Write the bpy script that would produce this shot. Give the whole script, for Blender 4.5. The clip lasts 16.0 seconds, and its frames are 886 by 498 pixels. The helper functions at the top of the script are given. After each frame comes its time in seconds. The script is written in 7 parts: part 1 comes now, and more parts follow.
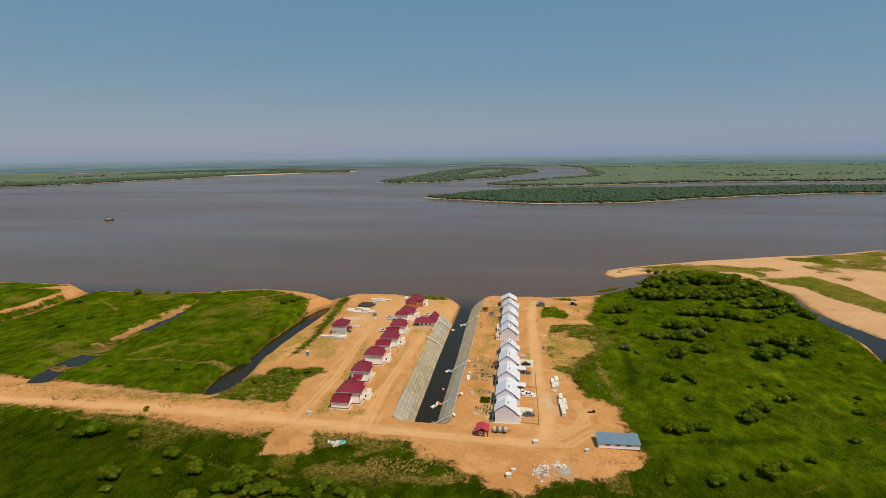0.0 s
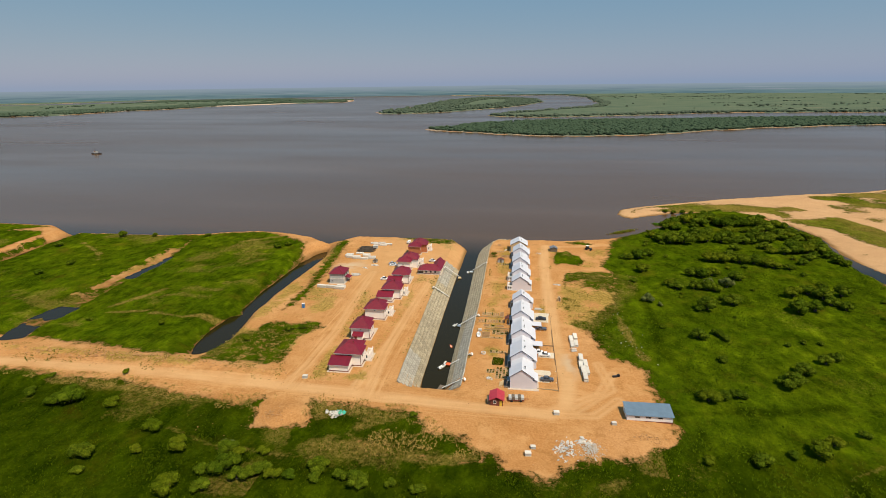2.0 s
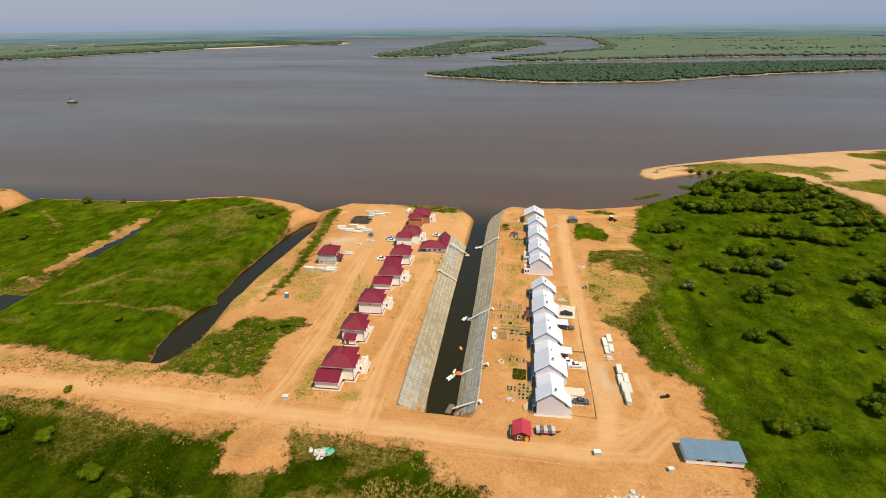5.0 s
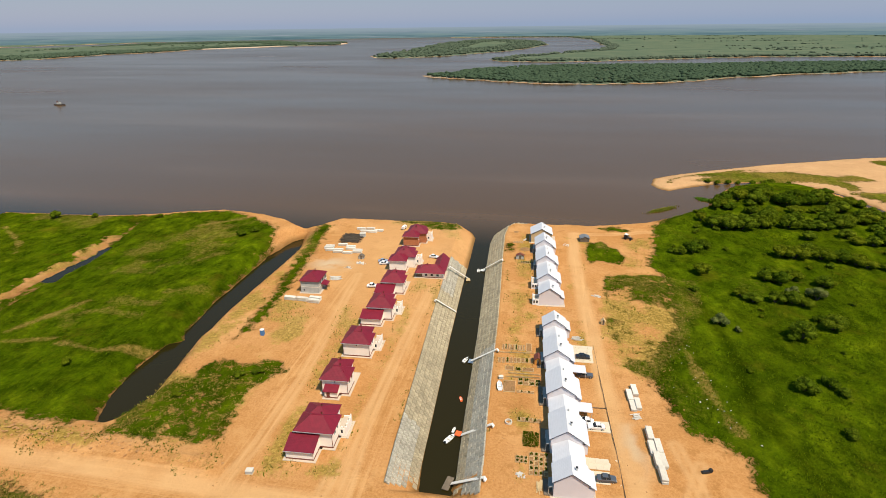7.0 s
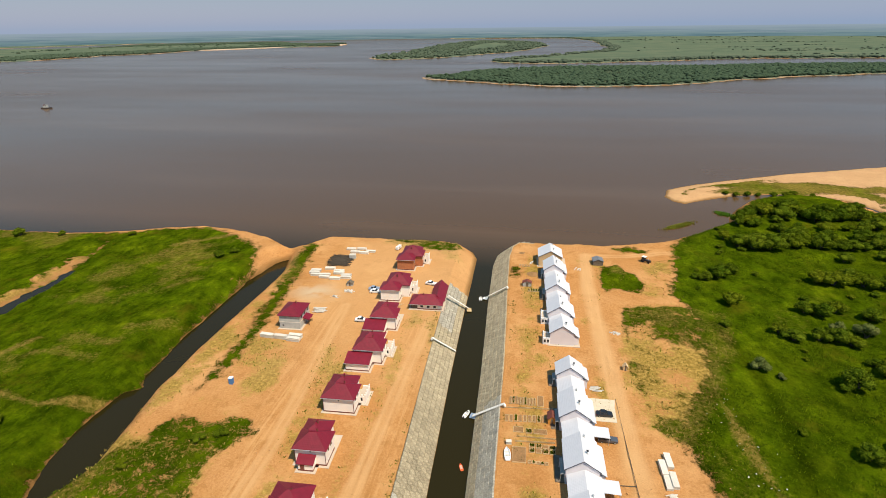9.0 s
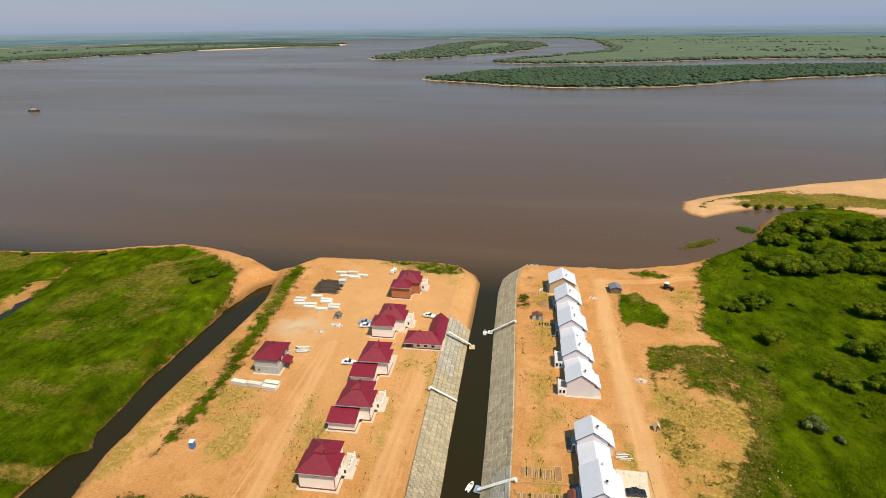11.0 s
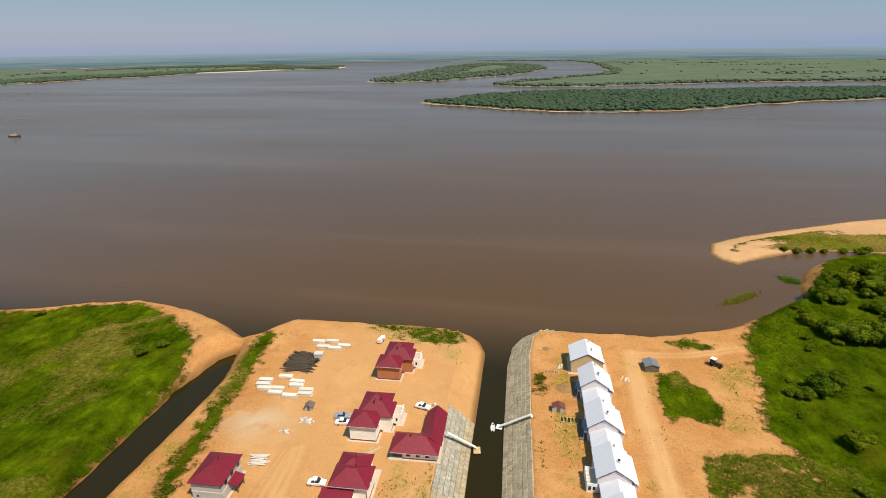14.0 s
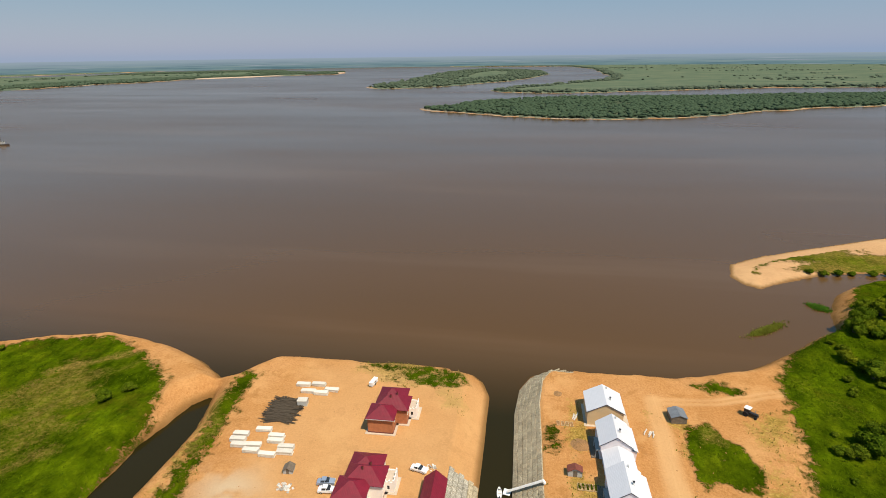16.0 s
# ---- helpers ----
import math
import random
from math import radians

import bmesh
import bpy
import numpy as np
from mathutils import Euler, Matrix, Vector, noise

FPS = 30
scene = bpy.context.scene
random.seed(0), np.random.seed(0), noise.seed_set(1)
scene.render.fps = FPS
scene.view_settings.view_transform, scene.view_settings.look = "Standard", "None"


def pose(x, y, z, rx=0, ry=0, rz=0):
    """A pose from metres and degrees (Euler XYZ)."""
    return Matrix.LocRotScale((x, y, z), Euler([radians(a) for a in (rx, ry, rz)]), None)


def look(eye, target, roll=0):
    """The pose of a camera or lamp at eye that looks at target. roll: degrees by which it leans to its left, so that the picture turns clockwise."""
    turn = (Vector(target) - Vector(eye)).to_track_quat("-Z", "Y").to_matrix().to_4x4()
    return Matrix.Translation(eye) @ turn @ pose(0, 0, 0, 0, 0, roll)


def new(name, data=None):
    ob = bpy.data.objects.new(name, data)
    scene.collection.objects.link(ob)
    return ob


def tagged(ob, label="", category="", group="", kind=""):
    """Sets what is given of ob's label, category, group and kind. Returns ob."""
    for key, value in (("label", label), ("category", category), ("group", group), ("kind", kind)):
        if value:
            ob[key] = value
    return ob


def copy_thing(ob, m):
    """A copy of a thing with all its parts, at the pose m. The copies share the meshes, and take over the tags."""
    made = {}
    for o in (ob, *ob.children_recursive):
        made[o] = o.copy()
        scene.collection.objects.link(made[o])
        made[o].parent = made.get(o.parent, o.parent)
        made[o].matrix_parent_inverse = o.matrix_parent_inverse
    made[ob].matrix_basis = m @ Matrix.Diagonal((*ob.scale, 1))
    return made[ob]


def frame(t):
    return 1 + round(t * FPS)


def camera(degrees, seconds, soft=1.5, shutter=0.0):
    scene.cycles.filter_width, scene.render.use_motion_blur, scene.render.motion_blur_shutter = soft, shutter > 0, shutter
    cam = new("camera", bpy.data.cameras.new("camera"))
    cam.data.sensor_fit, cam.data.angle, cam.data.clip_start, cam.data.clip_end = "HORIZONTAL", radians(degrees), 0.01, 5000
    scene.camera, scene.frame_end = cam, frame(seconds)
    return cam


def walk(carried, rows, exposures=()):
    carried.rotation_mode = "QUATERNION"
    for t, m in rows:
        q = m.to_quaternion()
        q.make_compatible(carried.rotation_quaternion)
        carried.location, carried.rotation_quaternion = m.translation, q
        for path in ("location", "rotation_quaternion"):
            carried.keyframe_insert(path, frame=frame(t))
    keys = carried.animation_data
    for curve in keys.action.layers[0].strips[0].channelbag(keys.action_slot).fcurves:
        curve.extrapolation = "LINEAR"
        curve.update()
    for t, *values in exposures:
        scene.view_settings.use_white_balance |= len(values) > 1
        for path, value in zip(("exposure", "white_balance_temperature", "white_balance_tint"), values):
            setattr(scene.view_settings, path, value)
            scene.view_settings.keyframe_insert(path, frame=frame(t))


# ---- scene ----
cam = camera(78.9, 16.0, 0.8)
PATH = [
    (0, (1.758, 2.437, 96.479), (1.407, 4.375, 96.133), -0.7),
    (0.5, (-0.152, 8.831, 96.566), (-0.501, 10.758, 96.159), -0.7),
    (1, (-2.05, 15.143, 96.59), (-2.398, 17.056, 96.121), -0.7),
    (1.5, (-4.029, 21.265, 96.558), (-4.374, 23.162, 96.03), -0.7),
    (2, (-5.956, 27.435, 96.7), (-6.3, 29.316, 96.111), -0.7),
    (2.5, (-7.886, 33.613, 96.92), (-8.226, 35.474, 96.272), -0.7),
    (3, (-9.786, 39.786, 97.18), (-10.122, 41.627, 96.473), -0.7),
    (3.5, (-11.831, 46.148, 97.368), (-12.162, 47.968, 96.607), -0.7),
    (4, (-13.543, 52.717, 97.447), (-13.872, 54.532, 96.675), -0.7),
    (6.5, (-19.64, 86.924, 97.032), (-19.967, 88.741, 96.261), -0.7),
    (7, (-20.426, 93.824, 96.859), (-20.754, 95.64, 96.088), -0.7),
    (7.5, (-21.222, 100.631, 96.807), (-21.549, 102.448, 96.037), -0.7),
    (8, (-22.156, 107.131, 96.649), (-22.483, 108.948, 95.88), -0.7),
    (8.5, (-23.388, 113.789, 96.596), (-23.715, 115.606, 95.827), -0.7),
    (9, (-24.327, 120.37, 96.482), (-24.655, 122.188, 95.714), -0.7),
    (11.5, (-29.565, 152.607, 96.527), (-29.894, 154.424, 95.759), -0.7),
    (12, (-30.499, 159.154, 96.613), (-30.827, 160.971, 95.846), -0.7),
    (12.5, (-31.663, 165.684, 96.586), (-31.991, 167.502, 95.819), -0.7),
    (13, (-32.71, 172.351, 96.5), (-33.039, 174.17, 95.735), -0.7),
    (13.5, (-33.834, 179.108, 96.649), (-34.164, 180.936, 95.908), -0.7),
    (14, (-34.927, 185.66, 96.657), (-35.258, 187.505, 95.957), -0.7),
    (14.5, (-35.867, 192.024, 96.739), (-36.2, 193.874, 96.053), -0.7),
    (15, (-36.943, 197.888, 97.085), (-37.276, 199.738, 96.401), -0.7),
    (15.5, (-37.771, 202.821, 97.694), (-38.103, 204.671, 97.01), -0.7),
    (16, (-38.34, 206.598, 97.871), (-38.672, 208.448, 97.188), -0.7),
]
walk(cam, [(t, look(eye, target, roll)) for t, eye, target, roll in PATH], exposures=[(0, -0.04), (2, 0.10), (4, 0.23), (7, 0.30), (16, 0.30)])

# ---- light: high hazy summer sun from the south-east, blue-grey sky ----
SUN_EL, SUN_AZ = radians(60), radians(130)
world = bpy.data.worlds.new("world")
scene.world = world
world.use_nodes = True
wn = world.node_tree.nodes
sky = wn.new("ShaderNodeTexSky")
sky.sky_type, sky.sun_disc = "NISHITA", False
sky.sun_elevation, sky.sun_rotation = SUN_EL, SUN_AZ
sky.air_density, sky.dust_density, sky.ozone_density, sky.altitude = 1.0, 0.6, 3.0, 100
thin = wn.new("ShaderNodeMix")  # summer haze evens out the clear sky: a pale lilac rim under soft blue
thin.data_type, thin.blend_type = "RGBA", "MULTIPLY"
thin.inputs[0].default_value = 1.0
thin.inputs[7].default_value = (0.52, 0.26, 0.02, 1)
haze = wn.new("ShaderNodeMix")
haze.data_type, haze.blend_type = "RGBA", "ADD"
haze.inputs[0].default_value = 1.0
haze.inputs[7].default_value = (0.72, 2.52, 4.90, 1)
world.node_tree.links.new(sky.outputs[0], thin.inputs[6])
world.node_tree.links.new(thin.outputs[2], haze.inputs[6])
world.node_tree.links.new(haze.outputs[2], wn["Background"].inputs[0])
wn["Background"].inputs[1].default_value = 0.085
sun = new("sun", bpy.data.lights.new("sun", "SUN"))
sun.data.energy, sun.data.angle, sun.data.color = 4.6, radians(0.6), (1.0, 0.88, 0.70)
sun.matrix_world = look((math.sin(SUN_AZ) * math.cos(SUN_EL) * 300, math.cos(SUN_AZ) * math.cos(SUN_EL) * 300, math.sin(SUN_EL) * 300), (0, 0, 0))

WATER = -6.0


# ---- materials ----
def material(name):
    m = bpy.data.materials.new(name)
    m.use_nodes = True
    nt = m.node_tree
    return m, nt, nt.nodes["Principled BSDF"]


def node(nt, kind, **sets):
    n = nt.nodes.new(kind)
    for k, v in sets.items():
        n.inputs[k.replace("_", " ")].default_value = v
    return n


def noise_tex(nt, scale, detail=4.0, rough=0.55, coords="Object", stretch=None):
    tc = nt.nodes.new("ShaderNodeTexCoord")
    out = tc.outputs[coords]
    if stretch:
        mp = nt.nodes.new("ShaderNodeMapping")
        mp.inputs["Scale"].default_value = stretch
        nt.links.new(out, mp.inputs[0])
        out = mp.outputs[0]
    n = nt.nodes.new("ShaderNodeTexNoise")
    n.inputs["Scale"].default_value, n.inputs["Detail"].default_value, n.inputs["Roughness"].default_value = scale, detail, rough
    nt.links.new(out, n.inputs["Vector"])
    return n.outputs["Fac"]


def ramp(nt, fac, stops):
    r = nt.nodes.new("ShaderNodeValToRGB")
    els = r.color_ramp.elements
    while len(els) < len(stops):
        els.new(0.5)
    for e, (p, c) in zip(els, stops):
        e.position, e.color = p, (*c, 1) if len(c) == 3 else c
    nt.links.new(fac, r.inputs[0])
    return r.outputs[0]


def grey(v):
    return (v, v, v)


def mix(nt, fac, a, b, blend="MIX"):
    n = nt.nodes.new("ShaderNodeMix")
    n.data_type, n.blend_type = "RGBA", blend
    for sock, v in ((n.inputs[0], fac), (n.inputs[6], a), (n.inputs[7], b)):
        if isinstance(v, (int, float)):
            sock.default_value = v
        elif isinstance(v, tuple):
            sock.default_value = (*v, 1)
        else:
            nt.links.new(v, sock)
    return n.outputs[2]


def calc(nt, op, a, b=0.0, c=0.0, clamp=False):
    n = nt.nodes.new("ShaderNodeMath")
    n.operation, n.use_clamp = op, clamp
    for sock, v in zip(n.inputs, (a, b, c)):
        if isinstance(v, (int, float)):
            sock.default_value = v
        else:
            nt.links.new(v, sock)
    return n.outputs[0]


def attr(nt, name):
    n = nt.nodes.new("ShaderNodeAttribute")
    n.attribute_name = name
    return n.outputs["Fac"]


def bump(nt, bsdf, height, strength=0.5, distance=0.1):
    b = nt.nodes.new("ShaderNodeBump")
    b.inputs["Strength"].default_value, b.inputs["Distance"].default_value = strength, distance
    nt.links.new(height, b.inputs["Height"])
    nt.links.new(b.outputs[0], bsdf.inputs["Normal"])


def plain(name, colour, rough=0.7, vary=0.15, scale=1.0, metal=0.0, bumpy=0.0, per_object=0.0, spec=0.4):
    """A painted, stone or metal surface with blotches at two scales."""
    m, nt, b = material(name)
    big, fine = noise_tex(nt, scale * 0.6, 3), noise_tex(nt, scale * 7, 4)
    f = calc(nt, "ADD", calc(nt, "MULTIPLY", big, 0.6), calc(nt, "MULTIPLY", fine, 0.4))
    lo, hi = tuple(c * (1 - vary) for c in colour), tuple(min(1, c * (1 + vary)) for c in colour)
    col = ramp(nt, f, [(0.3, lo), (0.7, hi)])
    if per_object:
        info = nt.nodes.new("ShaderNodeObjectInfo")
        col = mix(nt, 1.0, col, ramp(nt, info.outputs["Random"], [(0, grey(1 - per_object)), (1, grey(1 + per_object))]), "MULTIPLY")
    nt.links.new(col, b.inputs["Base Color"])
    b.inputs["Roughness"].default_value, b.inputs["Metallic"].default_value = rough, metal
    b.inputs["Specular IOR Level"].default_value = spec
    if bumpy:
        bump(nt, b, fine, bumpy, 0.05)
    return m


def ground_material():
    m, nt, b = material("ground")
    # bare sandy earth
    n1, n2, n3 = noise_tex(nt, 0.035, 4), noise_tex(nt, 0.28, 6, 0.7), noise_tex(nt, 1.6, 5, 0.8)
    sand = ramp(nt, n1, [(0.32, (0.42, 0.184, 0.056)), (0.5, (0.50, 0.243, 0.085)), (0.68, (0.57, 0.295, 0.120))])
    sand = mix(nt, calc(nt, "MULTIPLY", ramp(nt, n2, [(0.42, grey(0)), (0.66, grey(1))]), 0.5), sand, (0.40, 0.178, 0.052))
    sand = mix(nt, 0.36, sand, ramp(nt, n3, [(0.34, (0.25, 0.100, 0.026)), (0.66, (0.67, 0.36, 0.140))]))
    sand = mix(nt, ramp(nt, noise_tex(nt, 0.085, 5, 0.7), [(0.5, grey(0)), (0.66, grey(0.5))]), sand, (0.62, 0.345, 0.140))
    scuff = noise_tex(nt, 0.16, 7, 0.75)  # churned darker earth and small clods
    sand = mix(nt, ramp(nt, scuff, [(0.55, grey(0)), (0.62, grey(0.45)), (0.70, grey(0.2))]), sand, (0.30, 0.130, 0.036))
    # wheel-worn streaks: along y where positive, along x where negative
    worn = attr(nt, "worn")
    for k, st in ((1.0, (1.0, 0.035, 1)), (-1.0, (0.03, 1.0, 1))):
        lines = noise_tex(nt, 0.75, 4, 0.65, stretch=st)
        amount = calc(nt, "MULTIPLY", worn, k, clamp=True)
        sand = mix(nt, calc(nt, "MULTIPLY", ramp(nt, lines, [(0.50, grey(0)), (0.64, grey(0.5))]), amount), sand, (0.64, 0.37, 0.160))
        sand = mix(nt, calc(nt, "MULTIPLY", ramp(nt, lines, [(0.34, grey(0.5)), (0.46, grey(0))]), amount), sand, (0.36, 0.165, 0.050))
    sand = mix(nt, calc(nt, "MULTIPLY", attr(nt, "track"), 0.75), sand, (0.62, 0.37, 0.170))
    s1 = noise_tex(nt, 0.9, 6, 0.8)
    straw = ramp(nt, s1, [(0.36, (0.11, 0.088, 0.012)), (0.48, (0.26, 0.180, 0.034)), (0.64, (0.50, 0.33, 0.090))])
    tufts = calc(nt, "ADD", attr(nt, "straw"), calc(nt, "MULTIPLY", calc(nt, "SUBTRACT", calc(nt, "ADD", calc(nt, "MULTIPLY", n2, 0.5), calc(nt, "MULTIPLY", s1, 0.5)), 0.5), 2.6))
    sand = mix(nt, ramp(nt, tufts, [(0.40, grey(0)), (0.74, grey(0.85))]), sand, straw)
    sand = mix(nt, calc(nt, "MULTIPLY", attr(nt, "pale"), 0.55), sand, (0.60, 0.355, 0.160))
    sand = mix(nt, attr(nt, "dust"), sand, (0.54, 0.42, 0.28))
    far = attr(nt, "hazy_land")
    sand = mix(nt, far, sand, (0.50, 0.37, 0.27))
    sand = mix(nt, calc(nt, "MULTIPLY", attr(nt, "damp"), 0.8), sand, (0.13, 0.070, 0.022))
    # grass and weeds: broad swards, tussocks and fine blades
    g1, g2, g3 = noise_tex(nt, 0.02, 4), noise_tex(nt, 0.10, 6, 0.7), noise_tex(nt, 0.9, 6, 0.85)
    g4 = noise_tex(nt, 0.3, 6, 0.75, stretch=(1.2, 0.45, 1))
    green = ramp(nt, g1, [(0.3, (0.029, 0.060, 0.0014)), (0.5, (0.050, 0.088, 0.0020)), (0.7, (0.084, 0.116, 0.0034))])
    green = mix(nt, ramp(nt, g2, [(0.46, grey(0)), (0.68, grey(0.8))]), green, (0.108, 0.134, 0.0060))
    green = mix(nt, ramp(nt, g4, [(0.48, grey(0)), (0.64, grey(0.65))]), green, (0.020, 0.044, 0.0014))
    green = mix(nt, 0.45, green, ramp(nt, g3, [(0.34, (0.020, 0.045, 0.0012)), (0.66, (0.104, 0.156, 0.0050))]))
    green = mix(nt, 1.0, green, ramp(nt, noise_tex(nt, 0.055, 5, 0.65), [(0.34, (0.58, 0.60, 0.55)), (0.66, (1.36, 1.27, 1.05))]), "MULTIPLY")
    green = mix(nt, 1.0, green, ramp(nt, noise_tex(nt, 0.21, 4, 0.6, stretch=(1.0, 0.6, 1)), [(0.36, (0.58, 0.62, 0.55)), (0.64, (1.42, 1.32, 1.1))]), "MULTIPLY")
    rust = ramp(nt, noise_tex(nt, 0.045, 6, 0.7), [(0.56, grey(0)), (0.70, grey(0.5))])  # reddish seeding grass
    green = mix(nt, calc(nt, "MULTIPLY", rust, calc(nt, "SUBTRACT", 1.0, far)), green, (0.125, 0.092, 0.008))
    # far grass with the blue-grey of distance haze put into its base colour
    hazy_land = ramp(nt, noise_tex(nt, 0.012, 5, 0.7, stretch=(0.5, 1.5, 1)), [(0.3, (0.064, 0.098, 0.068)), (0.48, (0.096, 0.128, 0.084)), (0.62, (0.130, 0.150, 0.096)), (0.72, (0.20, 0.165, 0.115))])
    green = mix(nt, far, green, hazy_land)
    # darker green for deeper growth, with lens falloff painted in below the road
    darkened = calc(nt, "MULTIPLY", attr(nt, "darkened"), 0.9, clamp=True)
    green = mix(nt, darkened, green, mix(nt, 1.0, green, (0.42, 0.45, 0.40), "MULTIPLY"))
    dry = ramp(nt, noise_tex(nt, 0.7, 5, 0.75), [(0.35, (0.120, 0.092, 0.014)), (0.65, (0.34, 0.225, 0.056))])
    green = mix(nt, ramp(nt, calc(nt, "ADD", attr(nt, "dry"), calc(nt, "MULTIPLY", calc(nt, "SUBTRACT", g3, 0.5), 1.3)), [(0.3, grey(0)), (0.75, grey(0.9))]), green, dry)
    edge = calc(nt, "ADD", attr(nt, "grass"), calc(nt, "MULTIPLY", calc(nt, "SUBTRACT", calc(nt, "ADD", calc(nt, "MULTIPLY", n2, 0.6), calc(nt, "MULTIPLY", n3, 0.4)), 0.5), 2.4))
    cover = ramp(nt, edge, [(0.44, grey(0)), (0.6, grey(1))])
    nt.links.new(mix(nt, cover, sand, green), b.inputs["Base Color"])
    b.inputs["Roughness"].default_value, b.inputs["Specular IOR Level"].default_value = 1.0, 0.0
    bump(nt, b, calc(nt, "ADD", n3, calc(nt, "MULTIPLY", calc(nt, "ADD", g3, g4), calc(nt, "MULTIPLY", cover, 2.0))), 0.7, 0.5)
    return m


def water_material():
    """Silty river that clears to dark still water in the canal and inlets behind the shore."""
    m, nt, b = material("river_water")
    tc = nt.nodes.new("ShaderNodeTexCoord")
    sep = nt.nodes.new("ShaderNodeSeparateXYZ")
    nt.links.new(tc.outputs["Object"], sep.inputs[0])
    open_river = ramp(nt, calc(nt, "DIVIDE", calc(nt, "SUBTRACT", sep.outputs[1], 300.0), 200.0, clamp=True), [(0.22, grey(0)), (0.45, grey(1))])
    silt = noise_tex(nt, 0.004, 4, 0.55, stretch=(0.25, 1.3, 1))
    brown = ramp(nt, silt, [(0.3, (0.083, 0.0415, 0.0090)), (0.7, (0.100, 0.0495, 0.0125))])
    streak = noise_tex(nt, 0.010, 5, 0.6, stretch=(0.12, 1.0, 1))
    brown = mix(nt, ramp(nt, streak, [(0.52, grey(0)), (0.66, grey(0.55))]), brown, (0.125, 0.072, 0.032))
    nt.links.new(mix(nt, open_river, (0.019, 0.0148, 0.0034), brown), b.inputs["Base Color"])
    b.inputs["IOR"].default_value = 1.33
    nt.links.new(mix(nt, open_river, grey(0.22), grey(0.5)), b.inputs["Specular IOR Level"])
    # broad calm and ruffled reaches with a few finer wind lanes
    calm, lanes = noise_tex(nt, 0.0022, 4, 0.5, stretch=(0.5, 1.2, 1)), noise_tex(nt, 0.012, 4, 0.6, stretch=(0.16, 1.0, 1))
    wind = ramp(nt, calc(nt, "ADD", calc(nt, "MULTIPLY", calm, 0.72), calc(nt, "MULTIPLY", lanes, 0.28)), [(0.36, grey(0.16)), (0.64, grey(0.29))])
    nt.links.new(mix(nt, open_river, (0.1, 0.1, 0.1), wind), b.inputs["Roughness"])
    bump(nt, b, noise_tex(nt, 0.22, 2, 0.5, stretch=(0.8, 1.2, 1)), 0.1, 0.25)
    return m


MAT_GROUND, MAT_WATER = ground_material(), water_material()


def tile_roof(name, colour, vary=0.15):
    """Metal tile sheets: rows across the slope and ribs down it."""
    m, nt, b = material(name)
    tone = noise_tex(nt, 0.8, 4)
    info = nt.nodes.new("ShaderNodeObjectInfo")
    col = ramp(nt, tone, [(0.3, tuple(c * (1 - vary) for c in colour)), (0.7, tuple(c * (1 + vary) for c in colour))])
    col = mix(nt, 1.0, col, ramp(nt, info.outputs["Random"], [(0, grey(1 - vary * 0.7)), (1, grey(1 + vary * 0.5))]), "MULTIPLY")
    nt.links.new(col, b.inputs["Base Color"])
    b.inputs["Roughness"].default_value = 0.5
    tc = nt.nodes.new("ShaderNodeTexCoord")
    waves = []
    for axis in "XY":
        w = nt.nodes.new("ShaderNodeTexWave")
        w.bands_direction = axis
        w.inputs["Scale"].default_value = 0.8
        nt.links.new(tc.outputs["Object"], w.inputs["Vector"])
        waves.append(w.outputs["Fac"])
    bump(nt, b, calc(nt, "ADD", *waves), 0.22, 0.04)
    return m


RED_ROOF = tile_roof("red_metal_tile", (0.168, 0.0045, 0.017))
WHITE_ROOF = tile_roof("white_metal_tile", (0.60, 0.605, 0.645), 0.03)
BLUE_ROOF = plain("blue_grey_sheet", (0.125, 0.185, 0.245), 0.5, 0.14)
CREAM = plain("cream_render", (0.82, 0.76, 0.70), 0.85, 0.07, 0.6)
WHITE = plain("white_paint", (0.80, 0.79, 0.78), 0.6, 0.05, 0.7)
LILAC = plain("pale_lilac_siding", (0.66, 0.62, 0.65), 0.7, 0.05, 0.6)
BEIGE = plain("beige_siding", (0.60, 0.43, 0.24), 0.7, 0.06, 0.6)
BRICK = plain("red_brick", (0.40, 0.15, 0.065), 0.9, 0.25, 1.5, bumpy=0.3)
BLOCK = plain("grey_block", (0.42, 0.42, 0.40), 0.9, 0.2, 1.2, bumpy=0.3)
CONCRETE = plain("concrete", (0.62, 0.57, 0.49), 0.9, 0.16, 0.9, bumpy=0.3, per_object=0.12)
SLAB = plain("paving_slab", (0.60, 0.51, 0.38), 0.9, 0.12, 0.8)
PLINTH = plain("plinth_concrete", (0.50, 0.41, 0.32), 0.9, 0.12, 0.8)
ORANGE = plain("orange_paint", (0.60, 0.26, 0.05), 0.6)
DARK = plain("dark_opening", (0.02, 0.02, 0.022), 0.3)
DARK_WOOD = plain("weathered_wood", (0.15, 0.117, 0.085), 0.9, 0.35, 2)
CHARRED = plain("tarred_wood", (0.060, 0.044, 0.028), 0.95, 0.5, 1.2)
PALE_WOOD = plain("pale_timber", (0.50, 0.36, 0.19), 0.85, 0.25, 2)
STEEL = plain("galvanised_steel", (0.55, 0.56, 0.56), 0.45, 0.1, 2, 0.6)


def glass_material():
    m, nt, b = material("window_glass")
    b.inputs["Base Color"].default_value = (0.025, 0.032, 0.04, 1)
    b.inputs["Roughness"].default_value = 0.06
    return m


GLASS = glass_material()


# ---- the plan ----
def lattice(ix, iy, seed):
    v = np.sin(ix * 127.1 + iy * 311.7 + seed * 74.7) * 43758.5453
    return v - np.floor(v)


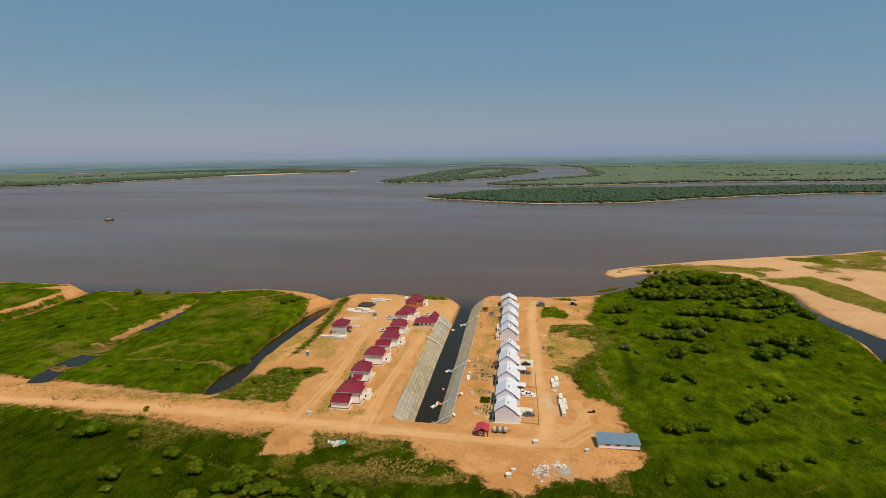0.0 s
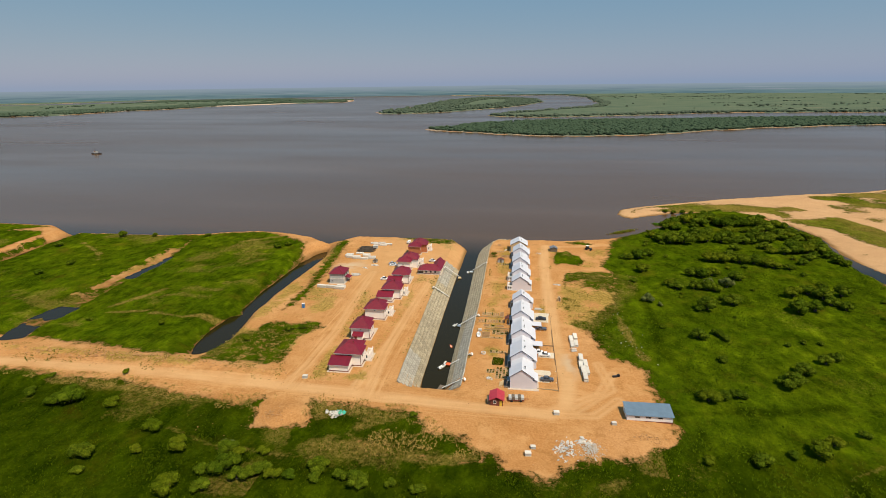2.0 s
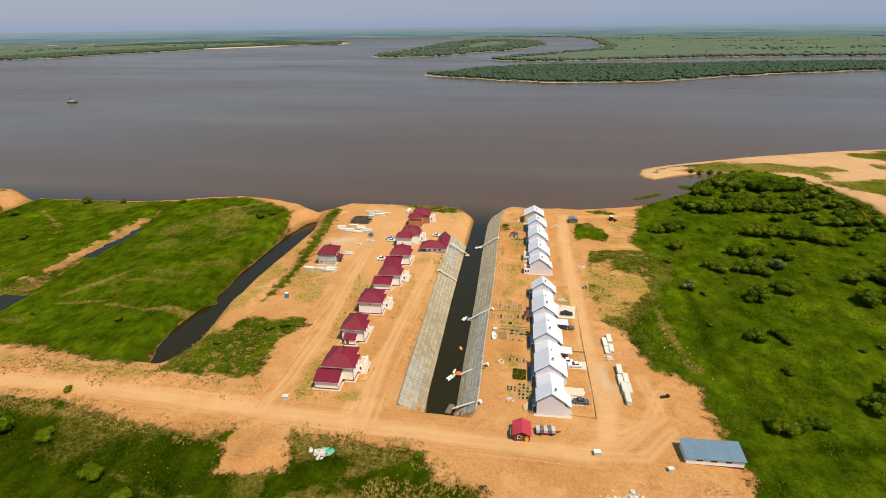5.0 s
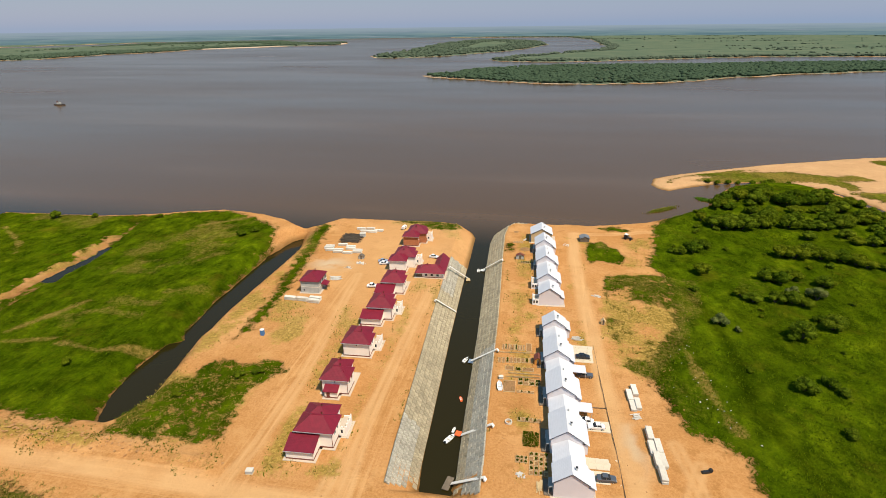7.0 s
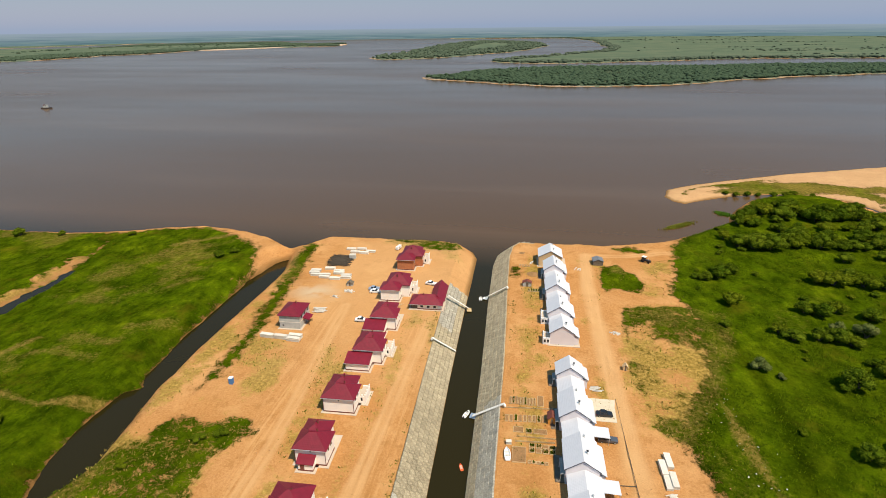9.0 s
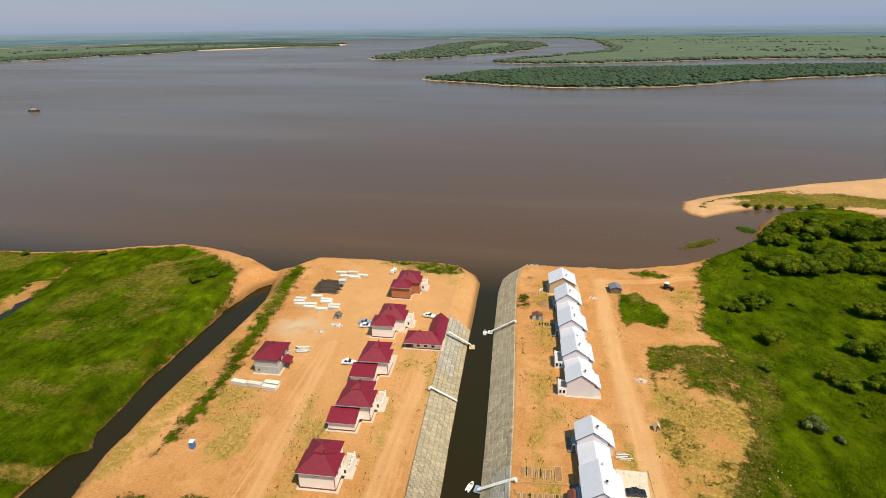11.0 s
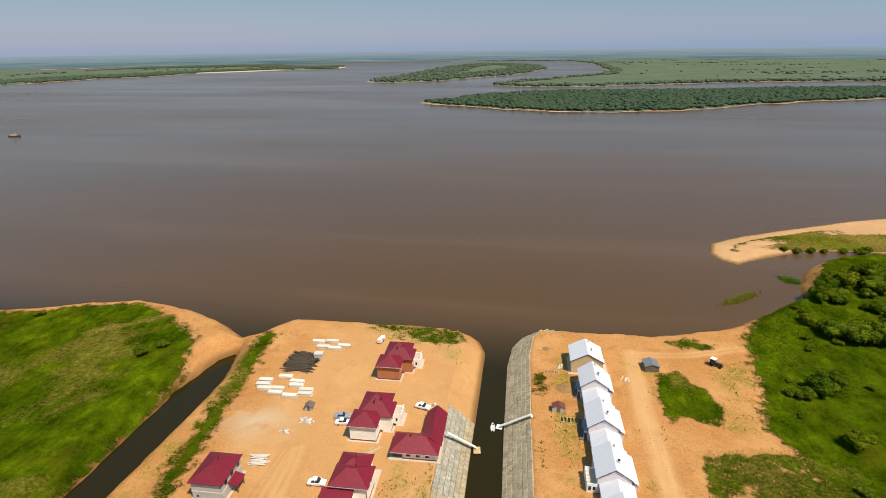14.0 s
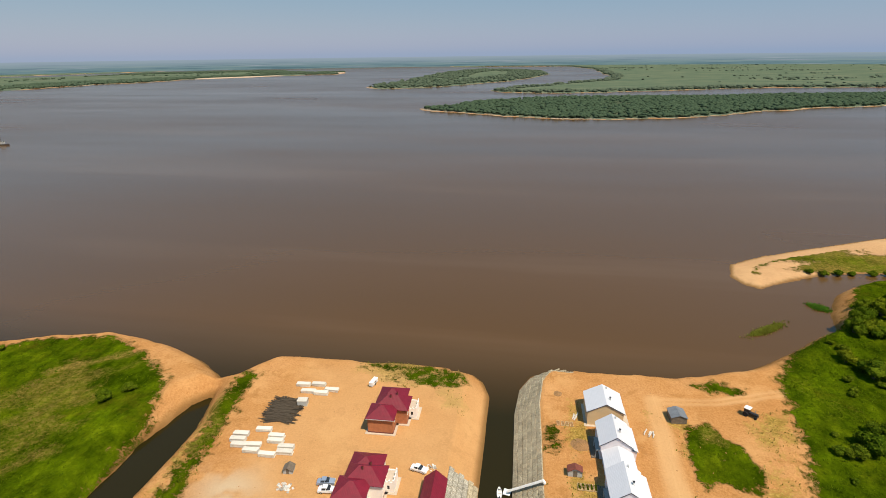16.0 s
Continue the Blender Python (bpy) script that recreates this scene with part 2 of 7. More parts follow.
def soft_noise(x, y, size, seed=0, octaves=3):
    """Value noise, 0 to 1, with lumps of about that many metres."""
    total, weight, amp = 0.0, 0.0, 1.0
    for o in range(octaves):
        u, v = x / size * 2 ** o, y / size * 2 ** o
        iu, iv = np.floor(u), np.floor(v)
        fu, fv = u - iu, v - iv
        fu, fv = fu * fu * (3 - 2 * fu), fv * fv * (3 - 2 * fv)
        a, b_ = lattice(iu, iv, seed + o), lattice(iu + 1, iv, seed + o)
        c, d = lattice(iu, iv + 1, seed + o), lattice(iu + 1, iv + 1, seed + o)
        total = total + amp * (a + (b_ - a) * fu + (c - a) * fv + (a - b_ - c + d) * fu * fv)
        weight += amp
        amp *= 0.5
    return total / weight


def inside(poly, x, y):
    """Signed distance to the outline of a polygon: positive inside."""
    best = np.full(np.shape(x), 1e12)
    odd = np.zeros(np.shape(x), bool)
    n = len(poly)
    for i in range(n):
        (x0, y0), (x1, y1) = poly[i], poly[(i + 1) % n]
        ex, ey = x1 - x0, y1 - y0
        t = np.clip(((x - x0) * ex + (y - y0) * ey) / (ex * ex + ey * ey + 1e-9), 0, 1)
        best = np.minimum(best, (x - x0 - t * ex) ** 2 + (y - y0 - t * ey) ** 2)
        if y0 != y1:
            odd ^= ((y0 > y) != (y1 > y)) & (x < x0 + (y - y0) / (y1 - y0) * ex)
    return np.where(odd, 1, -1) * np.sqrt(best)


def along(line, x, y):
    """Distance to an open line."""
    best = np.full(np.shape(x), 1e12)
    for (x0, y0), (x1, y1) in zip(line, line[1:]):
        ex, ey = x1 - x0, y1 - y0
        t = np.clip(((x - x0) * ex + (y - y0) * ey) / (ex * ex + ey * ey + 1e-9), 0, 1)
        best = np.minimum(best, (x - x0 - t * ex) ** 2 + (y - y0 - t * ey) ** 2)
    return np.sqrt(best)


def step(v, lo, hi):
    t = np.clip((v - lo) / (hi - lo), 0, 1)
    return t * t * (3 - 2 * t)


SHORE_WEST = [(-460.1, 355), (-438.6, 360.9), (-409.2, 364.7), (-360.3, 363.4), (-344.6, 352.3), (-328, 348.2), (-299.6, 349.1), (-264.3, 350.9), (-244.8, 353.7), (-223.2, 362.6),
              (-197.8, 370.5), (-168.4, 364.3), (-151.7, 356.1), (-143, 349.5), (-139, 347), (-135.5, 349), (-133.8, 351.9), (-131, 356.8), (-128, 361.4), (-123.2, 362.9),
              (-105.7, 364), (-64.6, 364.6), (-56.8, 364.5), (-52.9, 360.4), (-50.1, 352.9)]
CANAL = [(-50.1, 352.9), (-49.5, 330.9), (-48.8, 295.9), (-47.5, 255.9), (-46, 220.8), (-45, 195.8), (-44.1, 188.3), (-36.7, 187.2), (-35.7, 192.7), (-36.7, 215.7),
         (-38.2, 260.7), (-40.6, 310.8), (-41.7, 344.8), (-40.7, 358.8)]
SHORE_EAST = [(-40.7, 358.8), (-37.2, 366.7), (-32.3, 369.7), (-17.6, 369), (5.4, 369.2), (18.1, 373.7), (36.2, 380.9), (49.9, 392.2), (57.8, 398.6), (70.5, 410), (80.3, 416.4),
              (84.2, 431.3), (96.9, 454.2), (111.6, 464), (131.2, 470.8), (146.8, 469.6), (156.6, 457.5), (163.5, 440.4), (168.4, 423.3), (170.3, 398.3), (170.3, 378.3), (168.4, 336.3), (172.3, 303.3), (166.4, 279.3),
              (172.3, 258.3), (195.8, 236), (274.1, 212.1), (5000, 150)]
MAINLAND = [(-5000, 300)] + SHORE_WEST + CANAL[1:-1] + SHORE_EAST + [(5000, -3000), (-5000, -3000)]
SPIT = [(56.8, 469.6), (61.7, 485.6), (79.3, 499), (114.5, 518), (158.6, 540), (232, 569), (293.7, 588), (339.7, 615), (411.2, 615.5), (5000, 900), (5000, 190), (283.9, 237), (201.7, 259.9),
        (182.1, 283.2), (188.9, 316.1), (185, 332.1), (179.2, 351.2), (177.2, 378.2), (182.1, 415.2), (174.3, 451.3), (166.4, 470.3), (156.6, 477.5), (142.9, 482.6), (119.4, 481.9), (100.8, 477.1), (81.3, 466.3), (65.6, 455.5), (59.7, 460.6)]
BACKWATER = [(-138.5, 339), (-134.1, 323.9), (-134.1, 301.9), (-135.1, 276.9), (-135.1, 250.9), (-134.6, 233.9), (-132.2, 220.9), (-130.2, 205.8), (-133.1, 195.9), (-139, 196.4), (-142.9, 205), (-145.9, 218),
             (-144.9, 236), (-140.5, 239), (-143.9, 245), (-145.9, 266), (-145.9, 292), (-146.4, 314), (-142.5, 334)]
INLET = [(-340, 358), (-338, 336), (-334, 300), (-335, 277), (-345, 240), (-337, 238), (-325, 266), (-323, 290), (-328, 314), (-329, 358)]
DITCH = [(-233, 342), (-224, 310), (-220.5, 294), (-220.5, 275), (-216.5, 234), (-215.5, 205), (-213, 196), (-223, 191), (-231, 212), (-226.5, 234), (-229, 272), (-228.5, 294), (-229.5, 309), (-237, 340)]
ISLANDS = [
    [(-266, 1295), (-234, 1243), (-187, 1203), (-127, 1166), (-72, 1148), (-20, 1131), (70, 1127), (130, 1140), (224, 1176), (294, 1222), (383, 1284), (448, 1324), (544, 1380), (604, 1396), (684, 1413),
     (1500, 1640), (1900, 2000), (837, 1711), (541, 1690), (387, 1628), (191, 1606), (35, 1585), (-105, 1506), (-192, 1418), (-236, 1335)],
    [(-184, 1860), (-154, 1765), (-87, 1740), (40, 1739), (118, 1750), (217, 1799), (372, 1875), (480, 1929), (630, 1953), (794, 1977), (970, 1970), (2200, 2250), (5200, 2900), (5200, 5200), (-900, 5200),
     (-742, 4699), (145, 4632), (269, 3903), (262, 3224), (256, 2782), (172, 2432), (57, 2262), (-44, 2094), (-134, 1979)],
    [(-622, 2030), (-567, 1944), (-503, 1927), (-417, 1972), (-337, 2071), (-256, 2240), (-161, 2412), (-54, 2757), (-10, 3104), (-32, 3515), (-254, 3906), (-446, 3952), (-586, 3423), (-582, 2634), (-606, 2200)],
    [(-5200, 1000), (-2600, 1400), (-1923, 1814), (-1853, 1861), (-1832, 1962), (-1828, 2094), (-1822, 2243), (-1737, 2307), (-1706, 2455), (-1691, 2652), (-1622, 2739), (-1502, 2860), (-1409, 2994),
     (-1308, 3138), (-1165, 3200), (-1204, 3485), (-1295, 3660), (-1474, 3533), (-1864, 3952), (-2300, 3800), (-2700, 3500), (-2900, 3000), (-5200, 2700)],
    [(-5200, 2950), (-3300, 3100), (-3000, 3700), (-2750, 4200), (-2850, 5290), (-1850, 4700), (-1700, 5200), (-5200, 5200)],
]
# fields of grass and weeds
GRASS = [
    [(-1500, 200), (-420, 203), (-300, 198), (-225, 196), (-176, 193), (-152, 189), (-139, 188), (-137, 194), (-142, 206), (-143, 224), (-139, 232), (-143, 257), (-145, 295), (-147, 322), (-153, 338),
     (-170, 351), (-192, 362), (-218, 356), (-232, 348), (-262, 345), (-300, 343), (-330, 342), (-1500, 350)],
    [(-124.3, 187.8), (-126.3, 205.8), (-121.4, 213.7), (-115.5, 222.7), (-106.7, 217.6), (-97.9, 223.5), (-95, 216.4), (-98.9, 207.5), (-99.9, 199.5), (-96.9, 188.4), (-101.8, 186.5)],
    [(-117.5, 235.7), (-118.5, 247.7), (-118.5, 263.7), (-122.4, 285.7), (-125.3, 306.8), (-130.2, 333.8), (-130.2, 346.8), (-125.3, 344.8), (-120.4, 304.7), (-116.5, 280.7), (-115.5, 261.7), (-114.5, 245.6)],
    [(-600, 150), (-293.7, 167), (-210.5, 171.5), (-186, 171.5), (-169.4, 168.3), (-145.9, 170), (-128.2, 166.3), (-112.6, 165.1), (-97.9, 163.5), (-91, 167.4), (-88.1, 153.3), (-72.4, 156.2), (-75.4, 168.2), (-65.6, 168.1),
     (-48, 166.9), (-40.1, 165.8), (-36.2, 158.7), (-25.5, 158.6), (-21.5, 152.6), (-15.7, 151.5), (-10.8, 146.4), (-1, 144.3), (4.9, 151.2), (13.7, 155.1), (24.5, 156), (29.4, 165), (36.2, 170.9), (35.2, 179.9), (33.3, 190.9),
     (33.3, 203.9), (26.4, 210), (21.5, 211), (19.6, 220.1), (15.7, 231.1), (18.6, 245.1), (25.5, 262), (32.3, 279.9), (33, 300), (31.9, 310.9), (28.9, 318.2), (34.2, 334.2), (36.8, 350.3), (37.9, 356.5), (40.6, 370.2), (53.5, 391.7), (62.7, 400.6), (83.2, 419.3), (107.7, 461), (146.8, 466.6), (168.4, 398.3),
     (164.5, 279.4), (274.1, 209.1), (3000, 100), (3000, -3000), (-3000, -3000)],
    [(-95.8, 352.7), (-91.5, 359.5), (-75.1, 360.2), (-62.6, 357.2), (-57.5, 352.2), (-63.4, 348.7), (-72.6, 347.3), (-84.5, 348.2), (-93.3, 351.2)],
    [(4.9, 338.4), (12, 341.6), (14.7, 336), (19.1, 331), (20.5, 322.2), (16.4, 316), (13.5, 317.4), (8.7, 319.4), (4.8, 315.7), (3.8, 322.9)],
    [(86, 479), (121, 503), (156, 507), (181, 497), (261, 525), (600, 640), (600, 600), (244, 493), (218, 493), (188, 485), (157, 485), (115, 479)],
    [(175, 462), (192, 460), (218, 469), (300, 480), (600, 560), (3000, 650), (3000, 240), (293.7, 260), (225, 330), (200, 400), (197, 431), (185, 443)],
    [(12, 360.5), (20, 363.6), (27, 360.7), (27.3, 358.7), (17.6, 357.5)],
    [(-33, 333.3), (-30.2, 333.6), (-29.3, 324.4), (-32.2, 324.5)],
    [(-391.6, 332.6), (-360.3, 354.4), (-411.2, 358.7), (-600, 340), (-600, 300), (-469.9, 293.1)],
]
# half-bare strips where the weeds grow thin
THIN = [
    [(5, 257), (8, 238), (17, 232), (27, 250), (42, 280), (46, 306), (30, 309), (9, 304), (6, 280)],
    [(-130, 198), (-128, 240), (-129, 300), (-132, 335), (-126, 335), (-121, 300), (-120, 240), (-123, 200)],
    [(-19.6, 190.5), (-26.4, 225.6), (-27.4, 300.6), (-28.4, 350.6), (-21.5, 350.6), (-20.6, 300.5), (-18.6, 225.5)],
    [(-60.7, 367), (-93, 367.4), (-95, 362.4), (-60.7, 361)], [(15.7, 376.1), (35.2, 379.9), (35.2, 375.9), (16.6, 373.1)],
    [(-93, 206.4), (-95, 241.4), (-91, 263.4), (-82.2, 263.3), (-82.2, 206.3)],
    [(-2.9, 230.3), (-4.9, 300.4), (-2.9, 345.3), (-1, 345.3), (1, 268.3), (2.9, 230.3)],
    [(-210.5, 187.5), (-127.3, 185.8), (-94, 181.4), (-94, 178.4), (-127.3, 179.8), (-210.5, 182.5)],
    [(-55.8, 301), (-53.8, 230.9), (-48.9, 190.9), (-51.9, 190.9), (-56.8, 231), (-58.7, 301)],
    [(-83, 183), (-84.5, 262), (-77, 262), (-75, 183)], [(-67, 183), (-67, 292), (-62, 292), (-61, 183)], [(-116, 228), (-113, 262), (-100, 268), (-97, 240), (-104, 226)], [(-9, 262), (-14, 274), (-26, 274), (-26, 262)],
    [(22, 344), (36.3, 350), (33.5, 329.1), (27, 314), (18, 314), (21.2, 331.8)], [(-66.5, 350), (-58, 353), (-56, 338), (-64, 338)],
]
TRAILS = [[(87, 165), (78, 160), (73, 155), (71, 149)], [(-113, 149), (-92, 143), (-63, 143), (-50, 146)], [(-50, 146), (-40, 146), (-28, 146), (-17, 149)], [(-58, 155), (-50, 150), (-40, 154), (-33, 148)]]
FADED = [([(-183, 255), (-162, 253)], 4.5), ([(-188, 246), (-160, 244)], 3.5), ([(-172, 289), (-165, 300)], 6.0), ([(-162, 263), (-151, 270)], 5.0), ([(-205, 300), (-190, 330)], 9.0)]
STRAW_LINES = [([(-200, 228), (-194, 241), (-189, 252)], 3.0), ([(-196, 222), (-180, 226)], 2.2), ([(-176, 224), (-158, 221), (-147, 228), (-142, 233)], 2.0), ([(-300, 320), (-270, 300), (-262, 290)], 2.0), ([(-195, 338), (-184, 346), (-176, 352)], 4.0), ([(-142, 300), (-146, 330), (-158, 346)], 2.5), ([(-170, 167), (-130, 165), (-95, 165)], 3.0), ([(-70, 167), (-45, 164)], 3.0), ([(26, 290), (29, 259), (31, 234), (34, 214)], 2.2), ([(-58, 151), (-44, 149), (-33, 148), (-20, 150)], 2.4), ([(-57, 158), (-48, 162), (-41, 166)], 2.0)]
ROAD = [(-600, 150), (-293.7, 169), (-225.2, 175.6), (-189.9, 176.5), (-105.7, 176), (-67.6, 174.5), (-32.3, 172.7), (0, 172.3), (4.9, 177.2), (6.1, 190.2), (4.2, 207.3), (2.2, 227.3), (0, 268.3), (-2, 319.3), (-1, 350.3)]
TRACKS = [[(-64, 178), (-61, 215), (-60, 262)], [(8, 176), (20, 190), (17, 206)], [(-2, 350), (16, 352), (40, 362)], [(-88.1, 175.3), (-85.7, 190.3), (-85.9, 218.3), (-89.1, 254.3), (-92, 289.4)], [(-58.7, 175), (-60.7, 201), (-60.7, 241), (-58.7, 281)], [(5.9, 178.2), (15.7, 186.1), (21.5, 200)], [(0, 172.3), (13.7, 174.1), (21.5, 184)]]

# lanes worn by wheels on the building land
LANES = [[(-86, 178), (-86.4, 197), (-89.7, 222), (-92, 252), (-93, 285)], [(-57.5, 178), (-58, 196), (-59, 209), (-58, 228), (-58, 258), (-62, 275)]]

# rank dark growth along old ruts, and the dry strewn strip beside it
DARK_STRIPS = [([(40, 300), (43, 275), (44, 255), (42, 232), (45, 209), (50, 196)], 2.6), ([(37, 180), (53, 184), (70, 187), (90, 193)], 1.6), ([(20, 214), (17, 232), (27, 256)], 3.0), ([(43, 177), (44, 161), (44, 149)], 1.2)]

SANDBAR = [(-1660, 2725), (-1543, 2900), (-1448, 3050), (-1366, 3220), (-1217, 3320), (-1240, 3480)]


def shape_of(x, y):
    """Height of the ground and how much grass, track, pale sand, dry weeds and damp shore it carries."""
    x, y = np.asarray(x, float), np.asarray(y, float)
    wob = (soft_noise(x, y, 9, 3) - 0.5) * 2.4
    main, spit = inside(MAINLAND, x, y), inside(SPIT, x, y)
    in_canal = (x > -64) & (x < -24) & (y > 176) & (y < 374)
    m = main + np.where(in_canal, 0, wob)
    far = np.full(x.shape, -1e6)
    for poly in ISLANDS:
        far = np.maximum(far, inside(poly, x, y))
    far = far + (soft_noise(x, y, 90, 8) - 0.5) * 46
    m2 = np.minimum(m, np.minimum(-inside(BACKWATER, x, y) + wob * 0.5, -inside(INLET, x, y) + wob))
    east = step(x, 15, 60) * step(420 - y, 0, 40)
    top = 0.0 - 1.6 * east - 0.9 * step(-x, 150, 200) - 0.8 * step(168 - y, 0, 14)
    m2 = np.where(in_canal & (y < 188.3), np.maximum(np.maximum(-44.2 - x, x + 35.7), 187.3 - y), m2)
    bank = np.where(in_canal, np.clip(m2 / (6.0 + 1.7 * step(y, 200, 300)), -1, 1), np.where(m2 > 0, step(m2, -3.5, 7) * 1.36 - 0.36, m2 / 8))
    bank = np.clip(bank, -1, 1)
    z = WATER + np.where(bank > 0, bank * (top - WATER), bank * 4)
    pool = inside(DITCH, x, y) + 0.5 * wob
    wet = np.clip((pool + 4) / 5, 0, 1)
    z = np.where(bank > 0, z * (1 - wet) + (np.where(y < 228, -2.56, np.where((y > 266) & (y < 306), -2.78, -2.15)) + 0.4 * (soft_noise(x, y, 9, 91) - 0.45)) * wet, z)
    zs = WATER + np.where(spit > 0, 2.6 * (1 - np.exp(-np.maximum(spit + wob, 0) / 12)) + 0.1, np.maximum(spit + wob, -20) / 6)
    zf = WATER + np.where(far > 0, 2.6 * (1 - np.exp(-np.maximum(far, 0) / 20)), np.maximum(far, -60) / 15)
    z = np.maximum(np.maximum(z, zs), zf)
    land = np.maximum(np.maximum(m2, spit), far)
    near = np.exp(-np.maximum(0, np.maximum(np.abs(x + 30) - 300, y - 500)) / 200)
    lumps = (soft_noise(x, y, 14, 11) - 0.5) * 0.9 + (soft_noise(x, y, 3.2, 12, 2) - 0.5) * 0.35
    yard = inside([(-116, 178), (-116, 362), (0, 362), (0, 178)], x, y)
    z = z + lumps * near * np.where(yard > 0, 0.18, 0.9) * (land > 0.5)
    # spoil ridges beside the ditch and along the road
    ridge = along([(-229, 239), (-229.6, 263), (-229.5, 288), (-231.5, 316)], x, y) + (soft_noise(x, y, 6, 99) - 0.5) * 3
    z = z + 1.0 * np.exp(-(ridge / 3.5) ** 2) * (0.6 + 0.8 * soft_noise(x, y, 8, 5))
    berm = along([(-225, 186), (-166, 185), (-127, 183), (-96, 181)], x, y)
    z = z + np.exp(-(berm / 4) ** 2) * (0.4 + 1.5 * soft_noise(x, y, 6, 6) + 0.9 * (soft_noise(x, y, 1.9, 66, 2) - 0.5))
    heap = np.hypot(x + 80, (y - 161) * 1.2)
    z = z + 1.6 * np.exp(-(heap / 6) ** 2)

    grass = np.full(x.shape, -50.0)
    patchy = (soft_noise(x, y, 13, 97, 4) - 0.5) * 2
    for k, poly in enumerate(GRASS):
        d = inside(poly, x, y)
        if k in (1, 4, 5):  # broken up by straw and bare sand
            d = np.where(d > -6, np.minimum(np.minimum(d, 3) * 0.8 + patchy * (2.2 if k == 5 else 6.5) - (-0.6 if k == 5 else 1.6) + 2.0 * step(-x - y * 0.3, 45, 62), 1.1), d)
        if k == 5:
            d = inside(poly, x, y) * 2.0 + patchy * 2.0
        grass = np.maximum(grass, d)
    grass = 0.5 + np.clip(grass, -60, 60) / 10
    grass = np.minimum(grass, 0.5 + (m2 - np.where(x < -100, 0.1, 1.2) - (4.7 + 2.5 * step(-x, 160, 200)) * step(y, 325, 345) * (x < -100)) / 3 + np.where(spit > 0, 20, 0))
    tongue = np.where(spit > 9, 0.5 + (soft_noise(x, y, 34, 61, 3) - 0.60) * 3.4 + 0.5 * step(x, 190, 280), -1)
    grass = np.maximum(grass, np.minimum(tongue, 0.9))
    d = inside(THIN[0], x, y)
    grass = np.maximum(grass, np.minimum(0.50 + patchy * 0.8 + 0.3 * step(x, 24, 42), 0.64) - 2.5 * step(-d, -2, 7))
    straw = 0.75 * step(d, -6, 4) + 0.7 * step(inside(GRASS[1], x, y), -6, 3) + 0.7 * step(inside(GRASS[4], x, y), -4, 2) + 0.35 * step(inside(GRASS[5], x, y), -9, 2)
    for poly in THIN[1:]:
        straw = np.maximum(straw, 0.58 * step(inside(poly, x, y), -4, 3))
    straw = np.maximum(straw, 0.75 * np.exp(-(ridge / 5) ** 2))
    straw = straw + (soft_noise(x, y, 10, 95) - 0.5) * 1.3 * (straw > 0.02)
    bar = along(SANDBAR, x, y)
    grass = np.where(far > 0, 0.72 + far / 60 + 0.9 * (soft_noise(x, y, 160, 31) - 0.5) - 1.5 * np.exp(-(bar / 45) ** 2), grass)
    # far land, where the ground colour takes in distance haze
    hazy_land = np.where(far > 0, 1.0, 0.0)
    bare = np.exp(-(ridge / 3.4) ** 4) * (0.15 + 1.15 * soft_noise(x, y, 7, 92)) + 1.1 * np.exp(-(along([(-346, 350), (-344, 318), (-341, 298), (-345, 270)], x, y) / 5) ** 2) + np.exp(-(np.hypot(x + 82, y - 161) / 6) ** 4) + np.exp(-(np.hypot((x - 28) / 2.2, y - 166) / 3.5) ** 4)
    bare = bare + np.exp(-((np.hypot(x - 22, y - 267)) / 8) ** 2) * 0.5
    grass = np.clip(np.minimum(grass, 1.3) - bare - 0.75 * np.clip((pool + 1.5) / 3, 0, 1), -0.6, 1.35)
    road = np.minimum(along(ROAD, x, y), 1e9)
    track = np.exp(-(road / 2.8) ** 4) * 0.95
    for line in TRACKS:
        d = along(line, x, y)
        track = np.maximum(track, 0.8 * np.exp(-((d - 1.0) / 0.8) ** 2))
    track = np.maximum(track, 0.6 * np.exp(-(np.hypot(x + 300, (y - 290) * 0.8) / 7) ** 2))
    track = track * (0.55 + 0.8 * soft_noise(x, y, 7, 21))
    pale = np.where(spit > 0, 0.35, 0) + np.where((far > 0), 0.8, 0) + 0.75 * step(yard, 0, 14) * step(y, 215, 300) * (x < -44)
    damp = (1 - step(land, 0.2, 2.2)) * (land > -8)
    damp = np.maximum(damp, np.clip((pool + 2) / 3, 0, 1) * 0.55)
    dry = step(soft_noise(x, y, 26, 41, 4), 0.52, 0.72) * np.where(x < 15, 0.5, 0.3)
    front = (y < 170) & (x > -75) & (x < 30)
    dry = np.where(far > 0, 0.0, dry)
    dry = np.where(front, step(soft_noise(x, y, 9, 43, 3), 0.48, 0.68) * 0.6 * step(y, 132, 150), dry)
    dry = np.where(spit > 0, np.maximum(dry, 0.25 + 0.6 * soft_noise(x, y, 16, 44)), dry)
    for line, w in STRAW_LINES:
        d = along(line, x, y) + (soft_noise(x, y, 6, 94) - 0.5) * 4
        dry = np.maximum(dry, 0.68 * np.exp(-(d / w) ** 2))
        grass = np.minimum(grass, 1.3 - 0.5 * np.exp(-(d / w) ** 2))
    for line, w in FADED:  # seeding grass gone brown
        d = along(line, x, y) + (soft_noise(x, y, 8, 194, 3) - 0.5) * 10
        dry = np.maximum(dry, 0.5 * np.exp(-(d / w) ** 2))
    for line in TRAILS:
        d = along(line, x, y) + (soft_noise(x, y, 5, 96) - 0.5) * 1.6
        dry = np.maximum(dry, 0.55 * np.exp(-(d / 0.9) ** 2))
        grass = grass - 0.3 * np.exp(-(d / 0.8) ** 2)
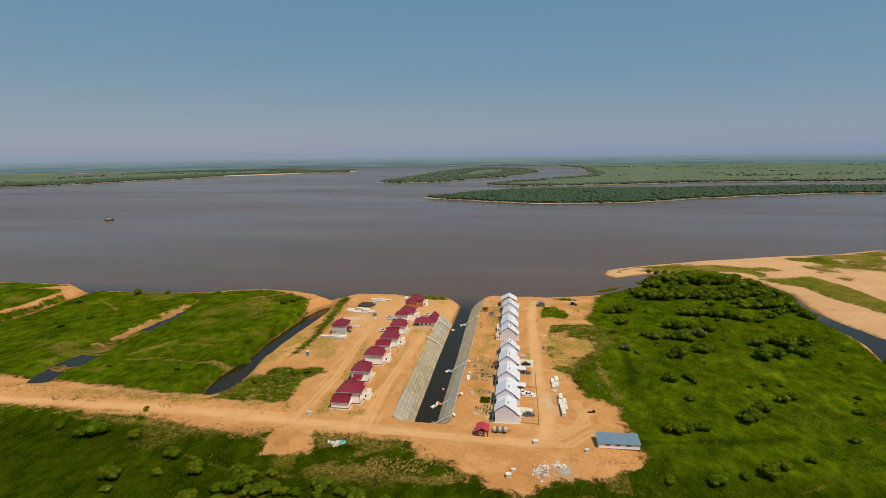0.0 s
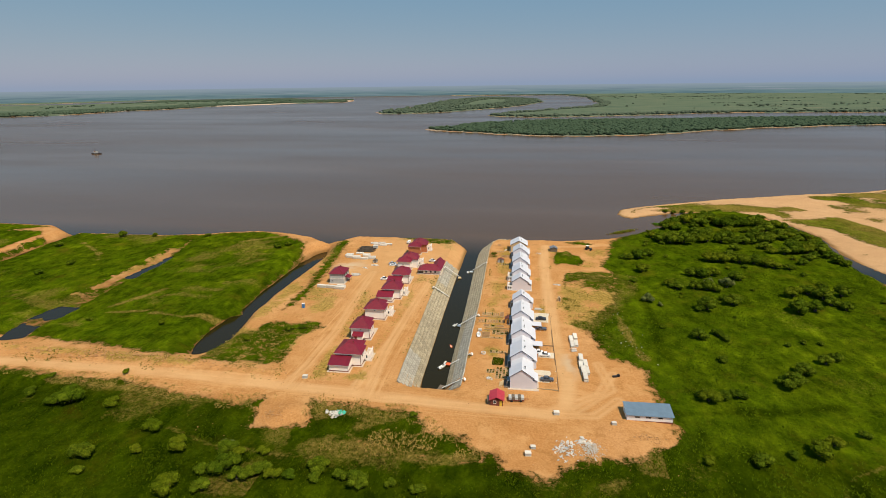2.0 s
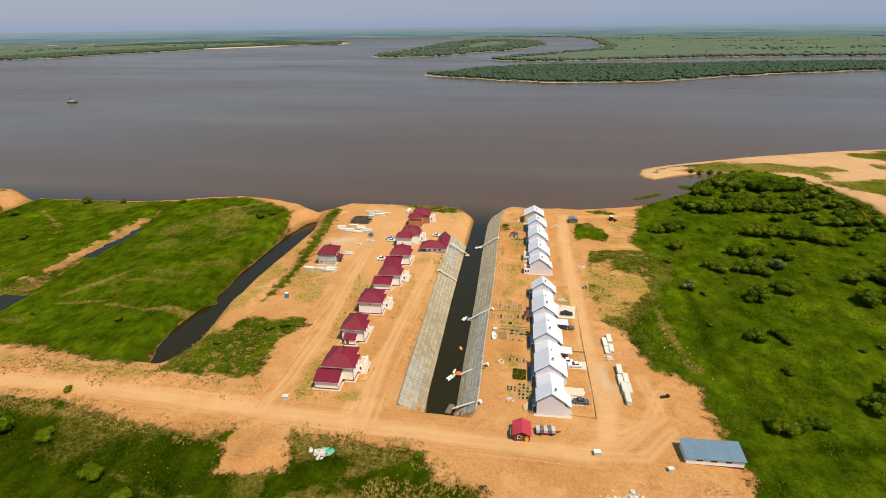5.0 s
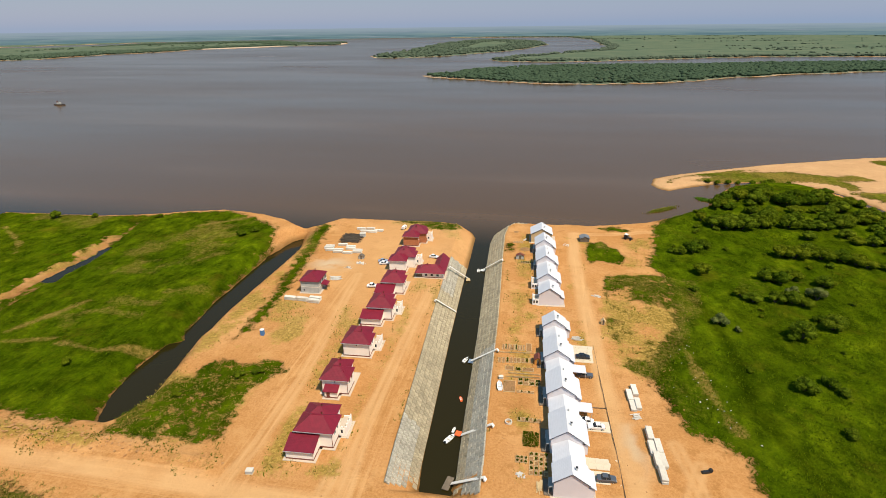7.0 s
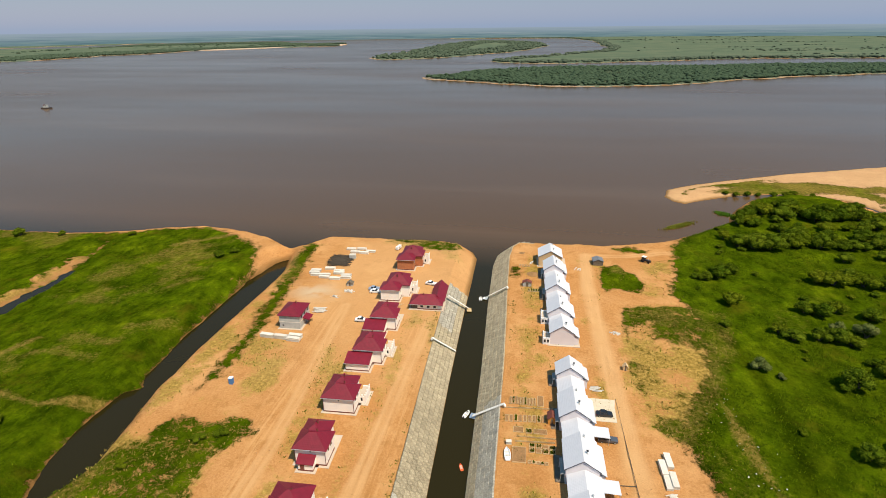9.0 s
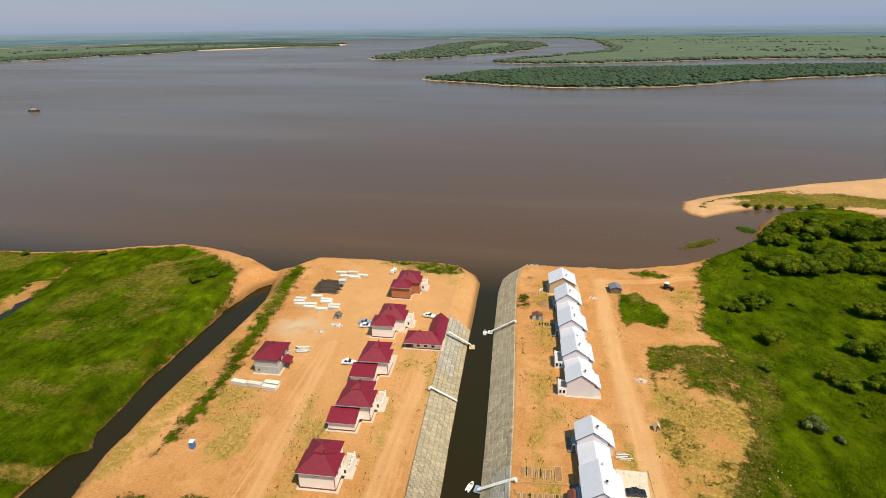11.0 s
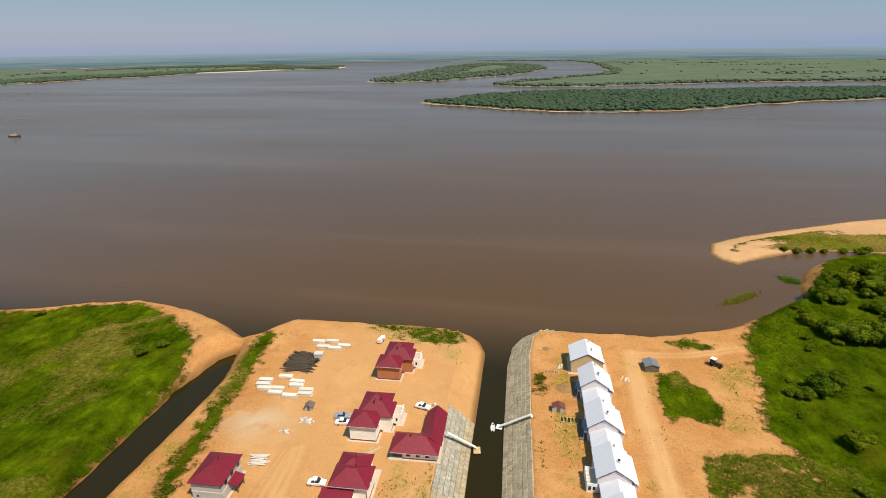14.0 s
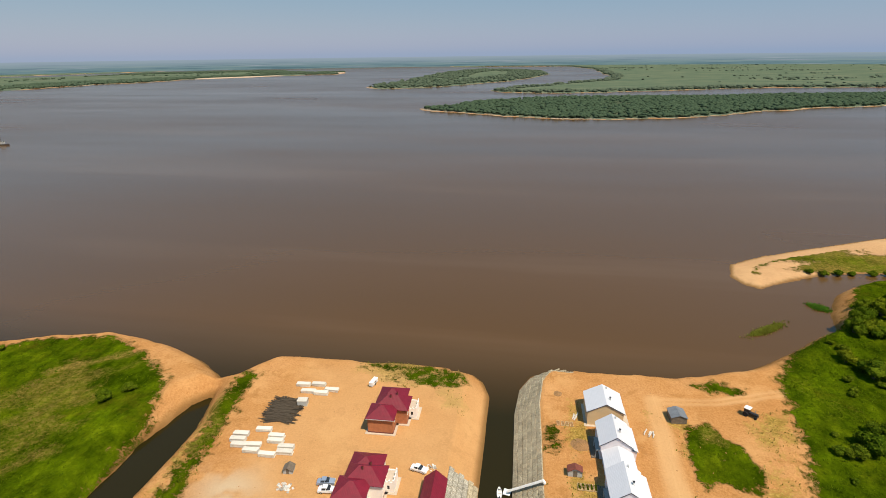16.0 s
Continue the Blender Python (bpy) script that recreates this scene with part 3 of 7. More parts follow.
    dry = np.maximum(dry, 0.4 * step(inside(THIN[0], x, y), -4, 2) * (0.5 + soft_noise(x, y, 10, 95)))
    darkened = step(172 - y, 0, 12) * (0.75 + 0.5 * soft_noise(x, y, 22, 93))  # grass darkened by colour below the road: deep growth plus lens corner falloff
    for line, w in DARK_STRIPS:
        darkened = np.maximum(darkened, 0.9 * np.exp(-((along(line, x, y) + (soft_noise(x, y, 8, 192) - 0.5) * 3) / w) ** 2))
    darkened = np.where(far > 0, 0.8 * step(inside(ISLANDS[0], x, y), 5, 40), darkened)
    worn = np.zeros(x.shape)
    for line in LANES:
        worn = np.maximum(worn, 1 - step(along(line, x, y) + (soft_noise(x, y, 15, 98) - 0.5) * 4, 2.2, 6.5))
    worn = np.maximum(worn, 0.9 * (1 - step(along(ROAD[11:], x, y), 1.6, 3.6)))
    worn = np.where(worn > 0.02, worn, -0.9 * (1 - step(along(ROAD[:10], x, y) + (soft_noise(x, y, 15, 98) - 0.5) * 4, 2.5, 7)))
    straw = straw * (1 - 0.7 * np.abs(worn))
    dust = 0.8 * np.exp(-(np.hypot((x + 108) / 1.3, (y - 298)) / 6.5) ** 2) * step(soft_noise(x, y, 6, 51), 0.3, 0.6)
    dust = np.maximum(dust, 0.28 * (spit > 0))
    dust = np.maximum(dust, 0.7 * np.exp(-(np.hypot(x - 7.5, (y - 205) / 3) / 3) ** 2) * step(soft_noise(x, y, 5, 52), 0.35, 0.6))
    return z, grass, np.clip(track, 0, 1), np.clip(pale, 0, 1), np.clip(dry, 0, 1), np.clip(damp, 0, 1), np.clip(dust, 0, 1), hazy_land, np.clip(straw, 0, 1), worn, darkened


GRID = {}


def ground_height(x, y):
    """Height of the built ground sheet at a place, between its grid points."""
    xs, ys, z = GRID["xs"], GRID["ys"], GRID["z"]
    i, j = min(max(int(np.searchsorted(xs, x)) - 1, 0), len(xs) - 2), min(max(int(np.searchsorted(ys, y)) - 1, 0), len(ys) - 2)
    u, v = (x - xs[i]) / (xs[i + 1] - xs[i]), (y - ys[j]) / (ys[j + 1] - ys[j])
    return float((z[j, i] * (1 - u) + z[j, i + 1] * u) * (1 - v) + (z[j + 1, i] * (1 - u) + z[j + 1, i + 1] * u) * v)


def build_ground():
    def spans(*runs):
        return np.concatenate([np.arange(a, b, s) for a, b, s in runs])
    xs = spans((-5200, -2500, 120), (-2500, -480, 25), (-480, -240, 2.5), (-240, -118, 1.2), (-118, 36, 0.75), (36, 90, 1.2), (90, 430, 2.2), (430, 2500, 25), (2500, 5201, 120))
    ys = spans((-3000, 85, 110), (85, 165, 1.2), (165, 366, 0.8), (366, 400, 1.2), (400, 640, 2.2), (640, 2200, 11), (2200, 5201, 26))
    gx, gy = np.meshgrid(xs, ys)
    layers = shape_of(gx.ravel(), gy.ravel())
    nx, ny = len(xs), len(ys)
    GRID.update(xs=xs, ys=ys, z=layers[0].reshape(ny, nx))
    co = np.stack([gx.ravel(), gy.ravel(), layers[0]], 1)
    i = np.arange(nx * ny).reshape(ny, nx)
    quads = np.stack([i[:-1, :-1], i[:-1, 1:], i[1:, 1:], i[1:, :-1]], -1).reshape(-1, 4)
    me = bpy.data.meshes.new("ground")
    me.vertices.add(len(co))
    me.vertices.foreach_set("co", co.ravel())
    me.loops.add(quads.size)
    me.loops.foreach_set("vertex_index", quads.ravel().astype(np.int32))
    me.polygons.add(len(quads))
    me.polygons.foreach_set("loop_start", np.arange(0, quads.size, 4, dtype=np.int32))
    me.update(calc_edges=True)
    me.shade_smooth()
    for name, values in zip(("grass", "track", "pale", "dry", "damp", "dust", "hazy_land", "straw", "worn", "darkened"), layers[1:]):
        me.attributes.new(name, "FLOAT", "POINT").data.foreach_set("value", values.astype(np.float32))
    me.materials.append(MAT_GROUND)
    tagged(new("ground", me), "sandy building land and green meadows along a wide river", "ground", kind="structure")


build_ground()


# ---- mesh helpers ----
def box(bm, x0, y0, z0, x1, y1, z1):
    v = [bm.verts.new(p) for p in ((x0, y0, z0), (x1, y0, z0), (x1, y1, z0), (x0, y1, z0), (x0, y0, z1), (x1, y0, z1), (x1, y1, z1), (x0, y1, z1))]
    for f in ((0, 3, 2, 1), (4, 5, 6, 7), (0, 1, 5, 4), (1, 2, 6, 5), (2, 3, 7, 6), (3, 0, 4, 7)):
        bm.faces.new([v[i] for i in f])
    return v


def boxes(*dims):
    bm = bmesh.new()
    for d in dims:
        box(bm, *d)
    return bm


def part(name, bm, material, parent=None, label="", at=None):
    me = bpy.data.meshes.new(name)
    bm.to_mesh(me)
    bm.free()
    me.materials.append(material)
    ob = new(name, me)
    ob.parent = parent
    if at is not None:
        ob.matrix_basis = at
    return tagged(ob, label)


def thing(name, at, label, category, group="", kind=""):
    ob = tagged(new(name), label, category, group, kind)
    ob.empty_display_size = 0.1
    ob.matrix_basis = at
    return ob


def solid(bm, outline, thick, up=Vector((0, 0, 1))):
    """A plate of even thickness below a planar outline."""
    top = [bm.verts.new(p) for p in outline]
    low = [bm.verts.new(Vector(p) - up * thick) for p in outline]
    bm.faces.new(top)
    bm.faces.new(low[::-1])
    n = len(top)
    for i in range(n):
        bm.faces.new((top[i], low[i], low[(i + 1) % n], top[(i + 1) % n]))


def hip_roof(x0, y0, x1, y1, z, rise, over=0.5, thick=0.16):
    """A hipped roof over a rectangle, with eaves."""
    bm = bmesh.new()
    x0, y0, x1, y1 = x0 - over, y0 - over, x1 + over, y1 + over
    w, d = x1 - x0, y1 - y0
    h = min(w, d) / 2
    if w >= d:
        a, b = (x0 + h, (y0 + y1) / 2, z + rise), (x1 - h, (y0 + y1) / 2, z + rise)
        sides = [[(x0, y0, z), (x1, y0, z), b, a], [(x1, y1, z), (x0, y1, z), a, b], [(x0, y1, z), (x0, y0, z), a], [(x1, y0, z), (x1, y1, z), b]]
    else:
        a, b = ((x0 + x1) / 2, y0 + h, z + rise), ((x0 + x1) / 2, y1 - h, z + rise)
        sides = [[(x1, y0, z), (x1, y1, z), b, a], [(x0, y1, z), (x0, y0, z), a, b], [(x0, y0, z), (x1, y0, z), a], [(x1, y1, z), (x0, y1, z), b]]
    for s in sides:
        clean = [p for k, p in enumerate(s) if (Vector(p) - Vector(s[k - 1])).length > 0.01]
        solid(bm, clean, thick)
    return bm


def gable_roof(x0, y0, x1, y1, z, rise, over=0.45, thick=0.16, axis="y", ends=0.25):
    bm = bmesh.new()
    if axis == "y":
        xm = (x0 + x1) / 2
        drop = rise / ((x1 - x0) / 2) * over
        a, b = y0 - ends, y1 + ends
        solid(bm, [(x0 - over, b, z - drop), (x0 - over, a, z - drop), (xm, a, z + rise), (xm, b, z + rise)], thick)
        solid(bm, [(x1 + over, a, z - drop), (x1 + over, b, z - drop), (xm, b, z + rise), (xm, a, z + rise)], thick)
    else:
        ym = (y0 + y1) / 2
        drop = rise / ((y1 - y0) / 2) * over
        a, b = x0 - ends, x1 + ends
        solid(bm, [(a, y0 - over, z - drop), (b, y0 - over, z - drop), (b, ym, z + rise), (a, ym, z + rise)], thick)
        solid(bm, [(b, y1 + over, z - drop), (a, y1 + over, z - drop), (a, ym, z + rise), (b, ym, z + rise)], thick)
    return bm


def gabled_body(x0, y0, x1, y1, z0, z1, rise):
    """Walls with gable ends facing along y."""
    bm = bmesh.new()
    xm = (x0 + x1) / 2
    ring = [(x0, z0), (x1, z0), (x1, z1), (xm, z1 + rise), (x0, z1)]
    a, b = [bm.verts.new((x, y0, z)) for x, z in ring], [bm.verts.new((x, y1, z)) for x, z in ring]
    bm.faces.new(a)
    bm.faces.new(b[::-1])
    for i in range(5):
        bm.faces.new((a[i], b[i], b[(i + 1) % 5], a[(i + 1) % 5]))
    return bm


# ---- water and distance ----
bm = bmesh.new()
vs = [bm.verts.new(p) for p in ((-5200, -3000, WATER), (5200, -3000, WATER), (5200, 5200, WATER), (-5200, 5200, WATER))]
bm.faces.new(vs)
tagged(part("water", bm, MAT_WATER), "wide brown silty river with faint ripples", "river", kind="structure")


bm = bmesh.new()
for y0, y1 in ((185, 235), (260, 312)):  # two pools lie along the ditch
    bm.faces.new([bm.verts.new(p) for p in ((-240, y0, -2.42), (-208, y0, -2.42), (-208, y1, -2.42), (-240, y1, -2.42))])
tagged(part("ditch_water", bm, MAT_WATER), "shallow dark water in a field ditch", "ditch", kind="structure")


def backdrop_material():
    """Hazy far plain that glows: dim green and blue-grey bands, haze painted paler upwards."""
    m, nt, b = material("far_plain")
    band, strip = noise_tex(nt, 1.0, 4, 0.65, stretch=(0.0022, 0.0022, 0.10)), noise_tex(nt, 1.0, 3, 0.6, stretch=(0.0012, 0.0012, 0.16))
    tc = nt.nodes.new("ShaderNodeTexCoord")
    sep = nt.nodes.new("ShaderNodeSeparateXYZ")
    nt.links.new(tc.outputs["Object"], sep.inputs[0])
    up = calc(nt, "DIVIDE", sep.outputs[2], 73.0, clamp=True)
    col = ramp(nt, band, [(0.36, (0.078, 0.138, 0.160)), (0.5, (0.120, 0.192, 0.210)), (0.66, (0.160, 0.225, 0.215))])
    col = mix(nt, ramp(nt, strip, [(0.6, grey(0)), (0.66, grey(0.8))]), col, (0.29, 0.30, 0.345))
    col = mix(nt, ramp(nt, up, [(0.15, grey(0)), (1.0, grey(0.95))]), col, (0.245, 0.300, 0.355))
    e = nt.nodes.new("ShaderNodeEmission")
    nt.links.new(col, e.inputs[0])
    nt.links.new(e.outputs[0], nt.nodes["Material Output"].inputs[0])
    return m


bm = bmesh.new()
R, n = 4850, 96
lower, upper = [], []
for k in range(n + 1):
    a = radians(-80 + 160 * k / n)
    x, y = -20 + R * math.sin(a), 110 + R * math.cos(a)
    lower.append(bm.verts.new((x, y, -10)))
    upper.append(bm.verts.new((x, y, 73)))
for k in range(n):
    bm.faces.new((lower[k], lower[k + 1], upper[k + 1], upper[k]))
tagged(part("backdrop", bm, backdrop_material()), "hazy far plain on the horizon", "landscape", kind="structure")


# ---- houses ----
LEAN = 2.4  # the plots lie this many degrees off the axes


def lean_to(bm_list, x0, y0, x1, y1, low, high, side, thick=0.15, over=0.35):
    """A single-pitch roof plate, low on the named side."""
    bm = bmesh.new()
    x0, y0, x1, y1 = x0 - over, y0 - over, x1 + over, y1 + over
    z = {"south": (low, low, high, high), "north": (high, high, low, low), "west": (low, high, high, low), "east": (high, low, low, high)}[side]
    solid(bm, [(x0, y0, z[0]), (x1, y0, z[1]), (x1, y1, z[2]), (x0, y1, z[3])], thick)
    return bm


def window(parent, x, y, z, w, h, face="south", frame_mat=None):
    """A framed pane set a little proud of a wall."""
    fm = frame_mat or WHITE
    turn = {"south": 0, "east": 90, "north": 180, "west": 270}[face]
    m = pose(x, y, z, 0, 0, turn)
    t = 0.08
    f = boxes((-w / 2 - t, -0.06, -t, w / 2 + t, 0.0, 0), (-w / 2 - t, -0.06, h, w / 2 + t, 0.0, h + t), (-w / 2 - t, -0.06, 0, -w / 2, 0.0, h), (w / 2, -0.06, 0, w / 2 + t, 0.0, h))
    ob = part("window", f, fm, parent, at=m)
    part("pane", boxes((-w / 2, -0.035, 0, w / 2, -0.01, h)), GLASS, ob)
    return ob


def apron(parent, *rects):
    part("plinth", boxes(*[(x0 - 0.7, y0 - 0.7, -0.4, x1 + 0.7, y1 + 0.7, 0.14) for x0, y0, x1, y1 in rects]), PLINTH, parent, "pale concrete blind area")


def base_band(parent, x0, y0, x1, y1):
    part("base_course", boxes((x0 - 0.05, y0 - 0.05, 0.12, x1 + 0.05, y1 + 0.05, 0.5)), BROWN, parent, "dark red-brown base course")


def chimney(parent, x, y, z):
    st = part("chimney", boxes((x - 0.15, y - 0.15, z - 1.2, x + 0.15, y + 0.15, z + 0.6)), BROWN, parent)
    part("chimney_cap", boxes((x - 0.22, y - 0.22, z + 0.6, x + 0.22, y + 0.22, z + 0.68)), RED_ROOF, st)


def gutter(parent, x0, y0, x1, z):
    part("gutter", boxes((x0 - 0.5, y0 - 0.62, z - 0.2, x1 + 0.5, y0 - 0.5, z - 0.06)), STEEL, parent)


def veranda(parent, x0, y0, x1, y1, h, stubs, wall):
    """A roofless annexe with open window holes and posts standing above its parapet."""
    t = 0.25
    ob = part("veranda", boxes((x0, y0, 0.1, x0 + 0.55, y0 + t, h), (x0 + 1.15, y0, 0.1, x1, y0 + t, h), (x0 + 0.55, y0, 0.1, x0 + 1.15, y0 + t, 0.9), (x0 + 0.55, y0, 2.1, x0 + 1.15, y0 + t, h),
                               (x1 - t, y0 + t, 0.1, x1, y1, h), (x0, y1 - t, 0.1, x1 - t, y1, h)), wall, parent, "unroofed veranda with low walls")
    part("floor", boxes((x0, y0 + t, h - 0.5, x1 - t, y1 - t, h - 0.35)), PLINTH, ob)
    n = max(2, int((y1 - y0) / 0.9))
    for k in range(n):
        y = y0 + 0.15 + (y1 - y0 - 0.3) * k / (n - 1)
        part("post", boxes((x1 - 0.3, y - 0.16, h, x1, y + 0.16, h + stubs)), wall, ob)
    for x in (x0 + 0.2, (x0 + x1) / 2):
        part("post", boxes((x - 0.16, y0, h, x + 0.16, y0 + 0.3, h + stubs)), wall, ob)
    window(ob, x0 + 0.85, y0 + 0.1, 0.95, 0.55, 1.1)


def cottage(x, y, label, annexe=None, porch=False, side=True, wall=None, width=8.6, depth=9.6):
    """A two-storey house: hipped roof with a narrower rear half; x, y is its south-west corner."""
    wall = wall or CREAM
    h, w, d = 4.95, width, depth
    t = thing("house", pose(x, y, 0, 0, 0, LEAN), label, "house", "red-roofed houses")
    rects = [(0, 0, w, d)]
    body = part("wall", boxes((0, 0, -0.4, w, d * 0.62, h), (0.25, d * 0.62, -0.4, w - 1.3, d, h)), wall, t)
    base_band(t, 0, 0, w, d * 0.6)
    part("roof", hip_roof(0, 0, w, d * 0.62, h, 2.5), RED_ROOF, t)
    part("rear_roof", hip_roof(0.25, d * 0.30, w - 1.3, d, h - 0.03, 2.35), RED_ROOF, t)
    part("ridge", boxes((w * 0.36, d * 0.30, h + 2.42, w * 0.64, d * 0.33, h + 2.56)), RED_ROOF, t)
    gutter(t, 0, 0, w, h)
    for dx in (0.05, w - 0.05):
        part("downpipe", boxes((dx - 0.05, -0.12, 0.2, dx + 0.05, -0.02, h - 0.1)), BROWN, t)
    chimney(t, w * 0.62, d * 0.36, h + 2.5)
    chimney(t, w * 0.5, d * 0.68, h + 2.2)
    part("roof_vent", boxes((w * 0.75, d * 0.2, h + 0.9, w * 0.82, d * 0.26, h + 1.5)), RED_ROOF, t)
    if annexe:
        ax0, ay0, ax1 = annexe
        part("annexe_wall", boxes((ax0, ay0, -0.4, ax1, 0, 2.75)), wall, t)
        base_band(t, ax0, ay0, ax1, -0.06)
        part("annexe_roof", lean_to(None, ax0, ay0, ax1, -0.4, 2.75, 4.15, "south"), RED_ROOF, t)
        gutter(t, ax0, ay0 + 0.15, ax1, 2.75)
        rects.append((ax0, ay0, ax1, 0))
    if porch:
        part("porch_wall", boxes((1.4, -2.1, -0.3, 5.0, 0, 2.4)), wall, t)
        base_band(t, 1.4, -2.1, 5.0, -0.06)
        part("porch_roof", lean_to(None, 1.4, -2.1, 5.0, -0.4, 2.4, 3.35, "south"), RED_ROOF, t)
        door = part("door", boxes((2.0, -2.2, 0.15, 2.95, -2.1, 2.15)), BROWN, t, "brown entrance door")
        part("door_handle", boxes((2.8, -2.24, 1.05, 2.88, -2.2, 1.15)), STEEL, door)
        rects.append((1.4, -2.1, 5.0, 0))
    if side:
        veranda(t, w, d * 0.44, w + 2.0, d * 0.94, 2.5, 0.55, wall)
        rects.append((w, d * 0.44, w + 2.0, d * 0.94))
    window(t, w, d * 0.2, 2.9, 1.0, 1.3, "east")
    window(t, w, d * 0.4, 2.9, 1.0, 1.3, "east")
    window(t, 0, d * 0.4, 2.9, 1.0, 1.3, "west")
    window(t, w * 0.52, 0, 3.9, 0.4, 0.45)
    apron(t, *rects)
    return t


def double_house(x, y, label, wall, flat_white):
    """Two hipped blocks set corner to corner; x, y is the south-west corner of the front one."""
    t = thing("house", pose(x, y, 0, 0, 0, LEAN), label, "house", "red-roofed houses")
    h = 4.9
    part("wall", boxes((0, 0, -0.4, 7.0, 5.2, h), (1.2, 4.6, -0.4, 10.0, 10.4, h), (1.2, 10.4, -0.4, 8.6, 14.4, h)), wall, t)
    base_band(t, 0, 0, 7.0, 5.0)
    base_band(t, 1.2, 4.7, 10.0, 10.3)
    part("front_roof", hip_roof(0, 0, 7.0, 6.2, h - 0.02, 2.1), RED_ROOF, t)
    part("roof", hip_roof(1.2, 4.6, 10.0, 10.6, h, 2.6), RED_ROOF, t)
    part("rear_roof", hip_roof(1.2, 7.2, 8.6, 14.4, h - 0.04, 2.5), RED_ROOF, t)
    gutter(t, 0, 0, 7.0, h)
    chimney(t, 6.6, 9.0, h + 2.1)
    chimney(t, 5.2, 6.9, h + 2.5)
    rects = [(0, 0, 7.0, 5.2), (1.2, 4.6, 10.0, 10.4), (1.2, 10.4, 8.6, 14.4), (10, 7.6, 12.2, 12)]
    if flat_white:
        for wx in (1.6, 3.5, 5.4):
            part("niche", boxes((wx - 0.3, -0.08, 1.7, wx + 0.3, 0.02, 2.1)), WHITE, t, "small white vent frame")
    veranda(t, 10.0, 7.6, 12.2, 12.0, 3.1, 0.5, CREAM)
    window(t, 7.0, 2.4, 2.6, 1.0, 1.3, "east")
    window(t, 10.0, 6.0, 2.6, 1.0, 1.3, "east")
    window(t, 0, 2.6, 2.6, 1.0, 1.3, "west")
    apron(t, *rects)
    return t


BROWN = plain("red_brown_paint", (0.16, 0.05, 0.035), 0.7, 0.2)
cottage(-75.6, 191.1, "cream two-storey house with dark red hipped roof and front annexe", annexe=(-1.0, -4.6, 5.9), width=9.3, depth=10.2)
cottage(-77.2, 211.9, "cream two-storey house with dark red roof and small front porch", porch=True, side=False, width=7.6, depth=9.8)
cottage(-77.6, 230.8, "cream two-storey house with dark red hipped roof and veranda", width=8.5, depth=10.0)
cottage(-76.8, 254.4, "cream house with dark red roof, low annexe and veranda", annexe=(-1.5, -4.4, 5.6), width=8.6, depth=10.2)
cottage(-77.4, 274.6, "cream house with dark red hipped roof and low front annexe", annexe=(-1.6, -4.8, 5.2), side=False, width=8.4, depth=10.2)
double_house(-80.0, 295.0, "cream house of two joined blocks under dark red hipped roofs", CREAM, True)
double_house(-80.8, 323.1, "red brick house of two joined blocks under dark red roofs", BRICK, False)


def bungalow(x, y):
    t = thing("bungalow", pose(x, y, 0, 0, 0, LEAN), "low L-shaped bungalow with dark red metal roof and cream walls", "house")
    h = 2.3
    part("wall", boxes((2.6, 0, -0.4, 11.4, 6.6, h), (7.2, 6.6, -0.4, 11.6, 16.6, h)), CREAM, t)
    part("porch_wall", boxes((0, 0.6, -0.4, 2.6, 6.4, h - 0.15)), DARK_WOOD, t, "dark open porch")
    part("roof", hip_roof(0, 0, 11.4, 6.8, h, 2.5), RED_ROOF, t)
    part("wing_roof", gable_roof(6.9, 3.6, 11.7, 16.6, h, 2.1), RED_ROOF, t)
    gutter(t, 0, 0, 11.4, h)
    base_band(t, 2.6, 0, 11.4, 6.5)
    chimney(t, 4.4, 3.0, h + 2.3)
    for wx in (4.2, 6.6, 9.0):
        window(t, wx, 0, 0.9, 1.0, 1.1)
    for wy in (9.0, 12.5):
        window(t, 11.6, wy, 0.9, 1.0, 1.1, "east")
    apron(t, (0, 0, 11.6, 6.8))


bungalow(-67.4, 290.3)


def block_house(x, y):
    t = thing("unfinished_house", pose(x, y, 0, 0, 0, LEAN), "unfinished grey block house with dark red roof", "house")
    part("wall", boxes((0, 0, -0.4, 7.3, 9.2, 5.3)), BLOCK, t)
    part("roof", hip_roof(0, 0, 7.3, 9.2, 5.3, 2.3), RED_ROOF, t)
    part("floor_band", boxes((-0.04, -0.04, 2.5, 7.34, 9.24, 2.75)), CONCRETE, t, "pale concrete floor band")
    part("porch_roof", lean_to(None, 7.5, 3.0, 9.3, 6.2, 2.4, 3.2, "east"), RED_ROOF, t)
    for yy in (3.1, 6.0):
        part("post", boxes((9.2, yy, -0.3, 9.36, yy + 0.16, 2.4)), DARK_WOOD, t)
    # near-black panels on the solid wall stand for the unlit window holes
    for yy in (1.6, 4.4, 7.4):
        part("window_opening", boxes((7.3, yy, 3.4, 7.36, yy + 1.0, 4.7)), DARK, t, "dark panel in place of an unlit window opening")
    part("window_opening", boxes((1.0, -0.05, 1.0, 1.5, 0.0, 1.6)), DARK, t, "dark panel in place of an unlit window opening")
    chimney(t, 4.4, 5.4, 7.4)
    apron(t, (0, 0, 7.3, 9.2))


block_house(-109.0, 270.0)


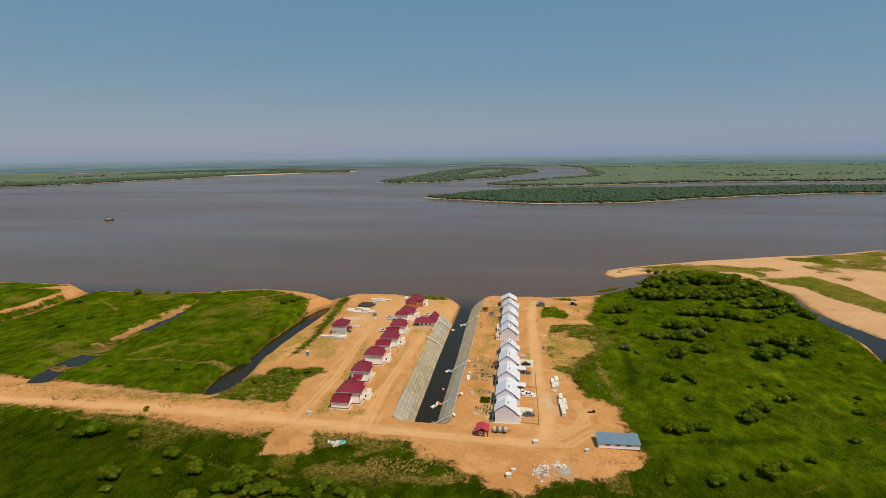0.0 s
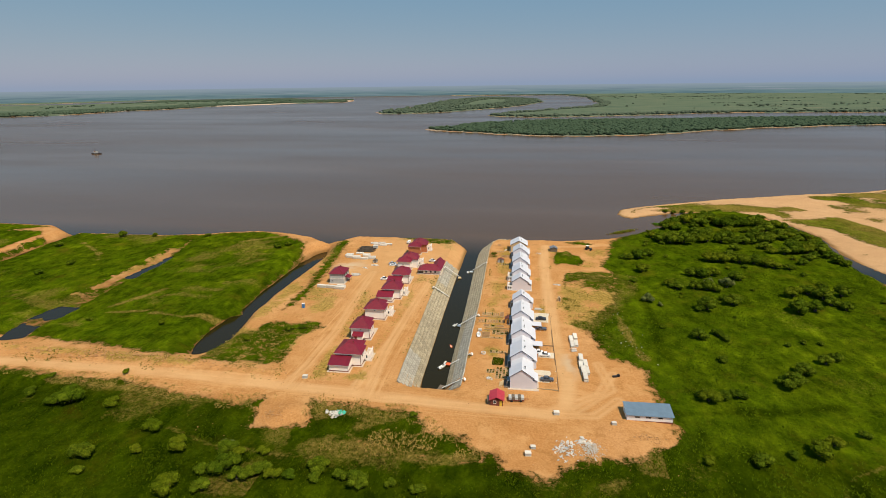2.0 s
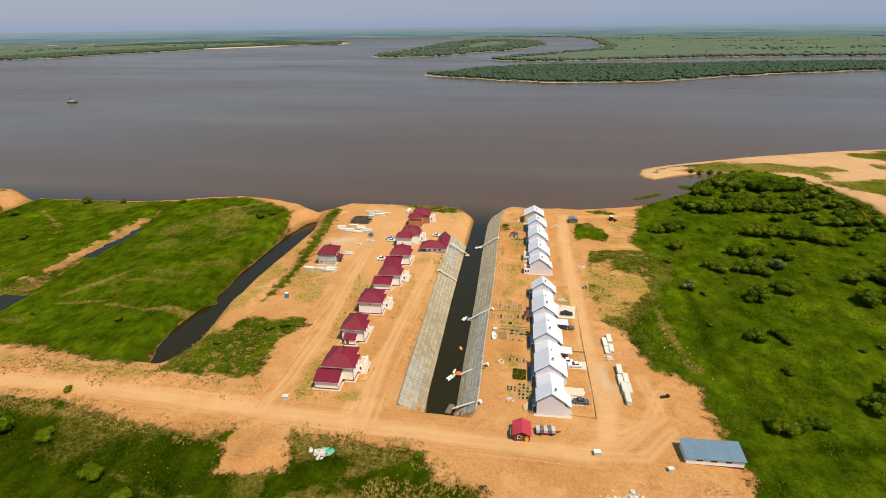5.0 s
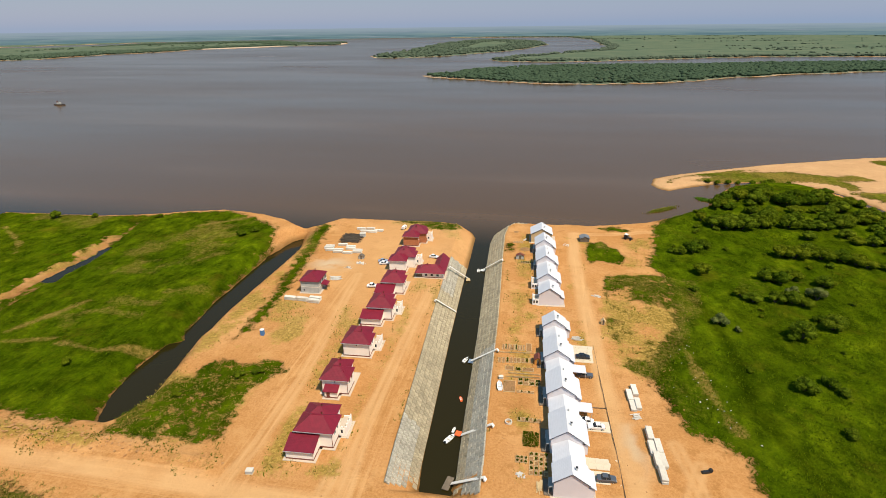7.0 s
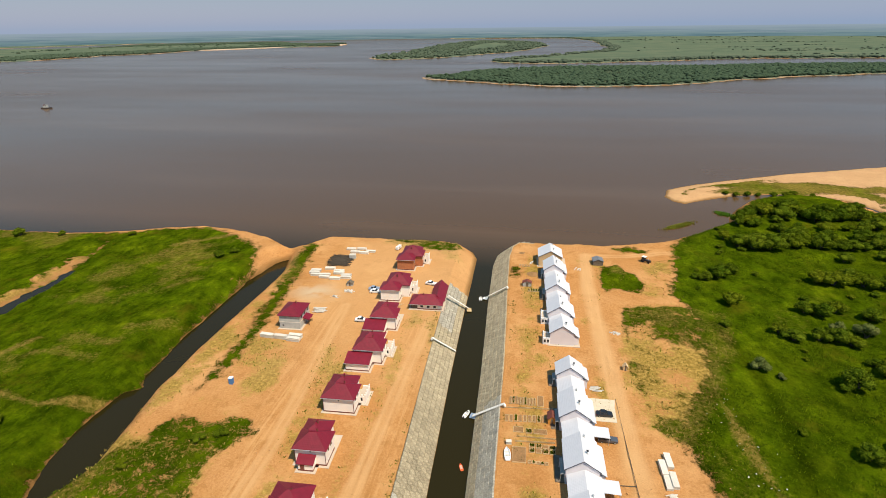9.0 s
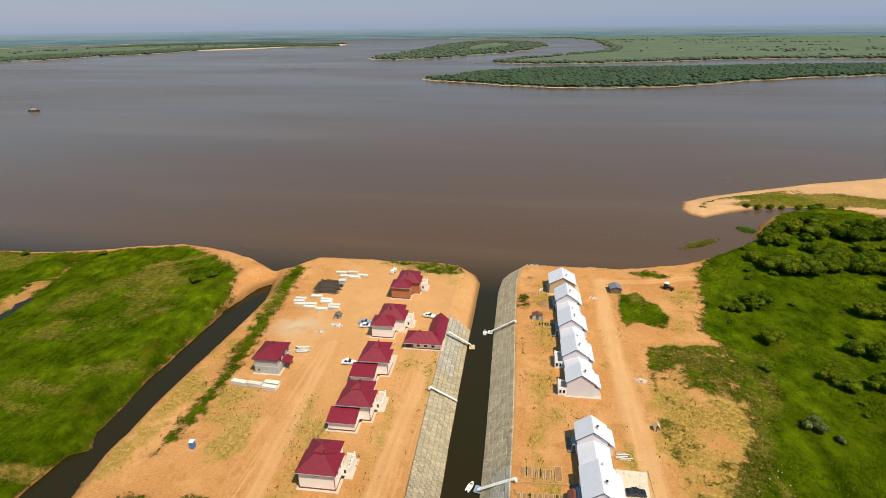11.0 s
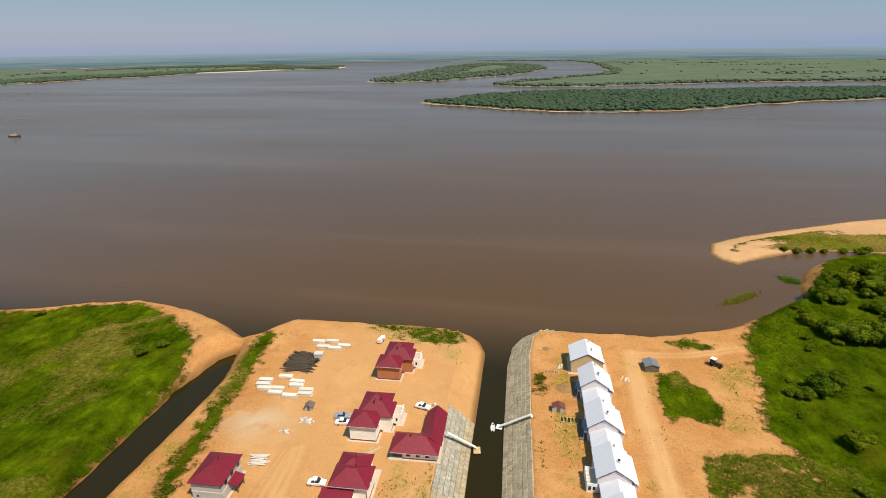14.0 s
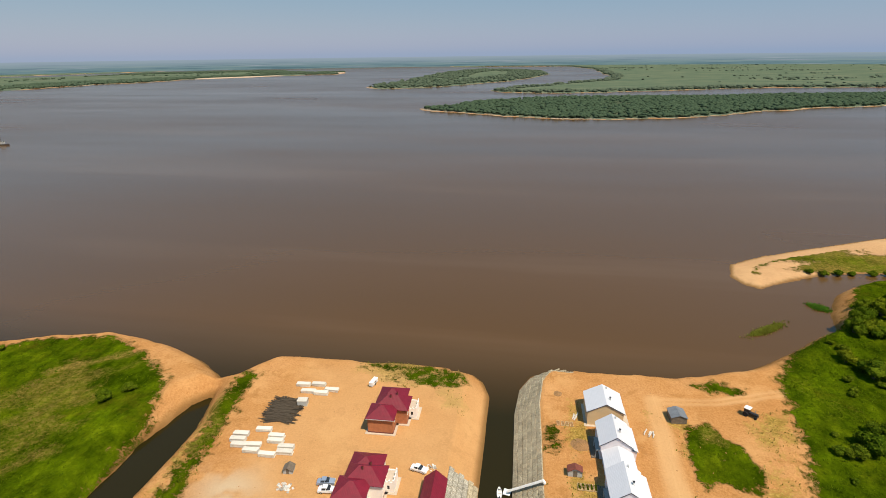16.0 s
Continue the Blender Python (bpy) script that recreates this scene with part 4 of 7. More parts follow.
# ---- white terraces ----
def terrace_unit(x, y, w, d, label, wall, eave=4.5, rise=2.6, east=True, west=None, front=True):
    t = thing("terraced_house", pose(x, y, 0, 0, 0, 1.9), label, "house", "white terraced houses")
    part("wall", gabled_body(0, 0, w, d, -0.4, eave, rise), wall, t)
    part("roof", gable_roof(0, 0, w, d, eave + 0.12, rise, 0.4, 0.14, ends=0.18), WHITE_ROOF, t)
    for a in (0, 1):  # dark barge boards on the gable
        bm = bmesh.new()
        x0, x1 = (-0.42, w / 2) if a == 0 else (w / 2, w + 0.42)
        z0, z1 = (eave - 0.2, eave + rise + 0.08) if a == 0 else (eave + rise + 0.08, eave - 0.2)
        solid(bm, [(x0, -0.24, z0), (x1, -0.24, z1), (x1, -0.19, z1), (x0, -0.19, z0)], 0.22)
        part("barge_board", bm, BARGE, t, "dark grey barge board")
    ch = part("flue", boxes((w * 0.62, d * 0.3, eave + rise - 1.0, w * 0.62 + 0.35, d * 0.3 + 0.35, eave + rise + 0.25)), STEEL, t, "grey metal flue")
    part("cowl", boxes((w * 0.62 - 0.08, d * 0.3 - 0.08, eave + rise + 0.25, w * 0.62 + 0.43, d * 0.3 + 0.43, eave + rise + 0.34)), DARK, ch)
    if d > 8:
        ch = part("flue", boxes((w * 0.58, d * 0.85, eave + rise - 1.0, w * 0.58 + 0.35, d * 0.85 + 0.35, eave + rise + 0.2)), STEEL, t, "grey metal flue")
    if east:
        part("lean_to", boxes((w, 0.5, -0.4, w + 1.5, d - 0.3, 2.9)), wall, t)
        part("lean_to_roof", lean_to(None, w + 0.3, 0.5, w + 1.5, d - 0.3, 3.0, 4.1, "east", over=0.3), WHITE_ROOF, t)
        window(t, w + 1.5, d * 0.35, 0.9, 0.9, 1.2, "east")
        window(t, w + 1.5, d * 0.7, 0.9, 0.9, 1.2, "east")
    for k in (0.3, 0.7):
        window(t, 0, d * k, 2.6, 1.1, 1.3, "west")
    if west == "veranda":
        part("veranda_wall", boxes((-2.3, -0.1, -0.3, 0, 0.15, 2.5), (-2.3, 0.15, -0.3, -2.05, d * 0.55, 2.5), (-2.3, d * 0.55, -0.3, 0, d * 0.55 + 0.25, 2.5)), WHITE, t, "white unroofed veranda")
        part("veranda_floor", boxes((-2.05, 0.15, 1.9, 0, d * 0.55, 2.05)), PLINTH, t)
        for k in range(5):
            yy = 0.1 + k * d * 0.12
            part("post", boxes((-2.3, yy, 2.5, -2.02, yy + 0.3, 3.1)), WHITE, t)
        for wx in (-1.65, -0.65):
            window(t, wx, -0.1, 0.8, 0.6, 1.1)
    elif west == "deck":
        # deck colour also stands in for the shadow strip along the west wall
        part("deck", boxes((-2.0, 0.2, -0.2, 0, d * 0.9, 0.25)), DARK_WOOD, t, "boarded deck darkened to take in wall shadow")
        part("canopy", lean_to(None, -1.0, 0.3, 0, d * 0.55, 2.5, 2.8, "west", 0.08, 0.1), GREY_SHEET, t, "grey sheet canopy")
        for yy in (0.5, d * 0.5):
            part("post", boxes((-1.05, yy, 0.2, -0.93, yy + 0.12, 2.5)), STEEL, t)
    if front:
        part("plinth", boxes((-0.7, -0.8, -0.3, w + 2.0, d, 0.12)), PLINTH, t, "pale concrete blind area")
    return t


def terrace_link(x, y, w, d):
    t = thing("terrace_link", pose(x, y, 0, 0, 0, 1.9), "low white linking wing between two terraced houses", "house", "white linking wings")
    part("wall", gabled_body(0.3, 0, w - 0.2, d, -0.4, 2.9, 1.7), LILAC, t)
    part("roof", gable_roof(0.3, 0.02, w - 0.2, d - 0.02, 3.02, 1.7, 0.4, 0.14, ends=0.0), WHITE_ROOF, t)
    window(t, w - 0.2, d * 0.4, 0.9, 1.0, 1.2, "east")
    door = part("door", boxes((w - 0.2, d * 0.65, 0.1, w - 0.12, d * 0.65 + 0.95, 2.15)), BROWN, t, "brown entrance door")
    part("door_handle", boxes((w - 0.12, d * 0.65 + 0.8, 1.05, w - 0.08, d * 0.65 + 0.9, 1.13)), STEEL, door)


BARGE = plain("grey_barge", (0.10, 0.10, 0.12), 0.6)
GREY_SHEET = plain("grey_sheet_metal", (0.27, 0.26, 0.25), 0.6, 0.15)
WHITE_LABEL = "white terraced house with gabled white metal roof"
near_row = [(-12.9, 185.3, 7.4, 5.4), (-13.5, 198.6, 7.5, 9.2), (-14.2, 216.0, 7.4, 9.4), (-15.0, 233.5, 7.3, 9.4), (-15.5, 251.5, 7.2, 6.0)]
far_row = [(-17.1, 274.0, 7.6, 6.4), (-17.8, 286.9, 7.5, 9.5), (-18.5, 304.5, 7.5, 9.6), (-19.2, 322.5, 7.5, 9.4)]
for k, (x, y, w, d) in enumerate(near_row):
    terrace_unit(x, y, w, d, WHITE_LABEL + " and shadow-darkened deck", LILAC, west="deck", front=(k == 0))
for k, (x, y, w, d) in enumerate(far_row):
    terrace_unit(x, y, w, d, WHITE_LABEL + (" and unroofed veranda" if k < 2 else " beside a sandy track"), LILAC, west="veranda" if k < 2 else "deck", front=(k == 0))
for row in (near_row, far_row):
    for (x, y, w, d), (x2, y2, w2, d2) in zip(row, row[1:]):
        terrace_link(x - 0.033 * d + 0.15, y + d, w, y2 - y - d)
terrace_unit(-21.4, 336.0, 9.6, 9.4, "beige terraced house with white gabled roof at the river end", BEIGE, east=False)


# ---- yard structures beside the white terraces ----
def carport(x, y, w, d):
    t = thing("carport", pose(x, y, 0, 0, 0, 1.9), "open carport with a flat pale grey roof on posts", "carport", "carports")
    bm = bmesh.new()
    solid(bm, [(0, 0, 2.65), (w, 0, 2.4), (w, d, 2.4), (0, d, 2.65)], 0.1)
    part("roof", bm, PALE_SHEET, t)
    for px in (0.15, w - 0.25):
        for py in (0.15, d - 0.25):
            part("post", boxes((px, py, -0.2, px + 0.1, py + 0.1, 2.4)), STEEL, t)


PALE_SHEET = plain("pale_grey_sheet", (0.60, 0.60, 0.64), 0.5, 0.06)
carport(-7.8, 229.6, 4.9, 3.9)
carport(-7.2, 212.2, 4.8, 3.9)


def driveway(x0, y0, x1, y1, label):
    t = thing("driveway", pose(x0, y0, 0.02, 0, 0, 1.0), label, "driveway", "paved driveways")
    nx, ny = max(1, round((x1 - x0) / 1.9)), max(1, round((y1 - y0) / 1.9))
    bm = boxes((0.01, 0.01, -0.2, 1.89, 1.89, 0.1))
    first = part("slab", bm, SLAB, t)
    first.scale = ((x1 - x0) / nx / 1.9, (y1 - y0) / ny / 1.9, 1)
    for i in range(nx):
        for j in range(ny):
            if i or j:
                o = new("slab", first.data)
                o.parent, o.location, o.scale = t, (i * (x1 - x0) / nx, j * (y1 - y0) / ny, 0), first.scale


driveway(-6.4, 238.6, 0.5, 248.0, "pale concrete slab driveway with joints")
driveway(-4.0, 208.0, 1.9, 212.0, "pale concrete slab driveway with joints")
driveway(-5.0, 190.6, 2.4, 194.4, "light grey concrete slab driveway")
driveway(-6.2, 194.9, 2.4, 198.5, "sandy-coloured concrete slab driveway with joints")


def fence(points, h, label, material, spacing=2.5):
    x0, y0 = points[0]
    t = thing("fence", pose(x0, y0, 0), label, "fence", "garden fences")
    for (ax, ay), (bx, by) in zip(points, points[1:]):
        run = math.hypot(bx - ax, by - ay)
        ang = math.degrees(math.atan2(by - ay, bx - ax))
        n = max(1, int(run / spacing))
        for k in range(n + 1):
            part("post", boxes((-0.05, -0.05, -0.3, 0.05, 0.05, h)), material, t, at=pose(ax - x0 + (bx - ax) * k / n, ay - y0 + (by - ay) * k / n, 0))
        for z in (h * 0.35, h * 0.9):
            part("rail", boxes((0, -0.03, z - 0.05, run, 0.03, z + 0.05)), material, t, at=pose(ax - x0, ay - y0, 0, 0, 0, ang))
        part("panel", boxes((0, -0.012, 0.05, run, 0.012, h * 0.85)), material, t, at=pose(ax - x0, ay - y0 + 0.045, 0, 0, 0, ang))


fence([(0.6, 248.4), (0.9, 239), (1.6, 221), (2.1, 209), (2.6, 198.5), (2.9, 186)], 0.3, "low dark fence along the sandy road", DARK_WOOD)
fence([(-4.6, 186.2), (2.9, 186)], 0.45, "low pale fence at the end plot", PALE_WOOD)
fence([(-7, 216.8), (1.7, 217.6)], 0.3, "low dark fence between two plots", DARK_WOOD)
fence([(-30.2, 240.1), (-16.6, 241.3)], 0.45, "weathered low board fence between vegetable plots", PALE_WOOD, 1.8)
fence([(-25.9, 227.6), (-16.2, 228.4)], 0.5, "weathered low board fence between vegetable plots", PALE_WOOD, 1.8)
fence([(-25.6, 229.5), (-16, 229.8)], 0.45, "weathered low board fence between vegetable plots", PALE_WOOD, 1.8)


def garden_bed(x, y, w, d, planted=True):
    t = thing("garden_bed", pose(x, y, 0, 0, 0, 1.9), "timber-edged vegetable bed" + (" with green plants" if planted else " of bare soil"), "garden bed", "garden beds")
    part("edging", boxes((0, 0, -0.1, w, 0.1, 0.26), (0, d - 0.1, -0.1, w, d, 0.26), (0, 0.1, -0.1, 0.1, d - 0.1, 0.26), (w - 0.1, 0.1, -0.1, w, d - 0.1, 0.26)), PALE_WOOD, t)
    part("soil", boxes((0.1, 0.1, -0.1, w - 0.1, d - 0.1, 0.17)), SOIL, t)
    if planted:
        rng = random.Random(int(x * 10 + y))
        bm = bmesh.new()
        for k in range(int(w * d * 14)):
            tuft(bm, rng, rng.uniform(0.2, w - 0.2), rng.uniform(0.2, d - 0.2), 0.2, 0.22, 3)
        part("plants", bm, LEAF_BRIGHT, t)


def tuft(bm, rng, x, y, z, size, n):
    """A few leaning leaf blades round one point."""
    for _ in range(n):
        a, lean = rng.uniform(0, 6.28), rng.uniform(0.2, 0.9)
        dx, dy, w = math.cos(a), math.sin(a), size * rng.uniform(0.25, 0.5)
        hgt = size * rng.uniform(0.7, 1.5)
        p = [(x - dy * w, y + dx * w, z), (x + dy * w, y - dx * w, z), (x + dx * lean * size + dy * w * 0.6, y + dy * lean * size - dx * w * 0.6, z + hgt),
             (x + dx * lean * size - dy * w * 0.6, y + dy * lean * size + dx * w * 0.6, z + hgt)]
        bm.faces.new([bm.verts.new(q) for q in p])


SOIL = plain("garden_soil", (0.27, 0.145, 0.058), 0.95, 0.3, 3, bumpy=0.5)


def leaf_material(name, dark, light):
    m, nt, b = material(name)
    geo = nt.nodes.new("ShaderNodeNewGeometry")
    info = nt.nodes.new("ShaderNodeObjectInfo")
    col = ramp(nt, geo.outputs["Random Per Island"], [(0.0, dark), (1.0, light)])
    col = mix(nt, 1.0, col, ramp(nt, info.outputs["Random"], [(0, (0.75, 0.82, 0.7)), (1, (1.25, 1.12, 1.1))]), "MULTIPLY")
    col = mix(nt, 0.5, col, mix(nt, 1.0, col, ramp(nt, noise_tex(nt, 0.35, 3), [(0.3, grey(0.5)), (0.7, grey(1.5))]), "MULTIPLY"))
    nt.links.new(col, b.inputs["Base Color"])
    b.inputs["Roughness"].default_value, b.inputs["Specular IOR Level"].default_value = 0.9, 0.0
    return m


LEAF = leaf_material("shrub_leaves", (0.040, 0.070, 0.0040), (0.112, 0.150, 0.0090))
# weed leaves toned down to match the darkened grass below the road
LEAF_DIM = leaf_material("dim_meadow_leaves", (0.020, 0.042, 0.0012), (0.062, 0.090, 0.0030))
LEAF_MID = leaf_material("mid_shrub_leaves", (0.060, 0.088, 0.0040), (0.138, 0.168, 0.0090))
LEAF_SILVER = leaf_material("silver_willow_leaves", (0.070, 0.098, 0.020), (0.150, 0.175, 0.055))
LEAF_BRIGHT = leaf_material("weed_leaves", (0.034, 0.064, 0.0016), (0.084, 0.122, 0.0040))
LEAF_REED = leaf_material("reed_leaves", (0.15, 0.160, 0.014), (0.30, 0.28, 0.05))
LEAF_DRY = leaf_material("dry_weeds", (0.15, 0.11, 0.022), (0.42, 0.30, 0.095))
# far willows: distance haze is mixed into the leaf colour
LEAF_FAR = leaf_material("hazed_willows", (0.054, 0.080, 0.056), (0.070, 0.098, 0.068))
BARK = plain("bark", (0.09, 0.07, 0.05), 0.95, 0.3, 3, bumpy=0.4)

for k in range(4):
    for j in range(5):
        garden_bed(-18.3 + k * 1.15, 190.8 + j * 1.5, 0.95, 1.2, (k + j) % 3 != 0)
for k in range(3):
    for j in range(2):
        garden_bed(-21.6 + k * 1.0, 194.2 + j * 1.2, 0.85, 1.0)
for k in range(6):
    garden_bed(-21.8 + k * 1.05, 208.8, 0.85, 1.5, k % 2 == 0)
for k in range(5):
    garden_bed(-22.6 + k * 1.0, 220.8, 0.85, 0.9, k % 2 == 1)
for k in range(9):
    garden_bed(-28.2 + k * 0.82, 242.0 + (k % 3) * 0.15, 0.6, 3.1, k % 4 == 1)
    garden_bed(-29.0 + k * 1.2, 234.7 + k * 0.12, 0.9, 2.6, k % 5 == 2)
for k in range(4):
    garden_bed(-22.4 + k * 1.65, 224.4, 1.4, 1.4, k != 1)
    garden_bed(-22.4 + k * 1.65, 226.1, 1.4, 1.3, k != 2)
garden_bed(-26.4, 220.6, 3.4, 5.2, False)
garden_bed(-26.6, 231.0, 2.6, 2.1, False)
garden_bed(-23.4, 231.0, 1.6, 1.8)
garden_bed(-21.4, 231.1, 3.4, 1.8, False)
garden_bed(-20.6, 241.9, 1.7, 4.6, False)
for k in range(5):
    garden_bed(-25.2 + k * 0.95, 311.0, 0.8, 2.2)
for k in range(4):
    garden_bed(-29.6 + k * 1.2, 334.3, 0.9, 1.9, False)
bm = bmesh.new()
rng = random.Random(4)
for k in range(700):
    tuft(bm, rng, rng.uniform(0, 4.0), rng.uniform(0, 5.4), 0.02, 0.2, 3)
lawn = tagged(part("lawn", bm, LEAF_BRIGHT, at=pose(-20.2, 199.8, 0.05)), "small bright green lawn beside a garden deck", "lawn", kind="stuff")


# ---- small buildings ----
def hut(x, y, turn):
    t = thing("hut", pose(x, y, 0, 0, 0, turn), "small timber hut with bright red sheet roof and yellow door", "hut")
    part("wall", boxes((0, 0, -0.3, 4.0, 4.6, 2.3)), RUST, t)
    part("roof", gable_roof(-0.1, -0.2, 4.1, 4.8, 2.3, 1.0, 0.3, 0.1), BRIGHT_RED, t)
    part("door", boxes((2.9, -0.06, 0.0, 3.7, 0, 1.9)), YELLOW, t, "yellow door")
    part("lean_to", boxes((-1.0, 0.4, -0.3, 0, 3.0, 1.6)), DARK_WOOD, t)
    window(t, 1.4, 0, 0.9, 0.8, 0.8)


RUST = plain("rusty_boards", (0.16, 0.045, 0.03), 0.85, 0.3, 2)
BRIGHT_RED = plain("bright_red_sheet", (0.42, 0.035, 0.05), 0.45, 0.15)
YELLOW = plain("yellow_paint", (0.6, 0.42, 0.05), 0.6)
hut(-18.4, 174.3, 3)


def flat_trailer(x, y, turn):
    """A flat trailer with a drawbar and stacked sheets."""
    t = thing("trailer", pose(x, y, 0, 0, 0, turn), "dark rusty flat trailer loaded with grey sheets", "trailer")
    part("chassis", boxes((0, 0, 0.5, 5.0, 2.2, 0.75), (5.0, 1.0, 0.5, 6.4, 1.2, 0.65)), RUST, t)
    for k in range(5):
        part("load", boxes((0.1 + k * 0.98, 0.1, 0.75, 1.0 + k * 0.98, 2.1, 1.5 + 0.15 * (k % 2))), (BLOCK, DARK_WOOD)[k % 2], t, "stacked grey sheets")
    for px in (1.0, 3.9):
        for py in (-0.15, 2.1):
            part("wheel", disc(0.42, 0.25), DARK, t, at=pose(px, py + 0.12, 0.42, 90, 0, 0))


def disc(r, w, n=18):
    bm = bmesh.new()
    bmesh.ops.create_cone(bm, cap_ends=True, segments=n, radius1=r, radius2=r, depth=w)
    bmesh.ops.bevel(bm, geom=[e for e in bm.edges if len(e.link_faces) == 2 and abs(e.verts[0].co.z - e.verts[1].co.z) < 0.01], offset=w * 0.12, segments=1, affect="EDGES")
    return bm


flat_trailer(-12.9, 177.2, 6)


def workshop(x, y):
    z = ground_height(29, 175)
    t = thing("workshop", pose(x, y, z, 0, 0, 3.2), "long low white workshop with blue-grey sheet roof", "workshop")
    part("wall", boxes((0, 0, -1.2, 13.2, 5.4, 2.1)), WHITE, t)
    part("roof", lean_to(None, 0, 0, 13.2, 5.4, 2.15, 2.95, "south", 0.12, 0.35), BLUE_ROOF, t)
    part("gable_wall", boxes((0, 5.2, 2.1, 13.2, 5.4, 2.7)), WHITE, t)
    for k in range(13):
        part("seam", boxes((0.2 + k * 1.05, -0.34, 2.16, 0.26 + k * 1.05, 5.7, 2.2)), BLUE_ROOF, t, at=Matrix.Rotation(math.atan2(0.8, 6.1), 4, "X"))
    for wx in (3.0, 6.2, 9.6):
        window(t, wx, 0, 1.2, 1.5, 0.5)
    part("base_course", boxes((-0.04, -0.04, -1.2, 13.24, 0, 0.25)), BROWN, t)


workshop(22.5, 173.5)


OLD_SHEET = plain("old_grey_sheet", (0.15, 0.165, 0.185), 0.7, 0.25)


def shed(x, y, w, d, h, turn, label, wall, roof, name="shed"):
    t = thing(name, pose(x, y, ground_height(x, y), 0, 0, turn), label, "shed")
    part("wall", gabled_body(0, 0, w, d, -0.3, h, 0.8), wall, t)
    part("roof", gable_roof(0, 0, w, d, h + 0.05, 0.8, 0.2, 0.07), roof, t)
    part("door", boxes((w * 0.35, -0.05, 0, w * 0.65, 0, 1.8)), DARK_WOOD, t)


shed(1.8, 340.4, 4.2, 4.2, 2.0, 4, "weathered grey timber shed on bare sand", DARK_WOOD, OLD_SHEET)
shed(-27.4, 315.2, 3.4, 1.8, 1.7, 2, "small garden shed with rusty brown roof", BLOCK, RUST, "garden_shed")
shed(-97.0, 304.6, 2.4, 2.2, 1.1, 8, "small grey hut with dark patched roof", BLOCK, DARK_WOOD)
shed(-17.9, 235.2, 2.0, 2.6, 1.9, 2, "small orange timber shed beside a deck", ORANGE, RUST, "garden_shed")
shed(4.4, 262.6, 1.3, 1.1, 1.4, 0, "small beige utility box on the roadside", BEIGE, BEIGE, "utility_box")


# ---- stacks of precast slabs ----
def slab_stack(x, y, turn, length=4.4, rows=3, label="stack of pale precast concrete slabs on bare sand"):
    t = thing("slab_stack", pose(x, y, ground_height(x, y), 0, 0, turn), label, "concrete slabs", "stacks of concrete slabs")
    rng = random.Random(int(x * 7 + y * 3))
    z = 0.0
    for k in range(rows):
        part("timber", boxes((-length * 0.35, -0.75, z, -length * 0.35 + 0.15, 0.75, z + 0.08), (length * 0.35, -0.75, z, length * 0.35 + 0.15, 0.75, z + 0.08)), PALE_WOOD, t)
        z += 0.08
        dx = rng.uniform(-0.12, 0.12)
        part("slab", boxes((-length / 2 + dx, -0.72 + rng.uniform(-0.05, 0.05), z, length / 2 + dx, 0.72, z + 0.26)), CONCRETE, t, at=pose(0, 0, 0, 0, 0, rng.uniform(-1.5, 1.5)))
        z += 0.26


NORTH_STACKS = [(-107.6, 341.4), (-102.8, 342.2), (-104.6, 338.2), (-100.4, 337.9), (-97.8, 340.0)]
MID_STACKS = [(-109.5, 319.2), (-114.8, 316.6), (-114.6, 314.4), (-113.2, 312.4), (-109.4, 312.9), (-108.9, 310.8), (-104.0, 310.0), (-104.8, 317.2), (-104.2, 315.3), (-100.2, 313.5), (-99.8, 311.6)]
for x, y in NORTH_STACKS + MID_STACKS:
    slab_stack(x, y, 2 + (x * 7 % 5), 4.3, 3)
for x, y in ((-110.8, 264.0), (-106.0, 263.9), (-101.0, 263.1), (-101.2, 265.1)):
    slab_stack(x, y, -3, 4.6, 4)
for x, y, n in ((8.6, 224.2, 3), (10.2, 226.6, 3), (8.9, 220.0, 2), (10.3, 220.6, 3), (11.3, 208.6, 4), (11.1, 203.6, 3), (12.6, 204.2, 4), (11.6, 199.6, 4), (12.9, 199.6, 3), (12.0, 195.0, 4)):
    slab_stack(x, y, 92, 4.6, n, "stack of pale precast concrete slabs beside the road")


# ---- cars ----
def paint(name, c, metal=0.2):
    m, nt, b = material(name)
    b.inputs["Base Color"].default_value = (*c, 1)
    b.inputs["Roughness"].default_value, b.inputs["Metallic"].default_value = 0.28, metal
    b.inputs["Coat Weight"].default_value = 0.5
    return m


PAINTS = {"white": paint("white_car_paint", (0.78, 0.78, 0.78), 0), "black": paint("black_car_paint", (0.015, 0.015, 0.018)), "grey": paint("grey_car_paint", (0.11, 0.12, 0.14), 0.4),
          "silver": paint("silver_blue_car_paint", (0.36, 0.42, 0.52), 0.4)}
LAMP_GLASS = plain("lamp_glass", (0.7, 0.7, 0.66), 0.15)
LAMP_RED = plain("tail_lamp", (0.35, 0.02, 0.02), 0.2)
TYRE = plain("tyre_rubber", (0.02, 0.02, 0.02), 0.9)


